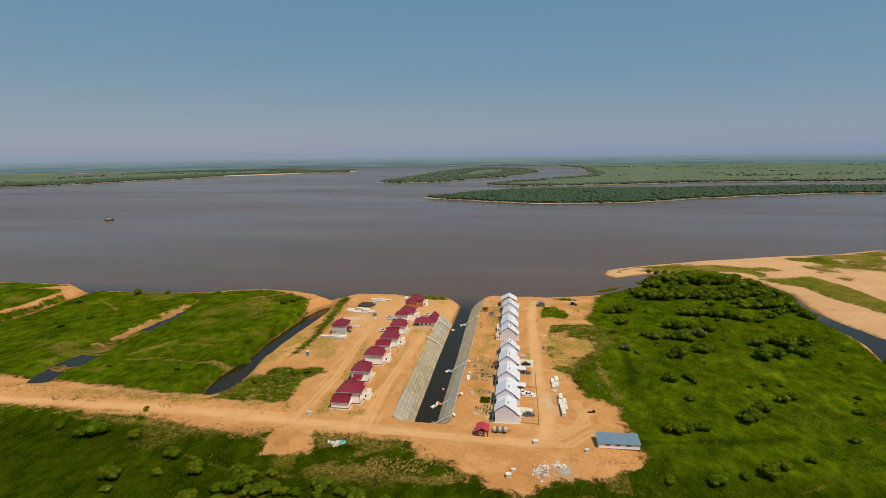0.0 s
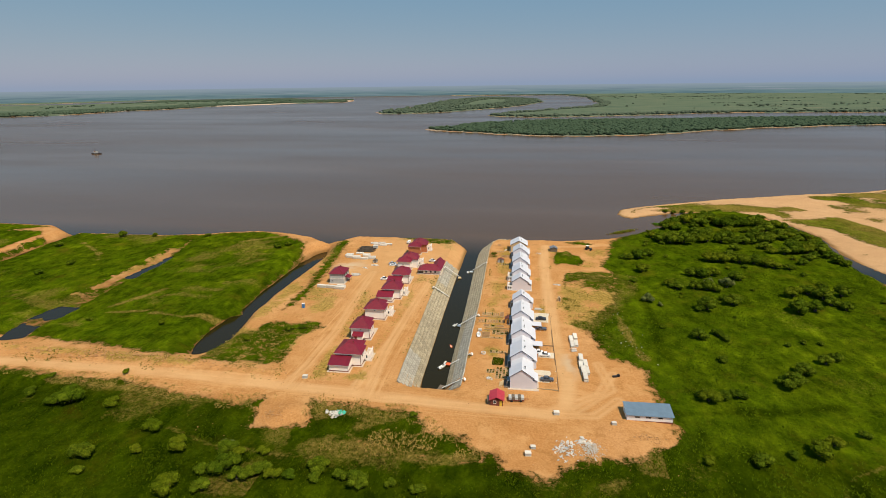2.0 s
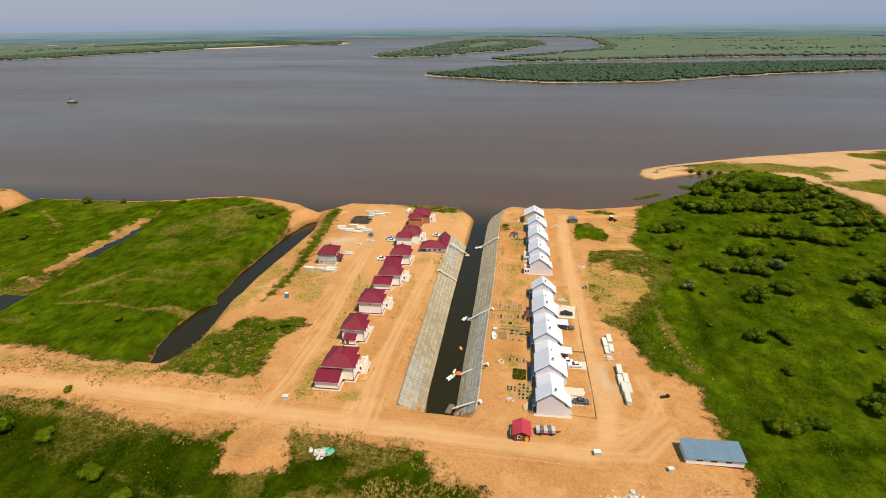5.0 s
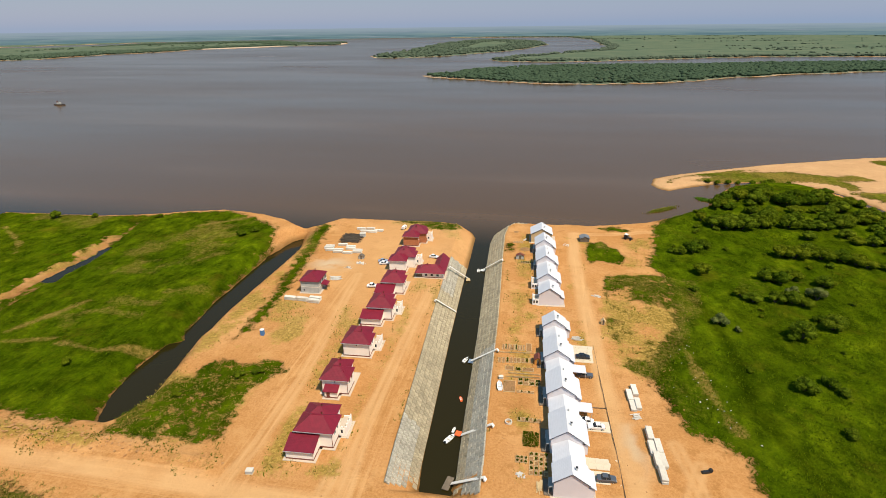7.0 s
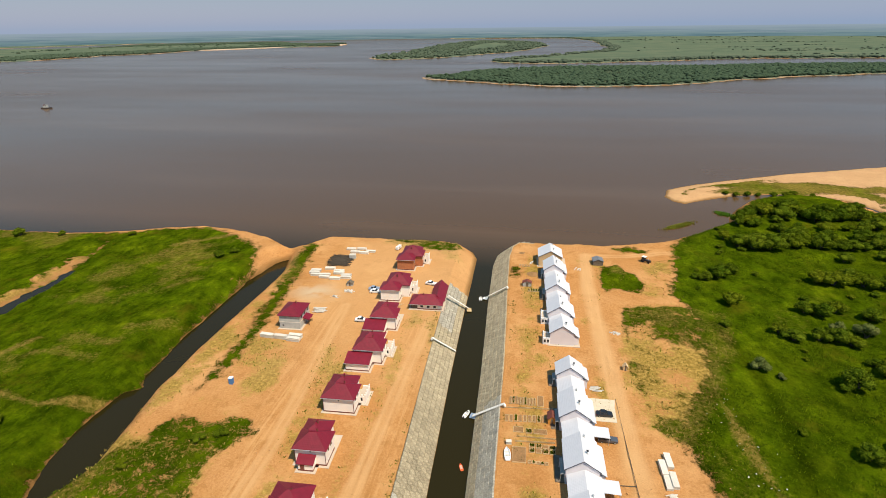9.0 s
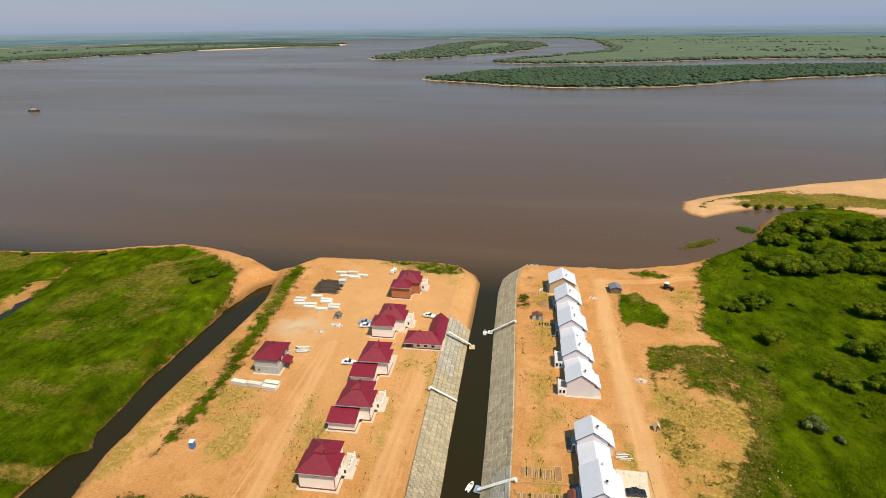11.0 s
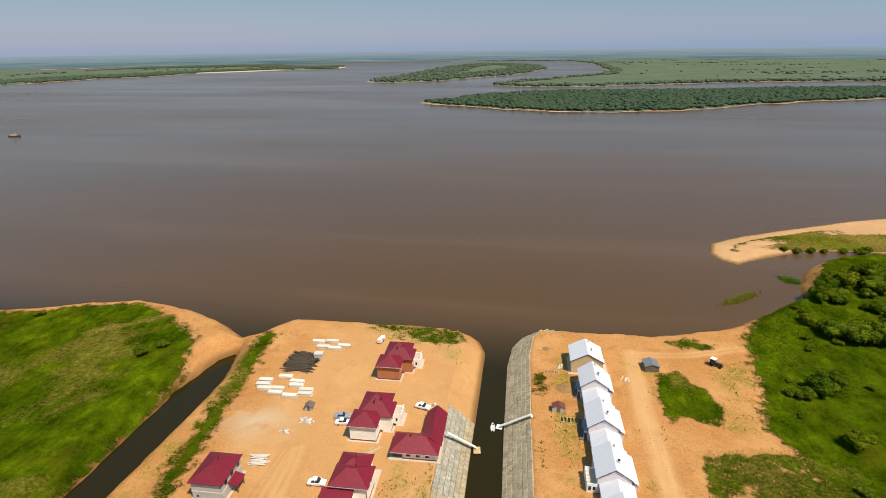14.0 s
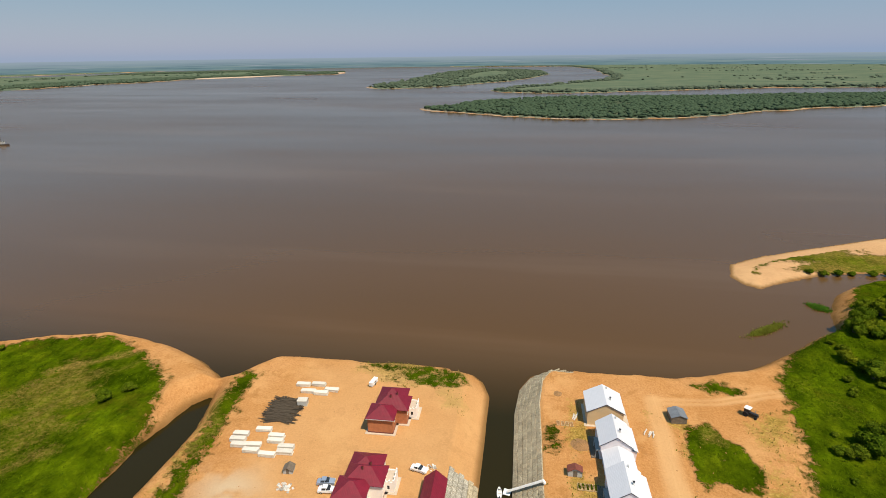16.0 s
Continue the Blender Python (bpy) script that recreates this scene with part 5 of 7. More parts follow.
def car(x, y, turn, colour, label, tall=1.5, length=4.4, boot=0.9):
    t = thing("car", pose(x, y, max(ground_height(x, y), 0.02) + 0.1, 0, 0, turn), label, "car", "parked cars")
    L, W2, body = length / 2, 0.88, bmesh.new()
    # side outline of the lower body, swept across the width with rounded shoulders
    prof = [(-L, 0.35), (-L + 0.02, 0.78), (-L + boot * 0.6, 0.92), (L - 1.25, 0.95), (L - 0.15, 0.75), (L, 0.5), (L - 0.05, 0.28), (-L + 0.1, 0.25)]
    rings = []
    for yy, s in ((-W2, 0.9), (-W2 + 0.1, 1.0), (W2 - 0.1, 1.0), (W2, 0.9)):
        rings.append([body.verts.new((px * (0.985 if s < 1 else 1), yy, 0.5 + (pz - 0.5) * s)) for px, pz in prof])
    for a, b_ in zip(rings, rings[1:]):
        for i in range(len(prof)):
            j = (i + 1) % len(prof)
            body.faces.new((a[i], a[j], b_[j], b_[i]))
    body.faces.new(rings[0][::-1])
    body.faces.new(rings[-1])
    part("body", body, PAINTS[colour], t)
    # glasshouse and roof panel
    lo, hi = (-L + boot, L - 1.35), (-L + boot + 0.35, L - 2.05)
    g = bmesh.new()
    v = [g.verts.new(p) for p in ((lo[0], -0.8, 0.9), (lo[1], -0.8, 0.92), (lo[1], 0.8, 0.92), (lo[0], 0.8, 0.9), (hi[0], -0.64, tall - 0.06), (hi[1], -0.64, tall - 0.06), (hi[1], 0.64, tall - 0.06), (hi[0], 0.64, tall - 0.06))]
    for f in ((0, 1, 5, 4), (1, 2, 6, 5), (2, 3, 7, 6), (3, 0, 4, 7), (4, 5, 6, 7)):
        g.faces.new([v[i] for i in f])
    part("windows", g, GLASS, t)
    part("roof", boxes((hi[0] - 0.03, -0.66, tall - 0.07, hi[1] + 0.03, 0.66, tall)), PAINTS[colour], t)
    for sx in (-1, 1):
        part("pillar", boxes((-0.25, sx * 0.74 - 0.05, 0.9, -0.15, sx * 0.74 + 0.03, tall - 0.05)), PAINTS[colour], t)
        part("headlight", boxes((L - 0.12, sx * 0.62 - 0.16, 0.6, L - 0.03, sx * 0.62 + 0.16, 0.74)), LAMP_GLASS, t)
        part("tail_light", boxes((-L - 0.02, sx * 0.68 - 0.1, 0.62, -L + 0.06, sx * 0.68 + 0.1, 0.8)), LAMP_RED, t)
        part("mirror", boxes((L - 1.6, sx * 0.95 - 0.08, 0.95, L - 1.45, sx * 0.95 + 0.08, 1.08)), PAINTS[colour], t)
        for px in (-L + 0.8, L - 0.85):
            wheel = part("wheel", disc(0.31, 0.2), TYRE, t, at=pose(px, sx * 0.8, 0.31 - 0.1, 90, 0, 0))
            part("rim", disc(0.19, 0.22, 12), STEEL, wheel)


car(-3.1, 241.1, 4, "black", "black estate car parked on a slab driveway")
car(-3.2, 231.4, 182, "grey", "dark grey pickup parked under a carport", 1.55, 4.8, 1.7)
car(-4.3, 211.0, 178, "white", "white hatchback parked at a carport")
car(-1.7, 209.3, 184, "white", "white saloon car parked on a slab driveway")
car(-0.8, 191.9, 3, "grey", "dark grey estate car parked on a slab driveway", 1.55)
car(-85.2, 303.4, 10, "silver", "silver-blue hatchback parked on bare sand")
car(-84.0, 301.0, 8, "white", "white saloon car beside a cream house")
car(-82.7, 279.0, 4, "white", "white estate car parked beside a low annexe", 1.65)
car(-63.8, 311.2, -12, "white", "white car parked on sand behind a bungalow")


# ---- stone-filled wire mattresses on the canal banks ----
def gabion_material(name, lo, hi):
    m, nt, b = material(name)
    tc = nt.nodes.new("ShaderNodeTexCoord")
    vo = nt.nodes.new("ShaderNodeTexVoronoi")
    vo.inputs["Scale"].default_value = 4.5
    nt.links.new(tc.outputs["Object"], vo.inputs["Vector"])
    info = nt.nodes.new("ShaderNodeObjectInfo")
    geo = nt.nodes.new("ShaderNodeNewGeometry")
    bw = nt.nodes.new("ShaderNodeRGBToBW")
    nt.links.new(vo.outputs["Color"], bw.inputs[0])
    col = ramp(nt, bw.outputs[0], [(0.2, lo), (0.8, hi)])
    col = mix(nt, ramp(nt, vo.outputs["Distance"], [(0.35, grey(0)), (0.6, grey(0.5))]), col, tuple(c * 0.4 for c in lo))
    for r in (info.outputs["Random"], geo.outputs["Random Per Island"]):
        col = mix(nt, 1.0, col, ramp(nt, r, [(0, grey(0.84)), (1, grey(1.14))]), "MULTIPLY")
    nt.links.new(col, b.inputs["Base Color"])
    b.inputs["Roughness"].default_value, b.inputs["Specular IOR Level"].default_value = 0.95, 0.05
    bump(nt, b, vo.outputs["Distance"], 0.8, 0.12)
    return m


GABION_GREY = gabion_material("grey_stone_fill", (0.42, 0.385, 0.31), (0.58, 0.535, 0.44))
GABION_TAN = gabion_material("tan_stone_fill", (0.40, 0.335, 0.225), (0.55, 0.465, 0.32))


def pillow(bm, m, w, l, h):
    """A bulging mattress cell, low at its wired edges."""
    ring0 = [(0.03, 0.03, -0.15), (w - 0.03, 0.03, -0.15), (w - 0.03, l - 0.03, -0.15), (0.03, l - 0.03, -0.15)]
    ring1 = [(x, y, h * 0.45) for x, y, _ in ring0]
    ring2 = [(0.14, 0.14, h), (w - 0.14, 0.14, h), (w - 0.14, l - 0.14, h), (0.14, l - 0.14, h)]
    rs = [[bm.verts.new(m @ Vector(p)) for p in r] for r in (ring0, ring1, ring2)]
    for a, b_ in zip(rs, rs[1:]):
        for i in range(4):
            j = (i + 1) % 4
            bm.faces.new((a[i], a[j], b_[j], b_[i]))
    bm.faces.new(rs[2])


def revetment(name, line, side, label, picks):
    """Rows of cells up the bank from a waterline; side is the sense in x in which the bank climbs."""
    t = thing(name, pose(0, 0, 0), label, "revetment", "canal revetments", "structure")
    size, rows = 1.55, 5
    bm = bmesh.new()
    pillow(bm, Matrix.Identity(4), size, size, 0.28)
    cells = {}
    for key, mat in (("grey", GABION_GREY), ("tan", GABION_TAN)):
        me = bpy.data.meshes.new("stone_mattress")
        bm.to_mesh(me)
        me.materials.append(mat)
        cells[key] = me
    bm.free()
    rest = {"grey": bmesh.new(), "tan": bmesh.new()}
    rng = random.Random(name)
    run, made = 0.0, 0
    for (ax, ay), (bx, by) in zip(line, line[1:]):
        seg = math.hypot(bx - ax, by - ay)
        along_ = Vector(((bx - ax) / seg, (by - ay) / seg, 0))
        while run < seg:
            p = Vector((ax, ay, 0)) + along_ * run
            wid = 6.0 + 1.7 * float(step(np.array(p.y), 200, 300))
            slope = math.atan2(-WATER, wid)
            out = Vector((along_.y, -along_.x, 0)) * side
            up = Vector((out.x * math.cos(slope), out.y * math.cos(slope), math.sin(slope)))
            normal = along_.cross(up) if along_.cross(up).z > 0 else up.cross(along_)
            length = wid / math.cos(slope)
            for r in range(rows + 1):
                s = 0.15 + r * size + (0 if side > 0 else 0)
                if s + size * 0.6 > length + 0.6 or p.y < 187.4 - 0.72 * s:
                    continue
                shift = along_ * (size * 0.5 * (r % 2)) + along_ * rng.uniform(-0.06, 0.06)
                o = p + shift + up * s + Vector((0, 0, WATER)) + normal * rng.uniform(0.05, 0.13)
                m = Matrix((up, along_, up.cross(along_))).transposed().to_4x4() if up.cross(along_).z > 0 else Matrix((along_, up, along_.cross(up))).transposed().to_4x4()
                m.translation = o
                kind = picks(p.y, r, rng)
                if kind is None:
                    continue
                if made < 300 and 184 < p.y < 245:
                    ob = new("stone_mattress", cells[kind])
                    ob.parent, ob.matrix_basis = t, m
                    made += 1
                else:
                    pillow(rest[kind], m, size, size, 0.28)
            run += size + 0.03
        run -= seg
    for key, mat in (("grey", GABION_GREY), ("tan", GABION_TAN)):
        tagged(part("stone_mattresses", rest[key], mat, t), kind="stuff")


def west_pick(y, r, rng):
    if r == 0:
        return "tan"
    if y < 206 or y > 282:
        return "grey" if r > 1 else "tan"
    if 206 < y < 214 or 262 < y < 282:
        return "tan"
    return "tan"


def east_pick(y, r, rng):
    if y < 243:
        return "grey" if r > 1 else "tan"
    return "tan"


WEST_LINE = [(-44.1, 181), (-45, 195.8), (-46, 220.8), (-47.5, 255.9), (-48.8, 295.9), (-49.2, 313)]
EAST_LINE = [(-35.6, 181), (-35.7, 192.7), (-36.7, 215.7), (-38.2, 260.7), (-40.6, 310.8), (-41.7, 344.8), (-40.7, 357.5), (-37.9, 364.0), (-34.5, 367.6), (-30.5, 369.2), (-25.5, 369.4)]
revetment("revetment", WEST_LINE, -1, "canal bank faced with wire mattresses of tan and grey stone", west_pick)
revetment("revetment", EAST_LINE, 1, "canal bank faced with tan and grey stone mattresses", east_pick)


# ---- gangways, pontoons and boats on the canal ----
WHITE_PLANK = plain("white_planks", (0.78, 0.74, 0.68), 0.8, 0.1, 2, per_object=0.06)


def gangway(top, foot, label, width=0.85):
    a, b = Vector((*top, 1.3)), Vector((*foot, WATER + 1.0))
    run = (b - a).length
    t = thing("gangway", Matrix.Translation(a) @ (b - a).to_track_quat("X", "Z").to_matrix().to_4x4(), label, "gangway", "gangways")
    n = int(run / 0.45)
    plank = None
    for k in range(n):
        if plank is None:
            plank = part("plank", boxes((0.01, -width / 2, -0.05, run / n - 0.02, width / 2, 0.0)), WHITE_PLANK, t)
        else:
            o = new("plank", plank.data)
            o.parent, o.location = t, (k * run / n, 0, 0)
    for s in (-1, 1):
        part("beam", boxes((0, s * width / 2 - 0.05, -0.15, run, s * width / 2 + 0.05, -0.02)), WHITE_PLANK, t)
    part("landing", boxes((-0.3, -width * 0.5, -0.95, 0.05, width * 0.5, -0.02)), WHITE_PLANK, t)


def pontoon(x, y, turn, w, d, material, label):
    t = thing("pontoon", pose(x, y, WATER, 0, 0, turn), label, "pontoon", "pontoons")
    part("deck", boxes((-w / 2, -d / 2, 0.3, w / 2, d / 2, 0.48)), material, t)
    for k in (-1, 1):
        part("float", boxes((-w / 2 + 0.1, k * d * 0.3 - 0.3, -0.3, w / 2 - 0.1, k * d * 0.3 + 0.3, 0.3)), DARK, t)


GREY_PLANK = plain("bleached_planks", (0.54, 0.50, 0.44), 0.85, 0.15, 2, per_object=0.1)
HULL_WHITE = plain("white_gelcoat", (0.75, 0.75, 0.74), 0.3, 0.04)
HULL_ORANGE = plain("orange_rubber", (0.75, 0.13, 0.03), 0.5, 0.1)


def hull(L, W2, H):
    """An open hull with a pointed bow and a floor."""
    bm = bmesh.new()
    st = [(-L / 2, 0.85), (-L / 4, 1.0), (0, 1.0), (L / 4, 0.8), (L * 0.4, 0.42), (L / 2, 0.04)]
    rows = []
    for x, k in st:
        rows.append([bm.verts.new((x, s * W2 * k * f, z)) for s, f, z in ((-1, 1.0, H), (-1, 0.75, 0), (1, 0.75, 0), (1, 1.0, H), (1, 0.82, H), (1, 0.6, H * 0.35), (-1, 0.6, H * 0.35), (-1, 0.82, H))])
    for a, b_ in zip(rows, rows[1:]):
        for i in range(8):
            j = (i + 1) % 8
            bm.faces.new((a[i], b_[i], b_[j], a[j]))
    bm.faces.new(rows[0])
    bm.faces.new(rows[-1][::-1])
    bmesh.ops.recalc_face_normals(bm, faces=bm.faces)
    return bm


def boat(x, y, z, turn, L, material, label, motor=True, screen=True):
    t = thing("boat", pose(x, y, z, 0, 0, turn), label, "boat", "small boats")
    part("hull", hull(L, L * 0.19, L * 0.14), material, t)
    for k in (-0.18, 0.1):
        part("seat", boxes((L * k, -L * 0.13, L * 0.06, L * k + 0.35, L * 0.13, L * 0.1)), GREY_PLANK, t)
    if screen:
        part("windscreen", boxes((L * 0.2, -L * 0.12, L * 0.13, L * 0.22, L * 0.12, L * 0.2)), GLASS, t)
    if motor:
        part("motor", boxes((-L / 2 - 0.35, -0.16, L * 0.05, -L / 2 + 0.02, 0.16, L * 0.19)), DARK, t)


gangway((-54.6, 300.4), (-47.5, 303.4), "white plank gangway down the stone bank")
gangway((-55.0, 270.1), (-47.9, 273.2), "white plank gangway down the stone bank")
gangway((-33.6, 311.4), (-42.0, 313.2), "white plank gangway to a moored boat")
gangway((-29.9, 240.2), (-38.4, 241.6), "white plank gangway to a moored boat")
gangway((-28.4, 205.2), (-36.6, 207.0), "white plank gangway to an orange pontoon")
gangway((-28.6, 187.2), (-36.6, 190.2), "white plank gangway to a grey pontoon")
pontoon(-47.3, 302.9, 10, 1.9, 2.6, PALE_WOOD, "timber pontoon at the foot of a gangway")
pontoon(-42.0, 313.5, -10, 1.8, 2.0, HULL_WHITE, "white pontoon at the foot of a gangway")
pontoon(-38.0, 242.2, -10, 2.2, 2.2, PAINTS["silver"], "blue-grey pontoon at the foot of a gangway")
pontoon(-37.5, 208.0, -10, 1.6, 1.9, HULL_ORANGE, "orange pontoon at the foot of a gangway")
pontoon(-37.4, 190.6, -12, 1.7, 4.2, DARK_WOOD, "weathered grey pontoon at the foot of a gangway")
boat(-43.9, 313.4, WATER - 0.1, 95, 3.4, HULL_WHITE, "white motor boat moored at a pontoon")
boat(-40.2, 243.0, WATER - 0.1, 70, 3.4, HULL_WHITE, "white motor boat moored at a pontoon")
boat(-39.4, 206.0, WATER - 0.1, 60, 4.0, HULL_WHITE, "white motor boat moored at an orange pontoon")
boat(-38.9, 209.6, WATER - 0.1, 80, 2.2, HULL_WHITE, "small white dinghy moored at a pontoon", False, False)
boat(-38.9, 223.0, WATER - 0.1, 110, 2.4, HULL_ORANGE, "orange rubber dinghy afloat on the canal", False, False)
boat(-27.6, 222.8, 0.15, 98, 4.2, HULL_WHITE, "white boat laid up on sandy ground", False, False)


# ---- ship on the river ----
DARK_HULL = plain("dark_hull_paint", (0.045, 0.035, 0.032), 0.6, 0.2, 0.5)


def ship(x, y, turn):
    t = thing("ship", pose(x, y, WATER, 0, 0, turn), "small dark river tug with grey cabin and mast", "ship")
    bm = bmesh.new()
    st = [(-8, 0.8), (-4, 1.0), (3, 1.0), (6, 0.7), (8.5, 0.05)]
    rows = [[bm.verts.new((px, s * 2.4 * k, z + (0.5 if px > 5 else 0))) for s, z in ((-1, 1.4), (-1, -0.6), (1, -0.6), (1, 1.4))] for px, k in st]
    for a, b_ in zip(rows, rows[1:]):
        for i in range(4):
            bm.faces.new((a[i], b_[i], b_[(i + 1) % 4], a[(i + 1) % 4]))
    bm.faces.new(rows[0])
    bm.faces.new(rows[-1][::-1])
    bmesh.ops.recalc_face_normals(bm, faces=bm.faces)
    part("hull", bm, DARK_HULL, t)
    cabin = part("cabin", boxes((-4.5, -1.6, 1.3, 1.5, 1.6, 3.4), (-1.5, -1.4, 3.4, 1.4, 1.4, 5.2)), BLOCK, t)
    for s in (-1, 1):
        part("window", boxes((-1.2, s * 1.42 - 0.02, 4.4, 1.1, s * 1.42 + 0.02, 5.2)), GLASS, cabin)
    part("window", boxes((1.4, -1.2, 4.4, 1.44, 1.2, 5.2)), GLASS, cabin)
    part("mast", boxes((-2.1, -0.1, 5.6, -1.9, 0.1, 9.0)), DARK, t)
    part("funnel", boxes((-3.8, -0.6, 3.6, -2.6, 0.6, 5.4)), BROWN, t)


THICKET_INLET = [(86, 415, 5.2), (96, 421, 6.1), (104, 416, 6.0), (114, 423, 6.0), (120, 413, 6.6), (131, 416, 5.9), (142, 418, 5.2), (144, 406, 5.0), (67, 385, 3.5), (71, 376, 5.4), (77, 374, 6.1), (84, 374, 6.7), (92, 380, 4.8), (100, 380, 5.4), (108, 379, 5.4), (116, 391, 4.2), (93, 427, 3.8), (112, 431, 4.6), (131, 431, 4.6), (141, 429, 4.5)]
THICKET_CREEK = [(130, 390, 5.5), (136, 384, 6.1), (148, 394, 4.8), (157, 402, 4.2), (144, 363, 6.3), (151, 363, 5.7), (158, 362, 5.0), (159, 354, 4.2), (159, 345, 4.1), (161, 390, 4.7), (171, 398, 4.1), (152, 417, 4.4), (158, 416, 3.6), (160, 397, 4.1), (161, 340, 3.5)]
MARSH_NORTH = [(52, 338, 4.9), (58, 345, 3.7), (46, 335, 3.0), (50, 315, 4.0), (90, 340, 4.8), (95, 338, 5.4), (102, 342, 4.8), (106, 338, 5.4), (113, 337, 5.3), (118, 334, 4.7), (121, 331, 4.0), (74, 312, 3.9), (79, 310, 4.4), (85, 314, 3.9), (95, 310, 4.4), (97, 309, 2.7), (60, 296, 3.2), (63, 292, 3.7), (71, 293, 3.7), (77, 293, 4.7), (80, 291, 3.6), (70, 267, 5.2), (67, 266, 2.8), (83, 275, 4.8), (81, 280, 2.5)]
MARSH_EAST = [(114, 289, 4.5), (122, 293, 4.5), (126, 287, 4.9), (136, 292, 4.5), (109, 270, 5.1), (116, 272, 4.2), (126, 280, 3.8), (130, 275, 3.3), (59, 237, 3.8), (67, 240, 2.5), (50, 190, 3.7), (55, 192, 2.7), (60, 194, 2.7), (48, 192, 2.0), (80, 204, 4.5), (87, 213, 3.6), (78, 206, 2.5), (98, 222, 3.0), (103, 225, 2.7), (72, 167, 3.6), (78, 172, 2.6), (56, 161, 3.0), (65, 165, 1.7), (42, 159, 1.9)]
FRONT_MEADOW = [(-127, 133, 3.7), (-123, 127, 1.9), (-153, 156, 4.7), (-157, 155, 3.4), (-170, 158, 2.4), (-103, 140, 3.5), (-116, 147, 3.1), (-114, 137, 2.0), (-85, 135, 4.1), (-76, 135, 3.0), (-85, 140, 2.5), (-61, 139, 3.0), (-49, 135, 3.1), (-96, 125, 3.9), (-87, 127, 2.6), (-60, 135, 1.9), (-41, 165, 1.3), (-67, 135, 1.9), (-138, 156, 2.7), (-172, 168, 1.5), (-147, 174, 1.5), (-91, 133, 2.2), (-89, 142, 3.0), (-80, 132, 2.8), (-71, 134, 2.4), (-78, 142, 2.0), (-60, 139, 2.6), (-54, 137, 2.2), (-47, 134, 2.0), (-40, 136, 1.8), (-33, 135, 2.0)]
WEST_FIELDS = [(-162, 213, 2.0), (-165, 325, 3.0), (-161, 331, 2.4), (-198, 213, 1.6), (-308, 310, 3.1), (-284, 337, 3.3), (-105, 215, 2.0), (-100, 218, 1.8), (-118, 204, 1.9), (-263, 341, 2.2), (-226, 346, 2.2), (-274, 262, 2.6), (-271, 280, 2.5)]
SPIT_BUSHES = [(95, 477, 2.4), (101, 476, 2.6), (108, 478, 2.4), (115, 479, 2.2), (124, 480, 2.4), (132, 480, 3.2), (137, 483, 2.6), (146, 479, 2.4)]

ship(-712, 791, 4)


# ---- shrubs ----
def leafy_crown(rng, lobes, leaves):
    """Leaf sprays over several overlapping lobes, about one unit in half-width."""
    blobs = []
    for k in range(lobes):
        a, d = rng.uniform(0, 6.28), rng.uniform(0.15, 0.72) if k else 0.0
        r = rng.uniform(0.28, 0.5)
        blobs.append((math.cos(a) * d, math.sin(a) * d, 0.50 + (0.85 - d) * rng.uniform(0.3, 0.75), r))
    verts, faces = [], []
    ball = bmesh.new()
    bmesh.ops.create_icosphere(ball, subdivisions=2, radius=1)
    ball.verts.index_update()
    for bx, by, bz, r in blobs:
        i = len(verts)
        verts += [Vector((bx, by, bz)) + Vector((v.co.x, v.co.y, v.co.z * 0.85)) * r * rng.uniform(0.66, 0.9) for v in ball.verts]
        faces += [tuple(i + v.index for v in f.verts) for f in ball.faces]
    ball.free()
    for _ in range(leaves):
        bx, by, bz, r = rng.choice(blobs)
        n = Vector((rng.gauss(0, 1), rng.gauss(0, 1), rng.gauss(0.35, 1))).normalized()
        p = Vector((bx, by, bz)) + Vector((n.x, n.y, n.z * 0.85)) * r * rng.uniform(0.72, 1.08)
        if p.z < 0.06:
            p.z = rng.uniform(0.05, 0.3)
        tip = (n + Vector((rng.gauss(0, 0.5), rng.gauss(0, 0.5), rng.gauss(0, 0.5)))).normalized()
        side = tip.cross(Vector((rng.gauss(0, 1), rng.gauss(0, 1), rng.gauss(0, 1)))).normalized()
        up = tip.cross(side)
        s = rng.uniform(0.030, 0.062)
        i = len(verts)
        verts += [p - side * s - up * s * 0.5, p + side * s - up * s * 0.5, p + up * s * 1.3 + tip * s * 0.6]
        faces.append((i, i + 1, i + 2))
    me = bpy.data.meshes.new("crown")
    me.from_pydata([tuple(v) for v in verts], [], faces)
    return me


def limb(bm, a, b, r0, r1, n=5):
    q = (Vector(b) - Vector(a)).to_track_quat("Z", "Y")
    rings = [[bm.verts.new(Vector(c) + q @ Vector((r * math.cos(6.2832 * k / n), r * math.sin(6.2832 * k / n), 0))) for k in range(n)] for c, r in ((a, r0), (b, r1))]
    for k in range(n):
        bm.faces.new((rings[0][k], rings[0][(k + 1) % n], rings[1][(k + 1) % n], rings[1][k]))


def shrub_kind(seed, lobes, leaves, leaf_mat, label):
    rng = random.Random(seed)
    t = thing("shrub", pose(0, 0, -50), label, "shrub", "shrubs of the meadows")
    bm = bmesh.new()
    for k in range(5):
        a = 6.28 * k / 5 + rng.uniform(-0.4, 0.4)
        mid = (math.cos(a) * 0.2, math.sin(a) * 0.2, 0.35)
        limb(bm, (0.03 * math.cos(a), 0.03 * math.sin(a), -0.1), mid, 0.05, 0.032)
        limb(bm, mid, (math.cos(a) * 0.5, math.sin(a) * 0.5, 0.75), 0.032, 0.012)
    part("trunk", bm, BARK, t)
    me = leafy_crown(rng, lobes, leaves)
    me.materials.append(leaf_mat)
    crown = new("crown", me)
    crown.parent = t
    return t


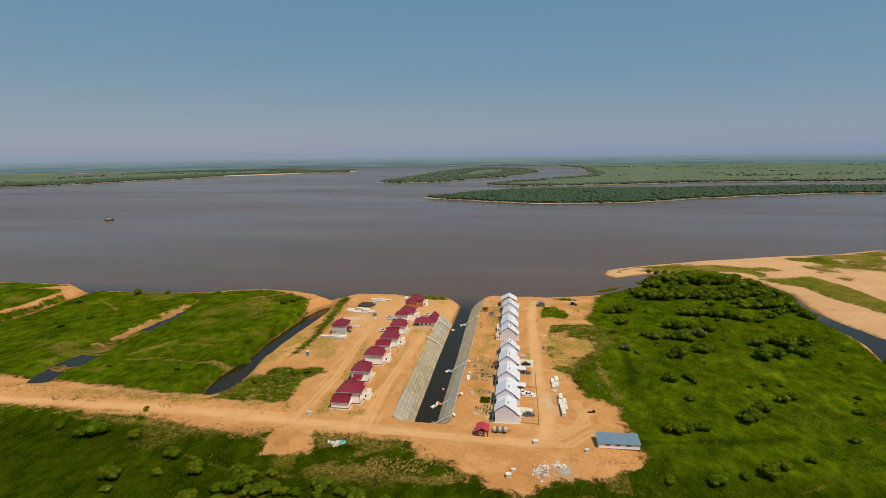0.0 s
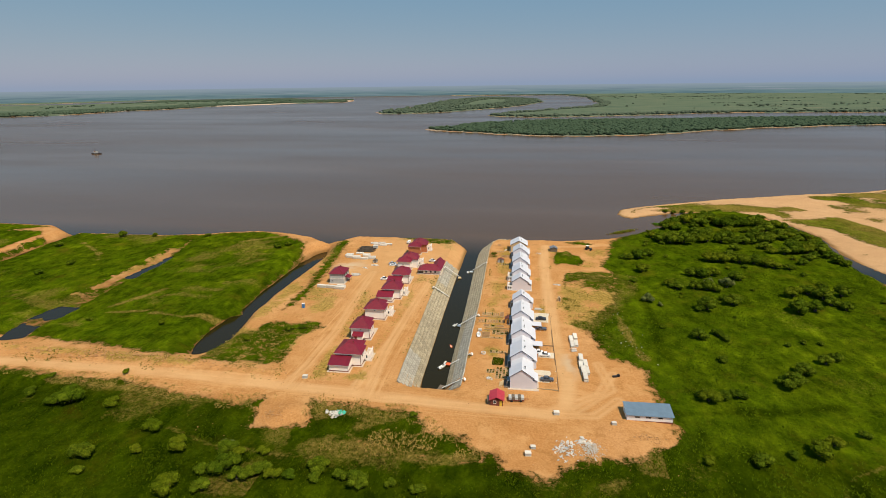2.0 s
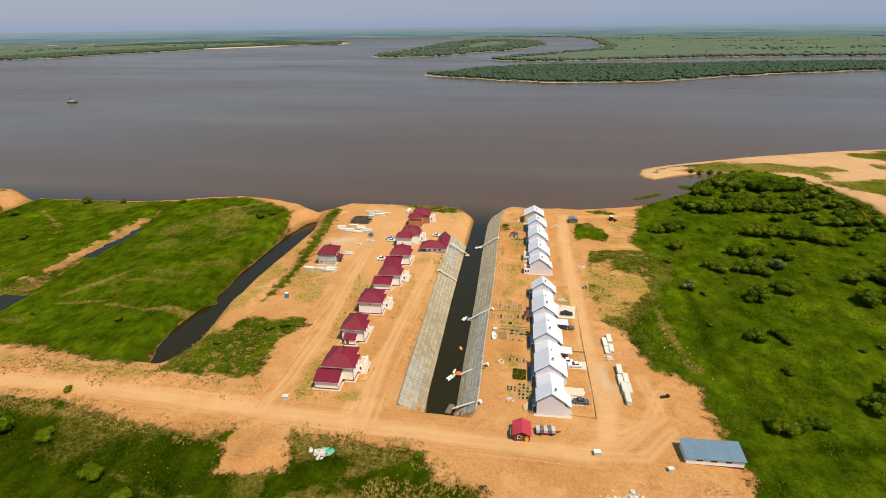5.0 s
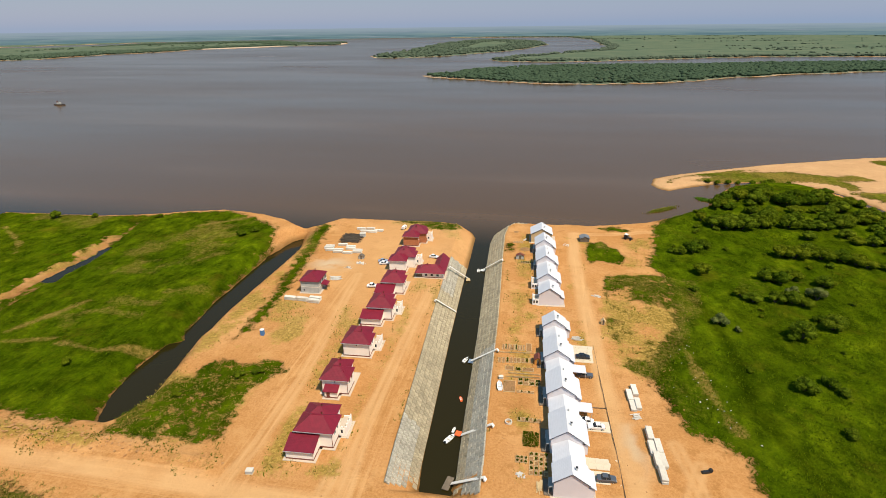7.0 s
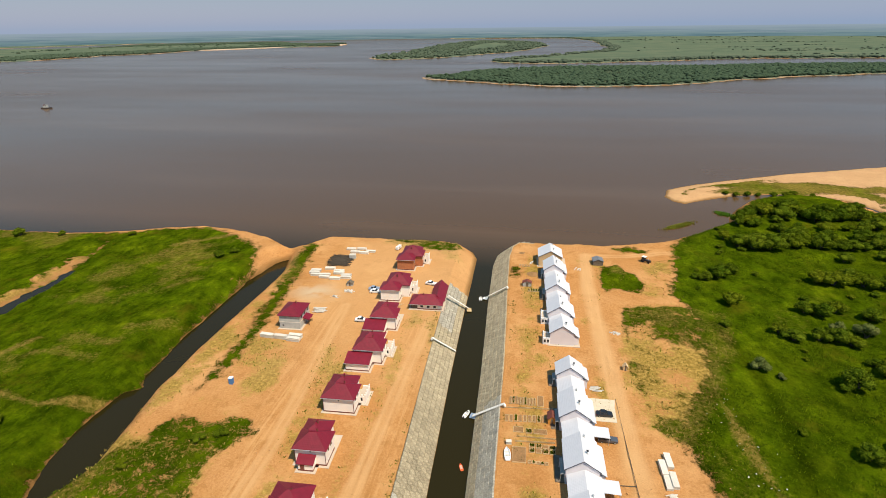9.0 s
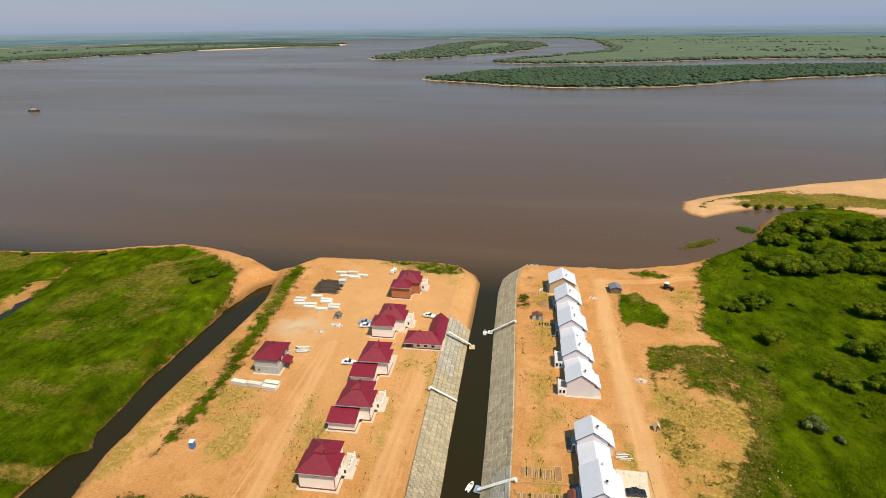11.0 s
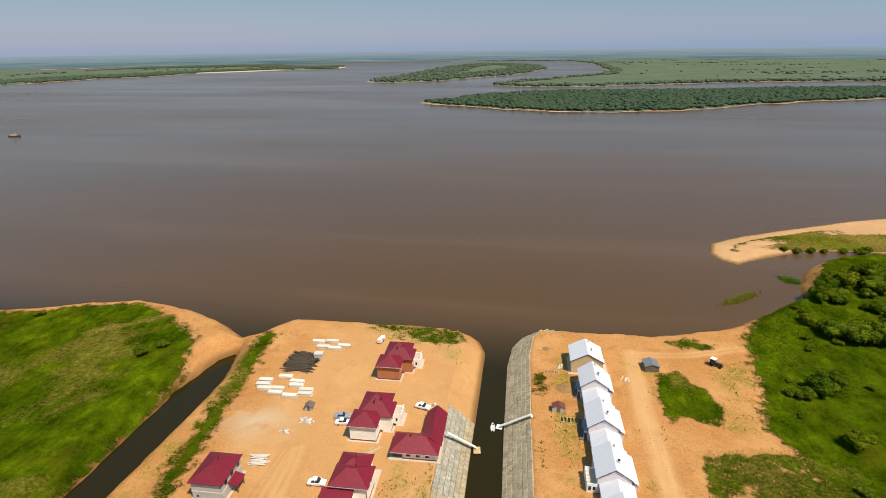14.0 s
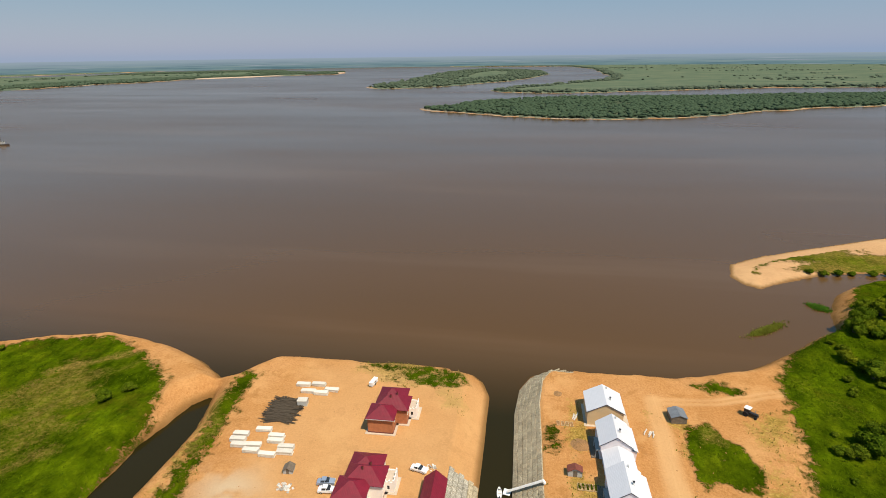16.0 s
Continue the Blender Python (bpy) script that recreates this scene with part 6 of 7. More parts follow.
KINDS = [shrub_kind(11, 11, 2100, LEAF, "dense dark green willow shrub in the meadow"), shrub_kind(12, 14, 2200, LEAF, "broad dark green willow shrub in the meadow"),
         shrub_kind(13, 9, 1900, LEAF_MID, "rounded mid-green willow shrub in the grass"), shrub_kind(14, 16, 2400, LEAF, "many-lobed dark green shrub in the grass")]
SILVER = shrub_kind(15, 8, 1800, LEAF_SILVER, "silvery grey-green willow shrub in the meadow")


def plant(spots, squash=1.0, seed=1):
    """Copies of the shrub patterns, turned and sized at random."""
    rng = random.Random(seed)
    for x, y, r in spots:
        k = rng.randrange(4)
        z = ground_height(x, y)
        m = pose(x, y, z - 0.05, 0, 0, rng.uniform(0, 360)) @ Matrix.Diagonal((r * rng.uniform(1.0, 1.15), r * rng.uniform(0.9, 1.1), r * rng.uniform(0.8, 1.0) * squash, 1))
        copy_thing(KINDS[k], m)


plant(THICKET_INLET, seed=2)
plant(THICKET_CREEK, seed=3)
plant(MARSH_NORTH, seed=4)
plant(MARSH_EAST, seed=5)
plant(FRONT_MEADOW, seed=6)
plant(WEST_FIELDS, seed=7)
plant(SPIT_BUSHES, seed=8)
rng = random.Random(21)
more = []
for _ in range(420):  # young shrubs between the large ones, thicker towards the inlet
    x, y = rng.uniform(40, 165), rng.uniform(170, 455)
    if float(inside(GRASS[3], np.array([x]), np.array([y]))[0]) > 4 and len(more) < 70 and rng.random() < 0.25 + (y - 170) / 330:
        more.append((x, y, rng.uniform(0.8, 2.2)))
plant(more, seed=9)
thick = []
for _ in range(110):  # the thicket closes up along the inlet and the creek
    x, y = rng.uniform(66, 165), rng.uniform(330, 440)
    if float(inside(GRASS[3], np.array([x]), np.array([y]))[0]) > 5 and soft_noise(np.array(x), np.array(y), 26, 5) > 0.42 and y > 372 - (x - 66) * 0.35:
        thick.append((x, y, rng.uniform(2.6, 4.8)))
plant(thick, seed=10)
for x, y, r in ((87, 297, 4.2), (80, 300, 3.0), (-90, 143, 2.4), (50, 268, 1.6)):
    copy_thing(SILVER, pose(x, y, ground_height(x, y) - 0.05, 0, 0, x * 31 % 360) @ Matrix.Diagonal((r, r, r * 0.9, 1)))
for k, (x, y, r) in zip(KINDS + [SILVER], ((128, 330, 3.0), (150, 352, 3.4), (104, 395, 3.6), (139, 340, 3.2), (45.5, 272, 3.2))):
    k.matrix_basis = pose(x, y, ground_height(x, y) - 0.05) @ Matrix.Diagonal((r, r, r * 0.9, 1))


# ---- weeds and tall grass ----
def scatter_weeds(name, count, region, want, height, leaf_mat, label, seed, blades=2):
    gen = np.random.default_rng(seed)
    x0, y0, x1, y1 = region
    x, y = gen.uniform(x0, x1, count * 3), gen.uniform(y0, y1, count * 3)
    z, grass, track, pale, dry, damp, dust, hazy_land, straw, worn, darkened = shape_of(x, y)
    keep = want(grass, dry, x, y, gen.uniform(0, 1, len(x)), straw) & (z > WATER + 0.3)
    x, y, z = x[keep][:count], y[keep][:count], z[keep][:count]
    n = len(x)
    allv = np.zeros((n, blades, 4, 3))
    for b in range(blades):
        a = gen.uniform(0, 6.283, n)
        size = gen.uniform(0.5, 1.3, n) * height
        wid = size * gen.uniform(0.15, 0.35, n)
        dx, dy = np.cos(a), np.sin(a)
        lean = gen.uniform(0.3, 1.2, n) * size
        ox, oy = x + gen.normal(0, 0.35, n), y + gen.normal(0, 0.35, n)
        for c, (s, l, hgt) in enumerate(((-1, 0, -0.1), (1, 0, -0.1), (0.7, 1, 1), (-0.7, 1, 1))):
            allv[:, b, c, 0] = ox - dy * wid * s + dx * lean * l
            allv[:, b, c, 1] = oy + dx * wid * s + dy * lean * l
            allv[:, b, c, 2] = z + size * hgt
    me = bpy.data.meshes.new(name)
    co = allv.reshape(-1, 3)
    me.vertices.add(len(co))
    me.vertices.foreach_set("co", co.ravel())
    me.loops.add(len(co))
    me.loops.foreach_set("vertex_index", np.arange(len(co), dtype=np.int32))
    me.polygons.add(len(co) // 4)
    me.polygons.foreach_set("loop_start", np.arange(0, len(co), 4, dtype=np.int32))
    me.update(calc_edges=True)
    me.materials.append(leaf_mat)
    tagged(new(name, me), label, "weeds", kind="stuff")


scatter_weeds("meadow_weeds", 30000, (-15, 120, 175, 455), lambda g, d, x, y, r, s: (g > 0.6) & (soft_noise(x, y, 17, 77) > 0.35 + 0.35 * r), 0.3, LEAF_BRIGHT, "tall green marsh grass and weeds", 61)
scatter_weeds("front_weeds", 18000, (-200, 105, 40, 172), lambda g, d, x, y, r, s: (g > 0.55) & (soft_noise(x, y, 12, 78) > 0.35 + 0.35 * r), 0.28, LEAF_DIM, "tall green grass and weeds below the road", 62)
scatter_weeds("field_weeds", 20000, (-330, 180, -95, 355), lambda g, d, x, y, r, s: (g > 0.55) & (soft_noise(x, y, 15, 79) > 0.35 + 0.35 * r), 0.28, LEAF_BRIGHT, "rough green grass of the west fields", 63)
scatter_weeds("dry_weeds", 9000, (-230, 130, 60, 372), lambda g, d, x, y, r, s: ((s > 0.35 + 0.5 * r) | ((g > 0.5) & (d > 0.5 + 0.9 * r))), 0.38, LEAF_DRY, "dry straw-coloured weeds on sandy ground", 64)
scatter_weeds("yard_weeds", 4500, (-125, 178, 45, 372), lambda g, d, x, y, r, s: ((s > 0.3) | (g > 0.4)) & (g < 0.8) & (soft_noise(x, y, 9, 80) > 0.42 + 0.25 * r), 0.34, LEAF_BRIGHT, "thin green weeds on bare sandy yards", 65)


def scatter_tussocks(name, count, region, want, size, leaf_mat, label, seed):
    """Tufts of grass and herbs: narrow blades that spread from one root."""
    gen = np.random.default_rng(seed)
    x0, y0, x1, y1 = region
    x, y = gen.uniform(x0, x1, count * 5), gen.uniform(y0, y1, count * 5)
    z, grass, track, pale, dry, damp, dust, hazy_land, straw, worn, darkened = shape_of(x, y)
    keep = want(grass, dry, x, y, gen.uniform(0, 1, len(x)), straw) & (z > WATER + 0.3)
    x, y, z = x[keep][:count], y[keep][:count], z[keep][:count]
    n = len(x)
    if not n:
        return
    r = size * gen.uniform(0.55, 1.25, n)
    blades = 7
    co = np.zeros((n, blades, 3, 3))
    for b in range(blades):
        a = 6.2832 * b / blades + gen.uniform(0, 0.9, n)
        dx, dy = np.cos(a), np.sin(a)
        w, reach, hgt = 0.045 + r * 0.045, r * gen.uniform(0.35, 1.0, n), r * gen.uniform(0.45, 0.95, n)
        ox, oy = x + gen.normal(0, 0.3, n) * r, y + gen.normal(0, 0.3, n) * r
        for c, (sd, l, h) in enumerate(((-1, 0, -0.05), (1, 0, -0.05), (0, 1, 1))):
            co[:, b, c, 0] = ox - dy * w * sd + dx * reach * l
            co[:, b, c, 1] = oy + dx * w * sd + dy * reach * l
            co[:, b, c, 2] = z + hgt * h
    idx = np.arange(n * blades * 3)
    me = bpy.data.meshes.new(name)
    me.vertices.add(len(idx))
    me.vertices.foreach_set("co", co.ravel())
    me.loops.add(idx.size)
    me.loops.foreach_set("vertex_index", idx.ravel().astype(np.int32))
    me.polygons.add(len(idx) // 3)
    me.polygons.foreach_set("loop_start", np.arange(0, idx.size, 3, dtype=np.int32))
    me.update(calc_edges=True)
    me.materials.append(leaf_mat)
    tagged(new(name, me), label, "weeds", kind="stuff")


def on_bank_top(x, y):
    """Along the brink of both canal banks, where weeds gather in knots."""
    west = along([(-53, 205), (-53.6, 222), (-54.8, 234), (-55.6, 262), (-57, 300)], x, y)
    east = along([(-29.2, 205), (-30.2, 218), (-29, 248), (-31, 300), (-32, 345)], x, y)
    return np.minimum(west, east)


LEAF_TUFT = leaf_material("tussock_grass", (0.034, 0.066, 0.0020), (0.112, 0.156, 0.0060))
STRAW_LAND = [(-62, 168), (-38, 167), (-26, 158), (-16, 151), (-24, 145), (-46, 146), (-58, 150)]
scatter_tussocks("meadow_tussocks", 15000, (-15, 110, 185, 455), lambda g, d, x, y, r, s: (g > 0.62) & (soft_noise(x, y, 15, 177, 4) > 0.38 + 0.3 * r), 0.7, LEAF_TUFT, "lumpy green tussocks of marsh grass and herbs", 161)
scatter_tussocks("front_tussocks", 11000, (-230, 100, 45, 172), lambda g, d, x, y, r, s: (g > 0.58) & (soft_noise(x, y, 11, 178, 4) > 0.38 + 0.3 * r), 0.6, LEAF_DIM, "lumpy green herbs and grass below the road", 162)
scatter_tussocks("field_tussocks", 7000, (-370, 180, -95, 360), lambda g, d, x, y, r, s: (g > 0.6) & (soft_noise(x, y, 13, 179, 4) > 0.4 + 0.3 * r), 0.5, LEAF_TUFT, "green grass tussocks of the west fields", 163)
scatter_tussocks("straw_tussocks", 900, (-66, 142, -8, 170), lambda g, d, x, y, r, s: (inside(STRAW_LAND, x, y) > 0) & (soft_noise(x, y, 7, 181, 3) > 0.46 + 0.2 * r), 0.6, LEAF_DRY, "pale straw-coloured clumps of last year's reeds", 164)
scatter_tussocks("bank_weeds", 700, (-60, 200, -26, 350), lambda g, d, x, y, r, s: (on_bank_top(x, y) < 1.6) & (soft_noise(x, y, 6, 184, 2) > 0.56 + 0.2 * r), 0.5, LEAF_TUFT, "knots of green weeds along the canal's brink", 167)
scatter_tussocks("patch_weeds", 3500, (-132, 185, 38, 366), lambda g, d, x, y, r, s: (g > 0.55) & (x < 36) & (soft_noise(x, y, 5, 185, 3) > 0.4 + 0.3 * r), 0.6, LEAF_BRIGHT, "rank green weeds in patches between bare sand", 168)
scatter_tussocks("straw_patches", 2500, (-125, 178, 40, 352), lambda g, d, x, y, r, s: (s > 0.3) & (g < 0.55) & (soft_noise(x, y, 5, 186, 3) > 0.42 + 0.3 * r), 0.4, LEAF_DRY, "thin dry grass on bare sandy plots", 169)
scatter_tussocks("berm_tussocks", 700, (-230, 177, -92, 190), lambda g, d, x, y, r, s: (soft_noise(x, y, 5, 182, 3) > 0.52 + 0.2 * r), 0.42, LEAF_TUFT, "small dark weeds on a bank of dug earth", 165)
scatter_tussocks("roadside_tussocks", 1500, (-230, 160, -40, 173), lambda g, d, x, y, r, s: (g < 0.9) & (g > 0.1) & (soft_noise(x, y, 6, 183, 3) > 0.42 + 0.25 * r), 0.5, LEAF_DRY, "dry brownish weeds along the road's edge", 166)


def reeds(cx, cy, lx, ly, turn, count, seed, leaf_mat, label):
    gen = random.Random(seed)
    bm = bmesh.new()
    for _ in range(count):
        u, v = gen.gauss(0, 0.4), gen.gauss(0, 0.4)
        tuft(bm, gen, u * lx, v * ly, 0.0, 0.42, 3)
    tagged(part("reeds", bm, leaf_mat, at=pose(cx, cy, WATER - 0.05, 0, 0, turn)), label, "reeds", kind="stuff")


reeds(53.7, 414, 11, 2.3, 38, 1500, 71, LEAF_REED, "yellow-green reeds standing in shallow water")
reeds(82.5, 438, 3.4, 4.6, 40, 1100, 72, leaf_material("pond_weed", (0.045, 0.120, 0.010), (0.090, 0.190, 0.020)), "bright green pond weed in a shallow bay")


# ---- willow woods on the river islands ----
def island_woods(name, poly, count, edge, size, seed, label, leaf_mat):
    gen = np.random.default_rng(seed)
    px, py = [p[0] for p in poly], [p[1] for p in poly]
    x, y = gen.uniform(max(min(px), -2600), min(max(px), 2600), count * 14), gen.uniform(min(py), min(max(py), 4700), count * 14)
    d = inside(poly, x, y) + (soft_noise(x, y, 90, 8) - 0.5) * 46
    dens = np.where(d < edge, step(soft_noise(x, y, 120, seed), 0.15, 0.4), 0.0015 + 0.12 * step(soft_noise(x * 0.4, y * 1.5, 170, seed + 3), 0.66, 0.74))
    keep = (d > 9) & (gen.uniform(0, 1, len(x)) < dens) & (along(SANDBAR, x, y) > 60)
    x, y = x[keep][:count], y[keep][:count]
    n = len(x)
    bm = bmesh.new()
    bmesh.ops.create_icosphere(bm, subdivisions=1, radius=1)
    base = np.array([v.co[:] for v in bm.verts])
    tris = np.array([[v.index for v in f.verts] for f in bm.faces])
    bm.free()
    s = gen.uniform(0.55, 1.3, n) * size
    jit = base[None] * (1 + gen.normal(0, 0.22, (n, len(base), 1)))
    co = jit * s[:, None, None] * np.array([1.15, 1.15, 0.62]) + np.stack([x, y, WATER + 2.1 + s * 0.35], 1)[:, None, :]
    idx = (tris[None] + (np.arange(n) * len(base))[:, None, None]).reshape(-1, 3)
    me = bpy.data.meshes.new(name)
    me.vertices.add(n * len(base))
    me.vertices.foreach_set("co", co.ravel())
    me.loops.add(idx.size)
    me.loops.foreach_set("vertex_index", idx.ravel().astype(np.int32))
    me.polygons.add(len(idx))
    me.polygons.foreach_set("loop_start", np.arange(0, idx.size, 3, dtype=np.int32))
    me.update(calc_edges=True)
    me.materials.append(leaf_mat)
    tagged(new(name, me), label, "woods", kind="stuff")


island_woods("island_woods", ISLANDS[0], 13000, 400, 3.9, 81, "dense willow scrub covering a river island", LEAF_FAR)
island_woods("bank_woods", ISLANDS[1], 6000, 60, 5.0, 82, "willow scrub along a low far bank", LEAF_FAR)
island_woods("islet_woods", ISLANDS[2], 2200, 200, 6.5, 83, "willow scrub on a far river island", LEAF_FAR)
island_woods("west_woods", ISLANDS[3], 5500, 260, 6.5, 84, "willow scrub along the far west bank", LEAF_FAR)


# ---- loose things on the building land ----
def plank_heap(x, y, turn, w, d, count, label, material, seed, name="plank_heap", spread=9):
    t = thing(name, pose(x, y, ground_height(x, y), 0, 0, turn), label, "planks")
    rng = random.Random(seed)
    for k in range(count):
        L = rng.uniform(0.5, 0.95) * w
        part("plank", boxes((-L / 2, -0.14, 0, L / 2, 0.14, 0.06)), material, t, at=pose(rng.uniform(-0.2, 0.2) * w, rng.uniform(-0.5, 0.5) * d, 0.05 + rng.uniform(0, 0.35), rng.uniform(-4, 4), rng.uniform(-2, 2), rng.uniform(-spread, spread)))
    return t


plank_heap(-108.3, 328.6, 3, 9.5, 10.5, 240, "spread of dark tarred planks and rails", CHARRED, 5, spread=22)
plank_heap(-73.6, 291.0, 52, 6.0, 1.6, 7, "long pale boards lying on sand", PALE_WOOD, 6)
plank_heap(-16.0, 187.6, 88, 4.0, 1.6, 9, "pale boards stacked beside a terrace", PALE_WOOD, 7)
plank_heap(-5.0, 334.5, 70, 3.0, 2.4, 8, "pale boards lying beside a track", GREY_PLANK, 8)
plank_heap(-24.6, 339.0, 75, 3.2, 1.2, 6, "grey boards leaning beside a garden", GREY_PLANK, 9)
plank_heap(-99.9, 284.2, 12, 5.0, 4.0, 26, "scattered grey boards and offcuts on sand", GREY_PLANK, 10)
plank_heap(-4.6, 252.5, 10, 3.6, 2.6, 12, "pale boards and offcuts behind a driveway", GREY_PLANK, 12)
plank_heap(9.2, 215.6, 20, 2.4, 2.0, 14, "heap of grey offcuts beside slab stacks", GREY_PLANK, 13)


def rubble(x, y, rx, ry, count, sizes, material, label, seed, name="rubble_heap"):
    gen = random.Random(seed)
    bm = bmesh.new()
    for _ in range(count):
        u, v = gen.gauss(0, 0.45), gen.gauss(0, 0.45)
        px, py, s = x + u * rx, y + v * ry, gen.uniform(*sizes)
        m = pose(px, py, ground_height(px, py) + s * 0.15 + 0.5 * math.exp(-3 * (u * u + v * v)) * min(rx, ry) * 0.2, gen.uniform(-30, 30), gen.uniform(-30, 30), gen.uniform(0, 360))
        h = s * gen.uniform(0.08, 0.45)
        w = s * gen.uniform(0.4, 1.0)
        vs = box(bm, -s / 2, -w / 2, -h / 2, s / 2, w / 2, h / 2)
        for q in vs:
            q.co = m @ (q.co * gen.uniform(0.8, 1.15))
    tagged(part(name, bm, material), label, "rubble", kind="stuff")


WASTE = plain("builders_waste", (0.52, 0.50, 0.47), 0.9, 0.25, 2, per_object=0.0)


def waste_material():
    m, nt, b = material("mixed_waste")
    geo = nt.nodes.new("ShaderNodeNewGeometry")
    nt.links.new(ramp(nt, geo.outputs["Random Per Island"], [(0, (0.30, 0.27, 0.22)), (0.3, (0.50, 0.47, 0.42)), (0.84, (0.62, 0.58, 0.52)), (0.865, (0.10, 0.28, 0.48)), (0.885, (0.60, 0.46, 0.32)), (1, (0.62, 0.59, 0.53))]), b.inputs["Base Color"])
    b.inputs["Roughness"].default_value = 0.8
    return m


MIXED = waste_material()
CLOD = plain("dry_earth_clods", (0.42, 0.22, 0.085), 0.95, 0.25, 2)
CHALK = plain("pale_rubble", (0.46, 0.41, 0.34), 0.95, 0.2, 2)
TARP = plain("green_tarpaulin", (0.06, 0.42, 0.28), 0.6, 0.2, 2)
rubble(11.0, 158.4, 3.2, 3.8, 560, (0.1, 0.34), CHALK, "pale heap of crushed rubble at the dump", 91)
rubble(4.4, 157.4, 3.4, 4.6, 150, (0.15, 0.7), MIXED, "white builders' waste dumped on bare earth", 92, "waste_heap")
rubble(9.5, 160.6, 2.5, 1.5, 40, (0.3, 1.2), MIXED, "white and blue builders' waste on a dump", 93, "waste_heap")
rubble(-65.0, 162.8, 2.6, 1.6, 70, (0.3, 1.0), MIXED, "white rubbish lying in the grass", 94, "waste_heap")
rubble(-63.6, 163.4, 1.4, 1.0, 18, (0.4, 1.2), TARP, "green tarpaulin scraps in the grass", 95, "tarpaulin")
rubble(-94.6, 300.4, 2.0, 1.4, 60, (0.2, 0.9), MIXED, "white packing waste on bare sand", 96, "waste_heap")
rubble(-98.4, 295.6, 1.4, 0.9, 26, (0.2, 0.8), MIXED, "grey offcuts and waste on sand", 97, "waste_heap")
rubble(-61.2, 312.4, 1.8, 1.4, 26, (0.2, 0.8), MIXED, "white waste beside a parked car", 98, "waste_heap")
rubble(-20.2, 190.4, 1.1, 0.8, 30, (0.2, 0.7), WASTE, "white sacks and waste in a yard", 99, "waste_heap")
rubble(28.0, 165.5, 6.0, 2.2, 60, (0.15, 0.5), CLOD, "pale lumps of earth behind the workshop", 100, "earth_clods")
rubble(5.2, 284.0, 1.6, 0.9, 30, (0.2, 0.8), MIXED, "white rubbish beside the road", 102, "waste_heap")
rubble(30, 242, 8.0, 34.0, 22, (0.12, 0.36), MIXED, "white scraps strewn through rank grass", 104, "litter")
rubble(33, 222, 6.0, 14.0, 14, (0.12, 0.4), MIXED, "white scraps strewn through rank grass", 105, "litter")
rubble(-84, 158.5, 5.5, 4.0, 110, (0.12, 0.4), CLOD, "pale clods on a heap of earth", 103, "clods")
rubble(-160, 183, 62, 4.5, 420, (0.2, 0.75), CLOD, "sandy clods along a bank of dug earth", 106, "clods")


def stray_stones():
    gen = random.Random(31)
    bm = bmesh.new()
    for _ in range(700):
        x, y = gen.uniform(-118, 34), gen.uniform(146, 366)
        if -58 < x < -27 and y > 178:
            continue
        z = ground_height(x, y)
        s = gen.uniform(0.1, 0.38)
        m = pose(x, y, z, gen.uniform(0, 90), gen.uniform(0, 90), gen.uniform(0, 360))
        for q in box(bm, -s / 2, -s / 2, -s / 3, s / 2, s / 2, s / 3):
            q.co = m @ (q.co * gen.uniform(0.7, 1.2))
    tagged(part("stray_stones", bm, CLOD), "stray pale stones and crumbs on bare sand", "stones", kind="stuff")


stray_stones()


def earth_mound(x, y, r, h):
    """A low spread heap of dug garden earth."""
    gen = random.Random(int(x * 3 + y))
    bm = bmesh.new()
    rows = []
    for k in range(1, 6):
        f = k / 5
        rows.append([bm.verts.new((math.cos(a) * r * f * gen.uniform(0.9, 1.1), math.sin(a) * r * f * gen.uniform(0.9, 1.1), h * (1 - f) ** 1.2 * gen.uniform(0.75, 1.2) - 0.06 * f)) for a in (6.2832 * i / 14 for i in range(14))])
    top = bm.verts.new((0, 0, h))
    for i in range(14):
        bm.faces.new((top, rows[0][i], rows[0][(i + 1) % 14]))
        for a, b_ in zip(rows, rows[1:]):
            bm.faces.new((a[i], b_[i], b_[(i + 1) % 14], a[(i + 1) % 14]))
    tagged(part("earth_mound", bm, SOIL, at=pose(x, y, ground_height(x, y))), "low mound of dug brown garden earth", "earth")


earth_mound(-23.7, 327.2, 3.0, 0.7)
earth_mound(-29.0, 349.5, 1.6, 0.4)


def toilet_cabin(x, y):
    t = thing("toilet_cabin", pose(x, y, ground_height(x, y), 0, 0, 5), "blue and white portable toilet cabin", "toilet cabin")
    blue = plain("blue_plastic", (0.06, 0.18, 0.40), 0.5)
    part("wall", boxes((-0.55, -0.55, 0, 0.55, 0.55, 2.0)), blue, t)
    part("roof", boxes((-0.6, -0.6, 2.0, 0.6, 0.6, 2.15)), WHITE, t)
    part("door", boxes((-0.35, -0.6, 0.1, 0.35, -0.55, 1.95)), blue, t)


toilet_cabin(-109.2, 238.4)


def caravan(x, y, turn):
    t = thing("site_trailer", pose(x, y, ground_height(x, y), 0, 0, turn), "small white site trailer on wheels", "trailer")
    part("body", boxes((-1.8, -0.65, 0.45, 1.8, 0.65, 1.7)), WHITE, t)
    part("window", boxes((-0.4, -0.68, 1.0, 0.4, -0.65, 1.45)), GLASS, t)
    part("drawbar", boxes((1.8, -0.08, 0.5, 2.7, 0.08, 0.62)), DARK, t)
    for s in (-1, 1):
        part("wheel", disc(0.35, 0.2), TYRE, t, at=pose(0, s * 0.62, 0.35, 90, 0, 0))


caravan(-86.0, 345.4, 78)


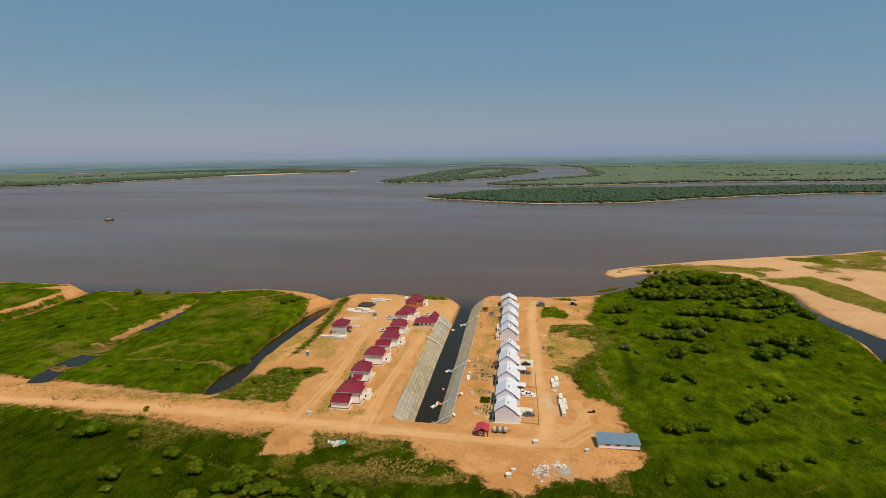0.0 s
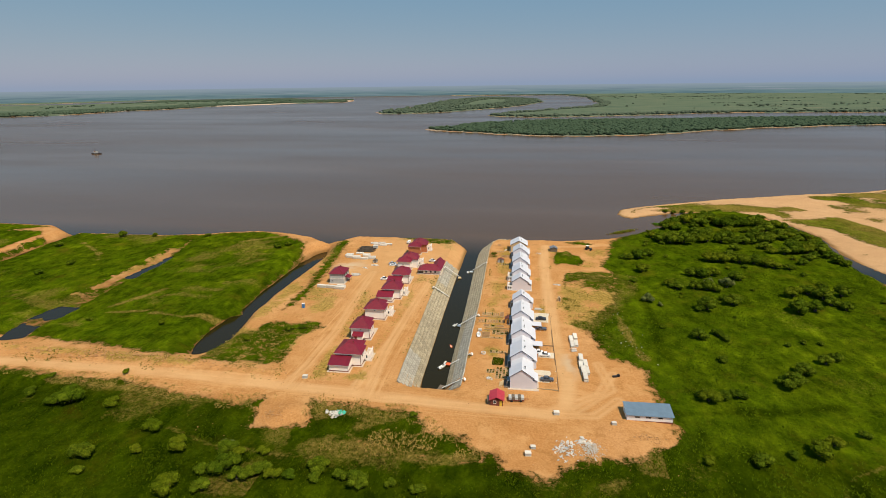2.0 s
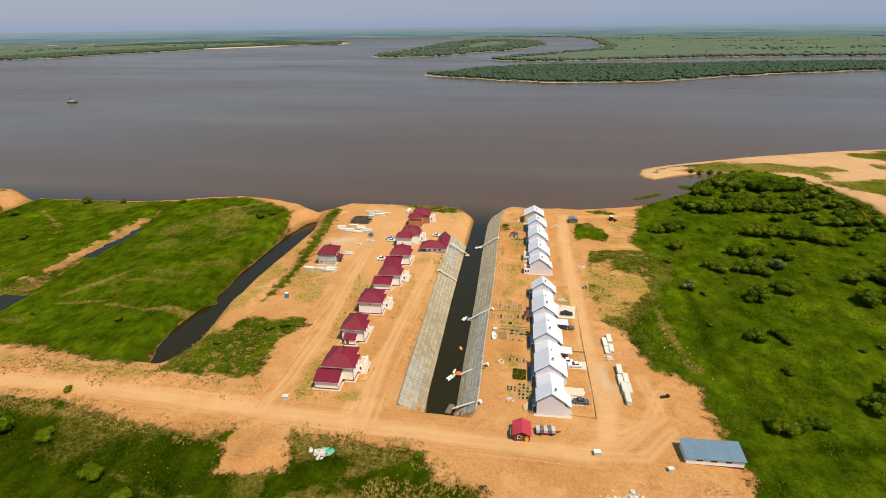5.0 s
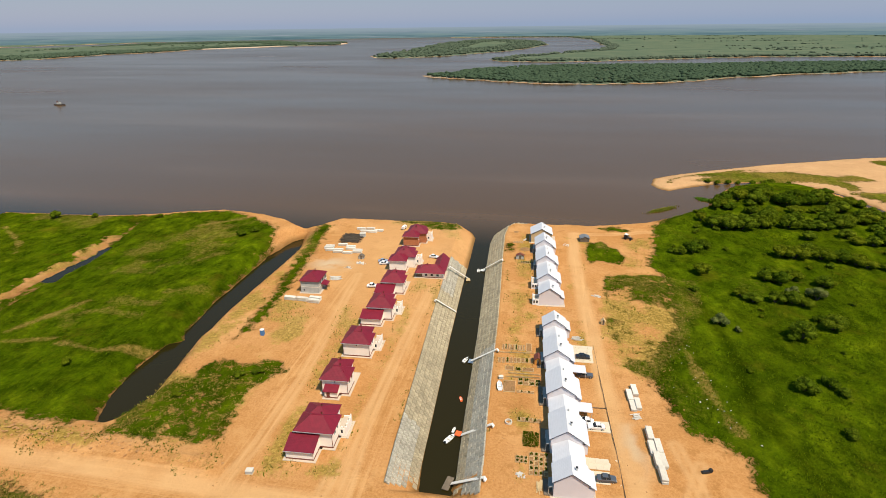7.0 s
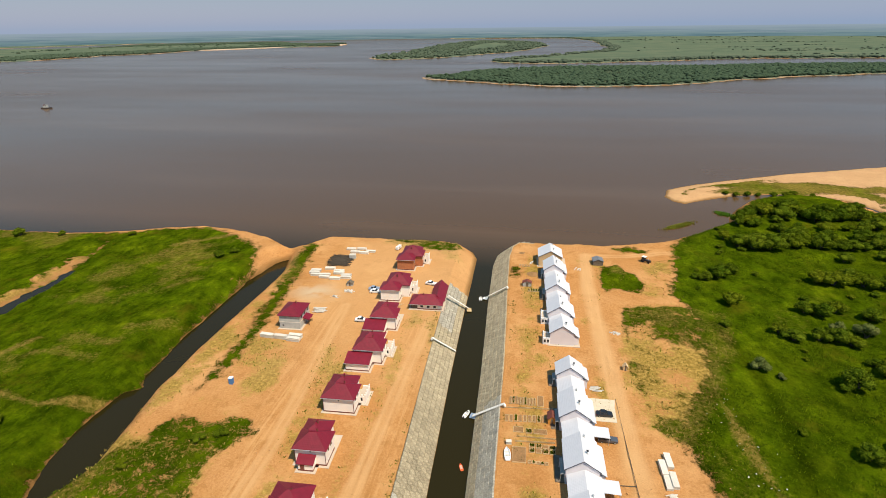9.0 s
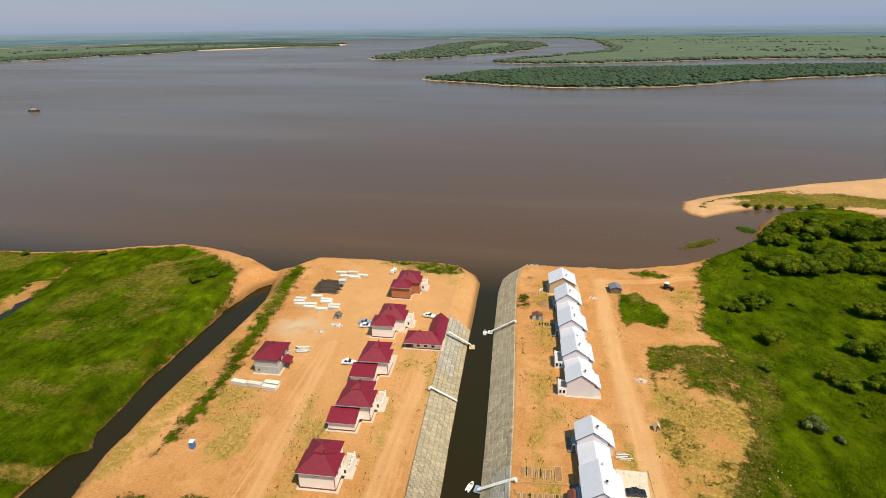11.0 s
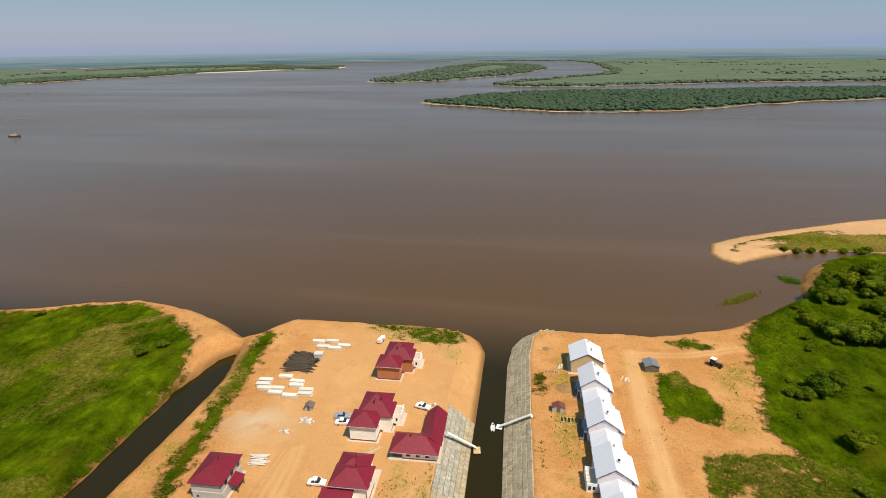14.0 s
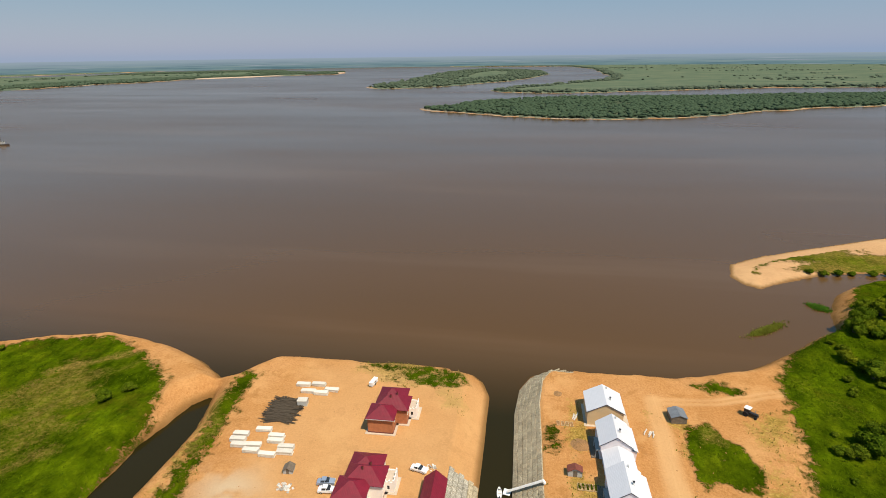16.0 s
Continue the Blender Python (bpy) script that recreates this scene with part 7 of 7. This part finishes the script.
def cement_box(x, y, label, s=1.0):
    t = thing("crate", pose(x, y, ground_height(x, y), 0, 0, 8), label, "crate")
    part("base", boxes((-0.9 * s, -0.7 * s, 0, 0.9 * s, 0.7 * s, 0.15)), PALE_WOOD, t)
    part("box", boxes((-0.8 * s, -0.6 * s, 0.15, 0.8 * s, 0.6 * s, 1.0 * s)), BLOCK, t)
    part("lid", boxes((-0.86 * s, -0.66 * s, 1.0 * s, 0.86 * s, 0.66 * s, 1.08 * s)), CONCRETE, t)


cement_box(-82.9, 180.8, "pale crate standing at the road fork")
cement_box(1.9, 173.0, "pale crate standing on the bare crossing")
cement_box(-6.1, 153.4, "white crate on bare earth beside weeds", 1.0)
cement_box(-4.8, 156.6, "small grey crate on bare earth", 0.8)
cement_box(-27.5, 226.8, "small white crate in a garden", 0.8)
cement_box(-103.8, 332.2, "white block pallet beside dark planks", 1.7)
cement_box(18.5, 170.4, "small white crate beside the workshop", 0.8)


def tractor(x, y, turn):
    t = thing("tractor", pose(x, y, ground_height(x, y), 0, 0, turn), "dark tractor with white cab roof on sand", "tractor")
    part("body", boxes((-0.2, -0.5, 0.6, 2.0, 0.5, 1.35)), DARK, t)
    part("cab", boxes((-1.6, -0.8, 0.7, -0.2, 0.8, 2.4)), GLASS, t)
    part("cab_roof", boxes((-1.75, -0.9, 2.4, -0.05, 0.9, 2.55)), WHITE, t)
    part("exhaust", boxes((1.0, 0.2, 1.35, 1.1, 0.3, 2.2)), STEEL, t)
    for s in (-1, 1):
        part("rear_wheel", disc(0.75, 0.4, 20), TYRE, t, at=pose(-1.0, s * 0.95, 0.75, 90, 0, 0))
        part("front_wheel", disc(0.45, 0.28), TYRE, t, at=pose(1.6, s * 0.75, 0.45, 90, 0, 0))


tractor(24.6, 347.4, -38)


def ring_and_log():
    t = thing("well_ring", pose(-24.1, 207.9, 0), "white concrete well ring lying on sand", "well ring")
    bm = bmesh.new()
    n = 24
    rows = [[bm.verts.new((r * math.cos(6.2832 * k / n), r * math.sin(6.2832 * k / n), z)) for k in range(n)] for r, z in ((0.95, -0.1), (0.95, 0.55), (0.72, 0.55), (0.72, -0.1))]
    for a, b_ in zip(rows, rows[1:]):
        for k in range(n):
            bm.faces.new((a[k], a[(k + 1) % n], b_[(k + 1) % n], b_[k]))
    part("ring", bm, CONCRETE, t)
    z = ground_height(22.4, 198.2)
    t = thing("machine_scrap", pose(22.4, 198.2, z, 0, 0, 20), "dark scrap machine part lying on bare earth", "scrap")
    part("body", boxes((-1.3, -0.35, 0, 1.0, 0.35, 0.55)), DARK, t)
    part("drum", disc(0.5, 0.7), TYRE, t, at=pose(0.9, 0, 0.5, 90, 0, 0))


ring_and_log()
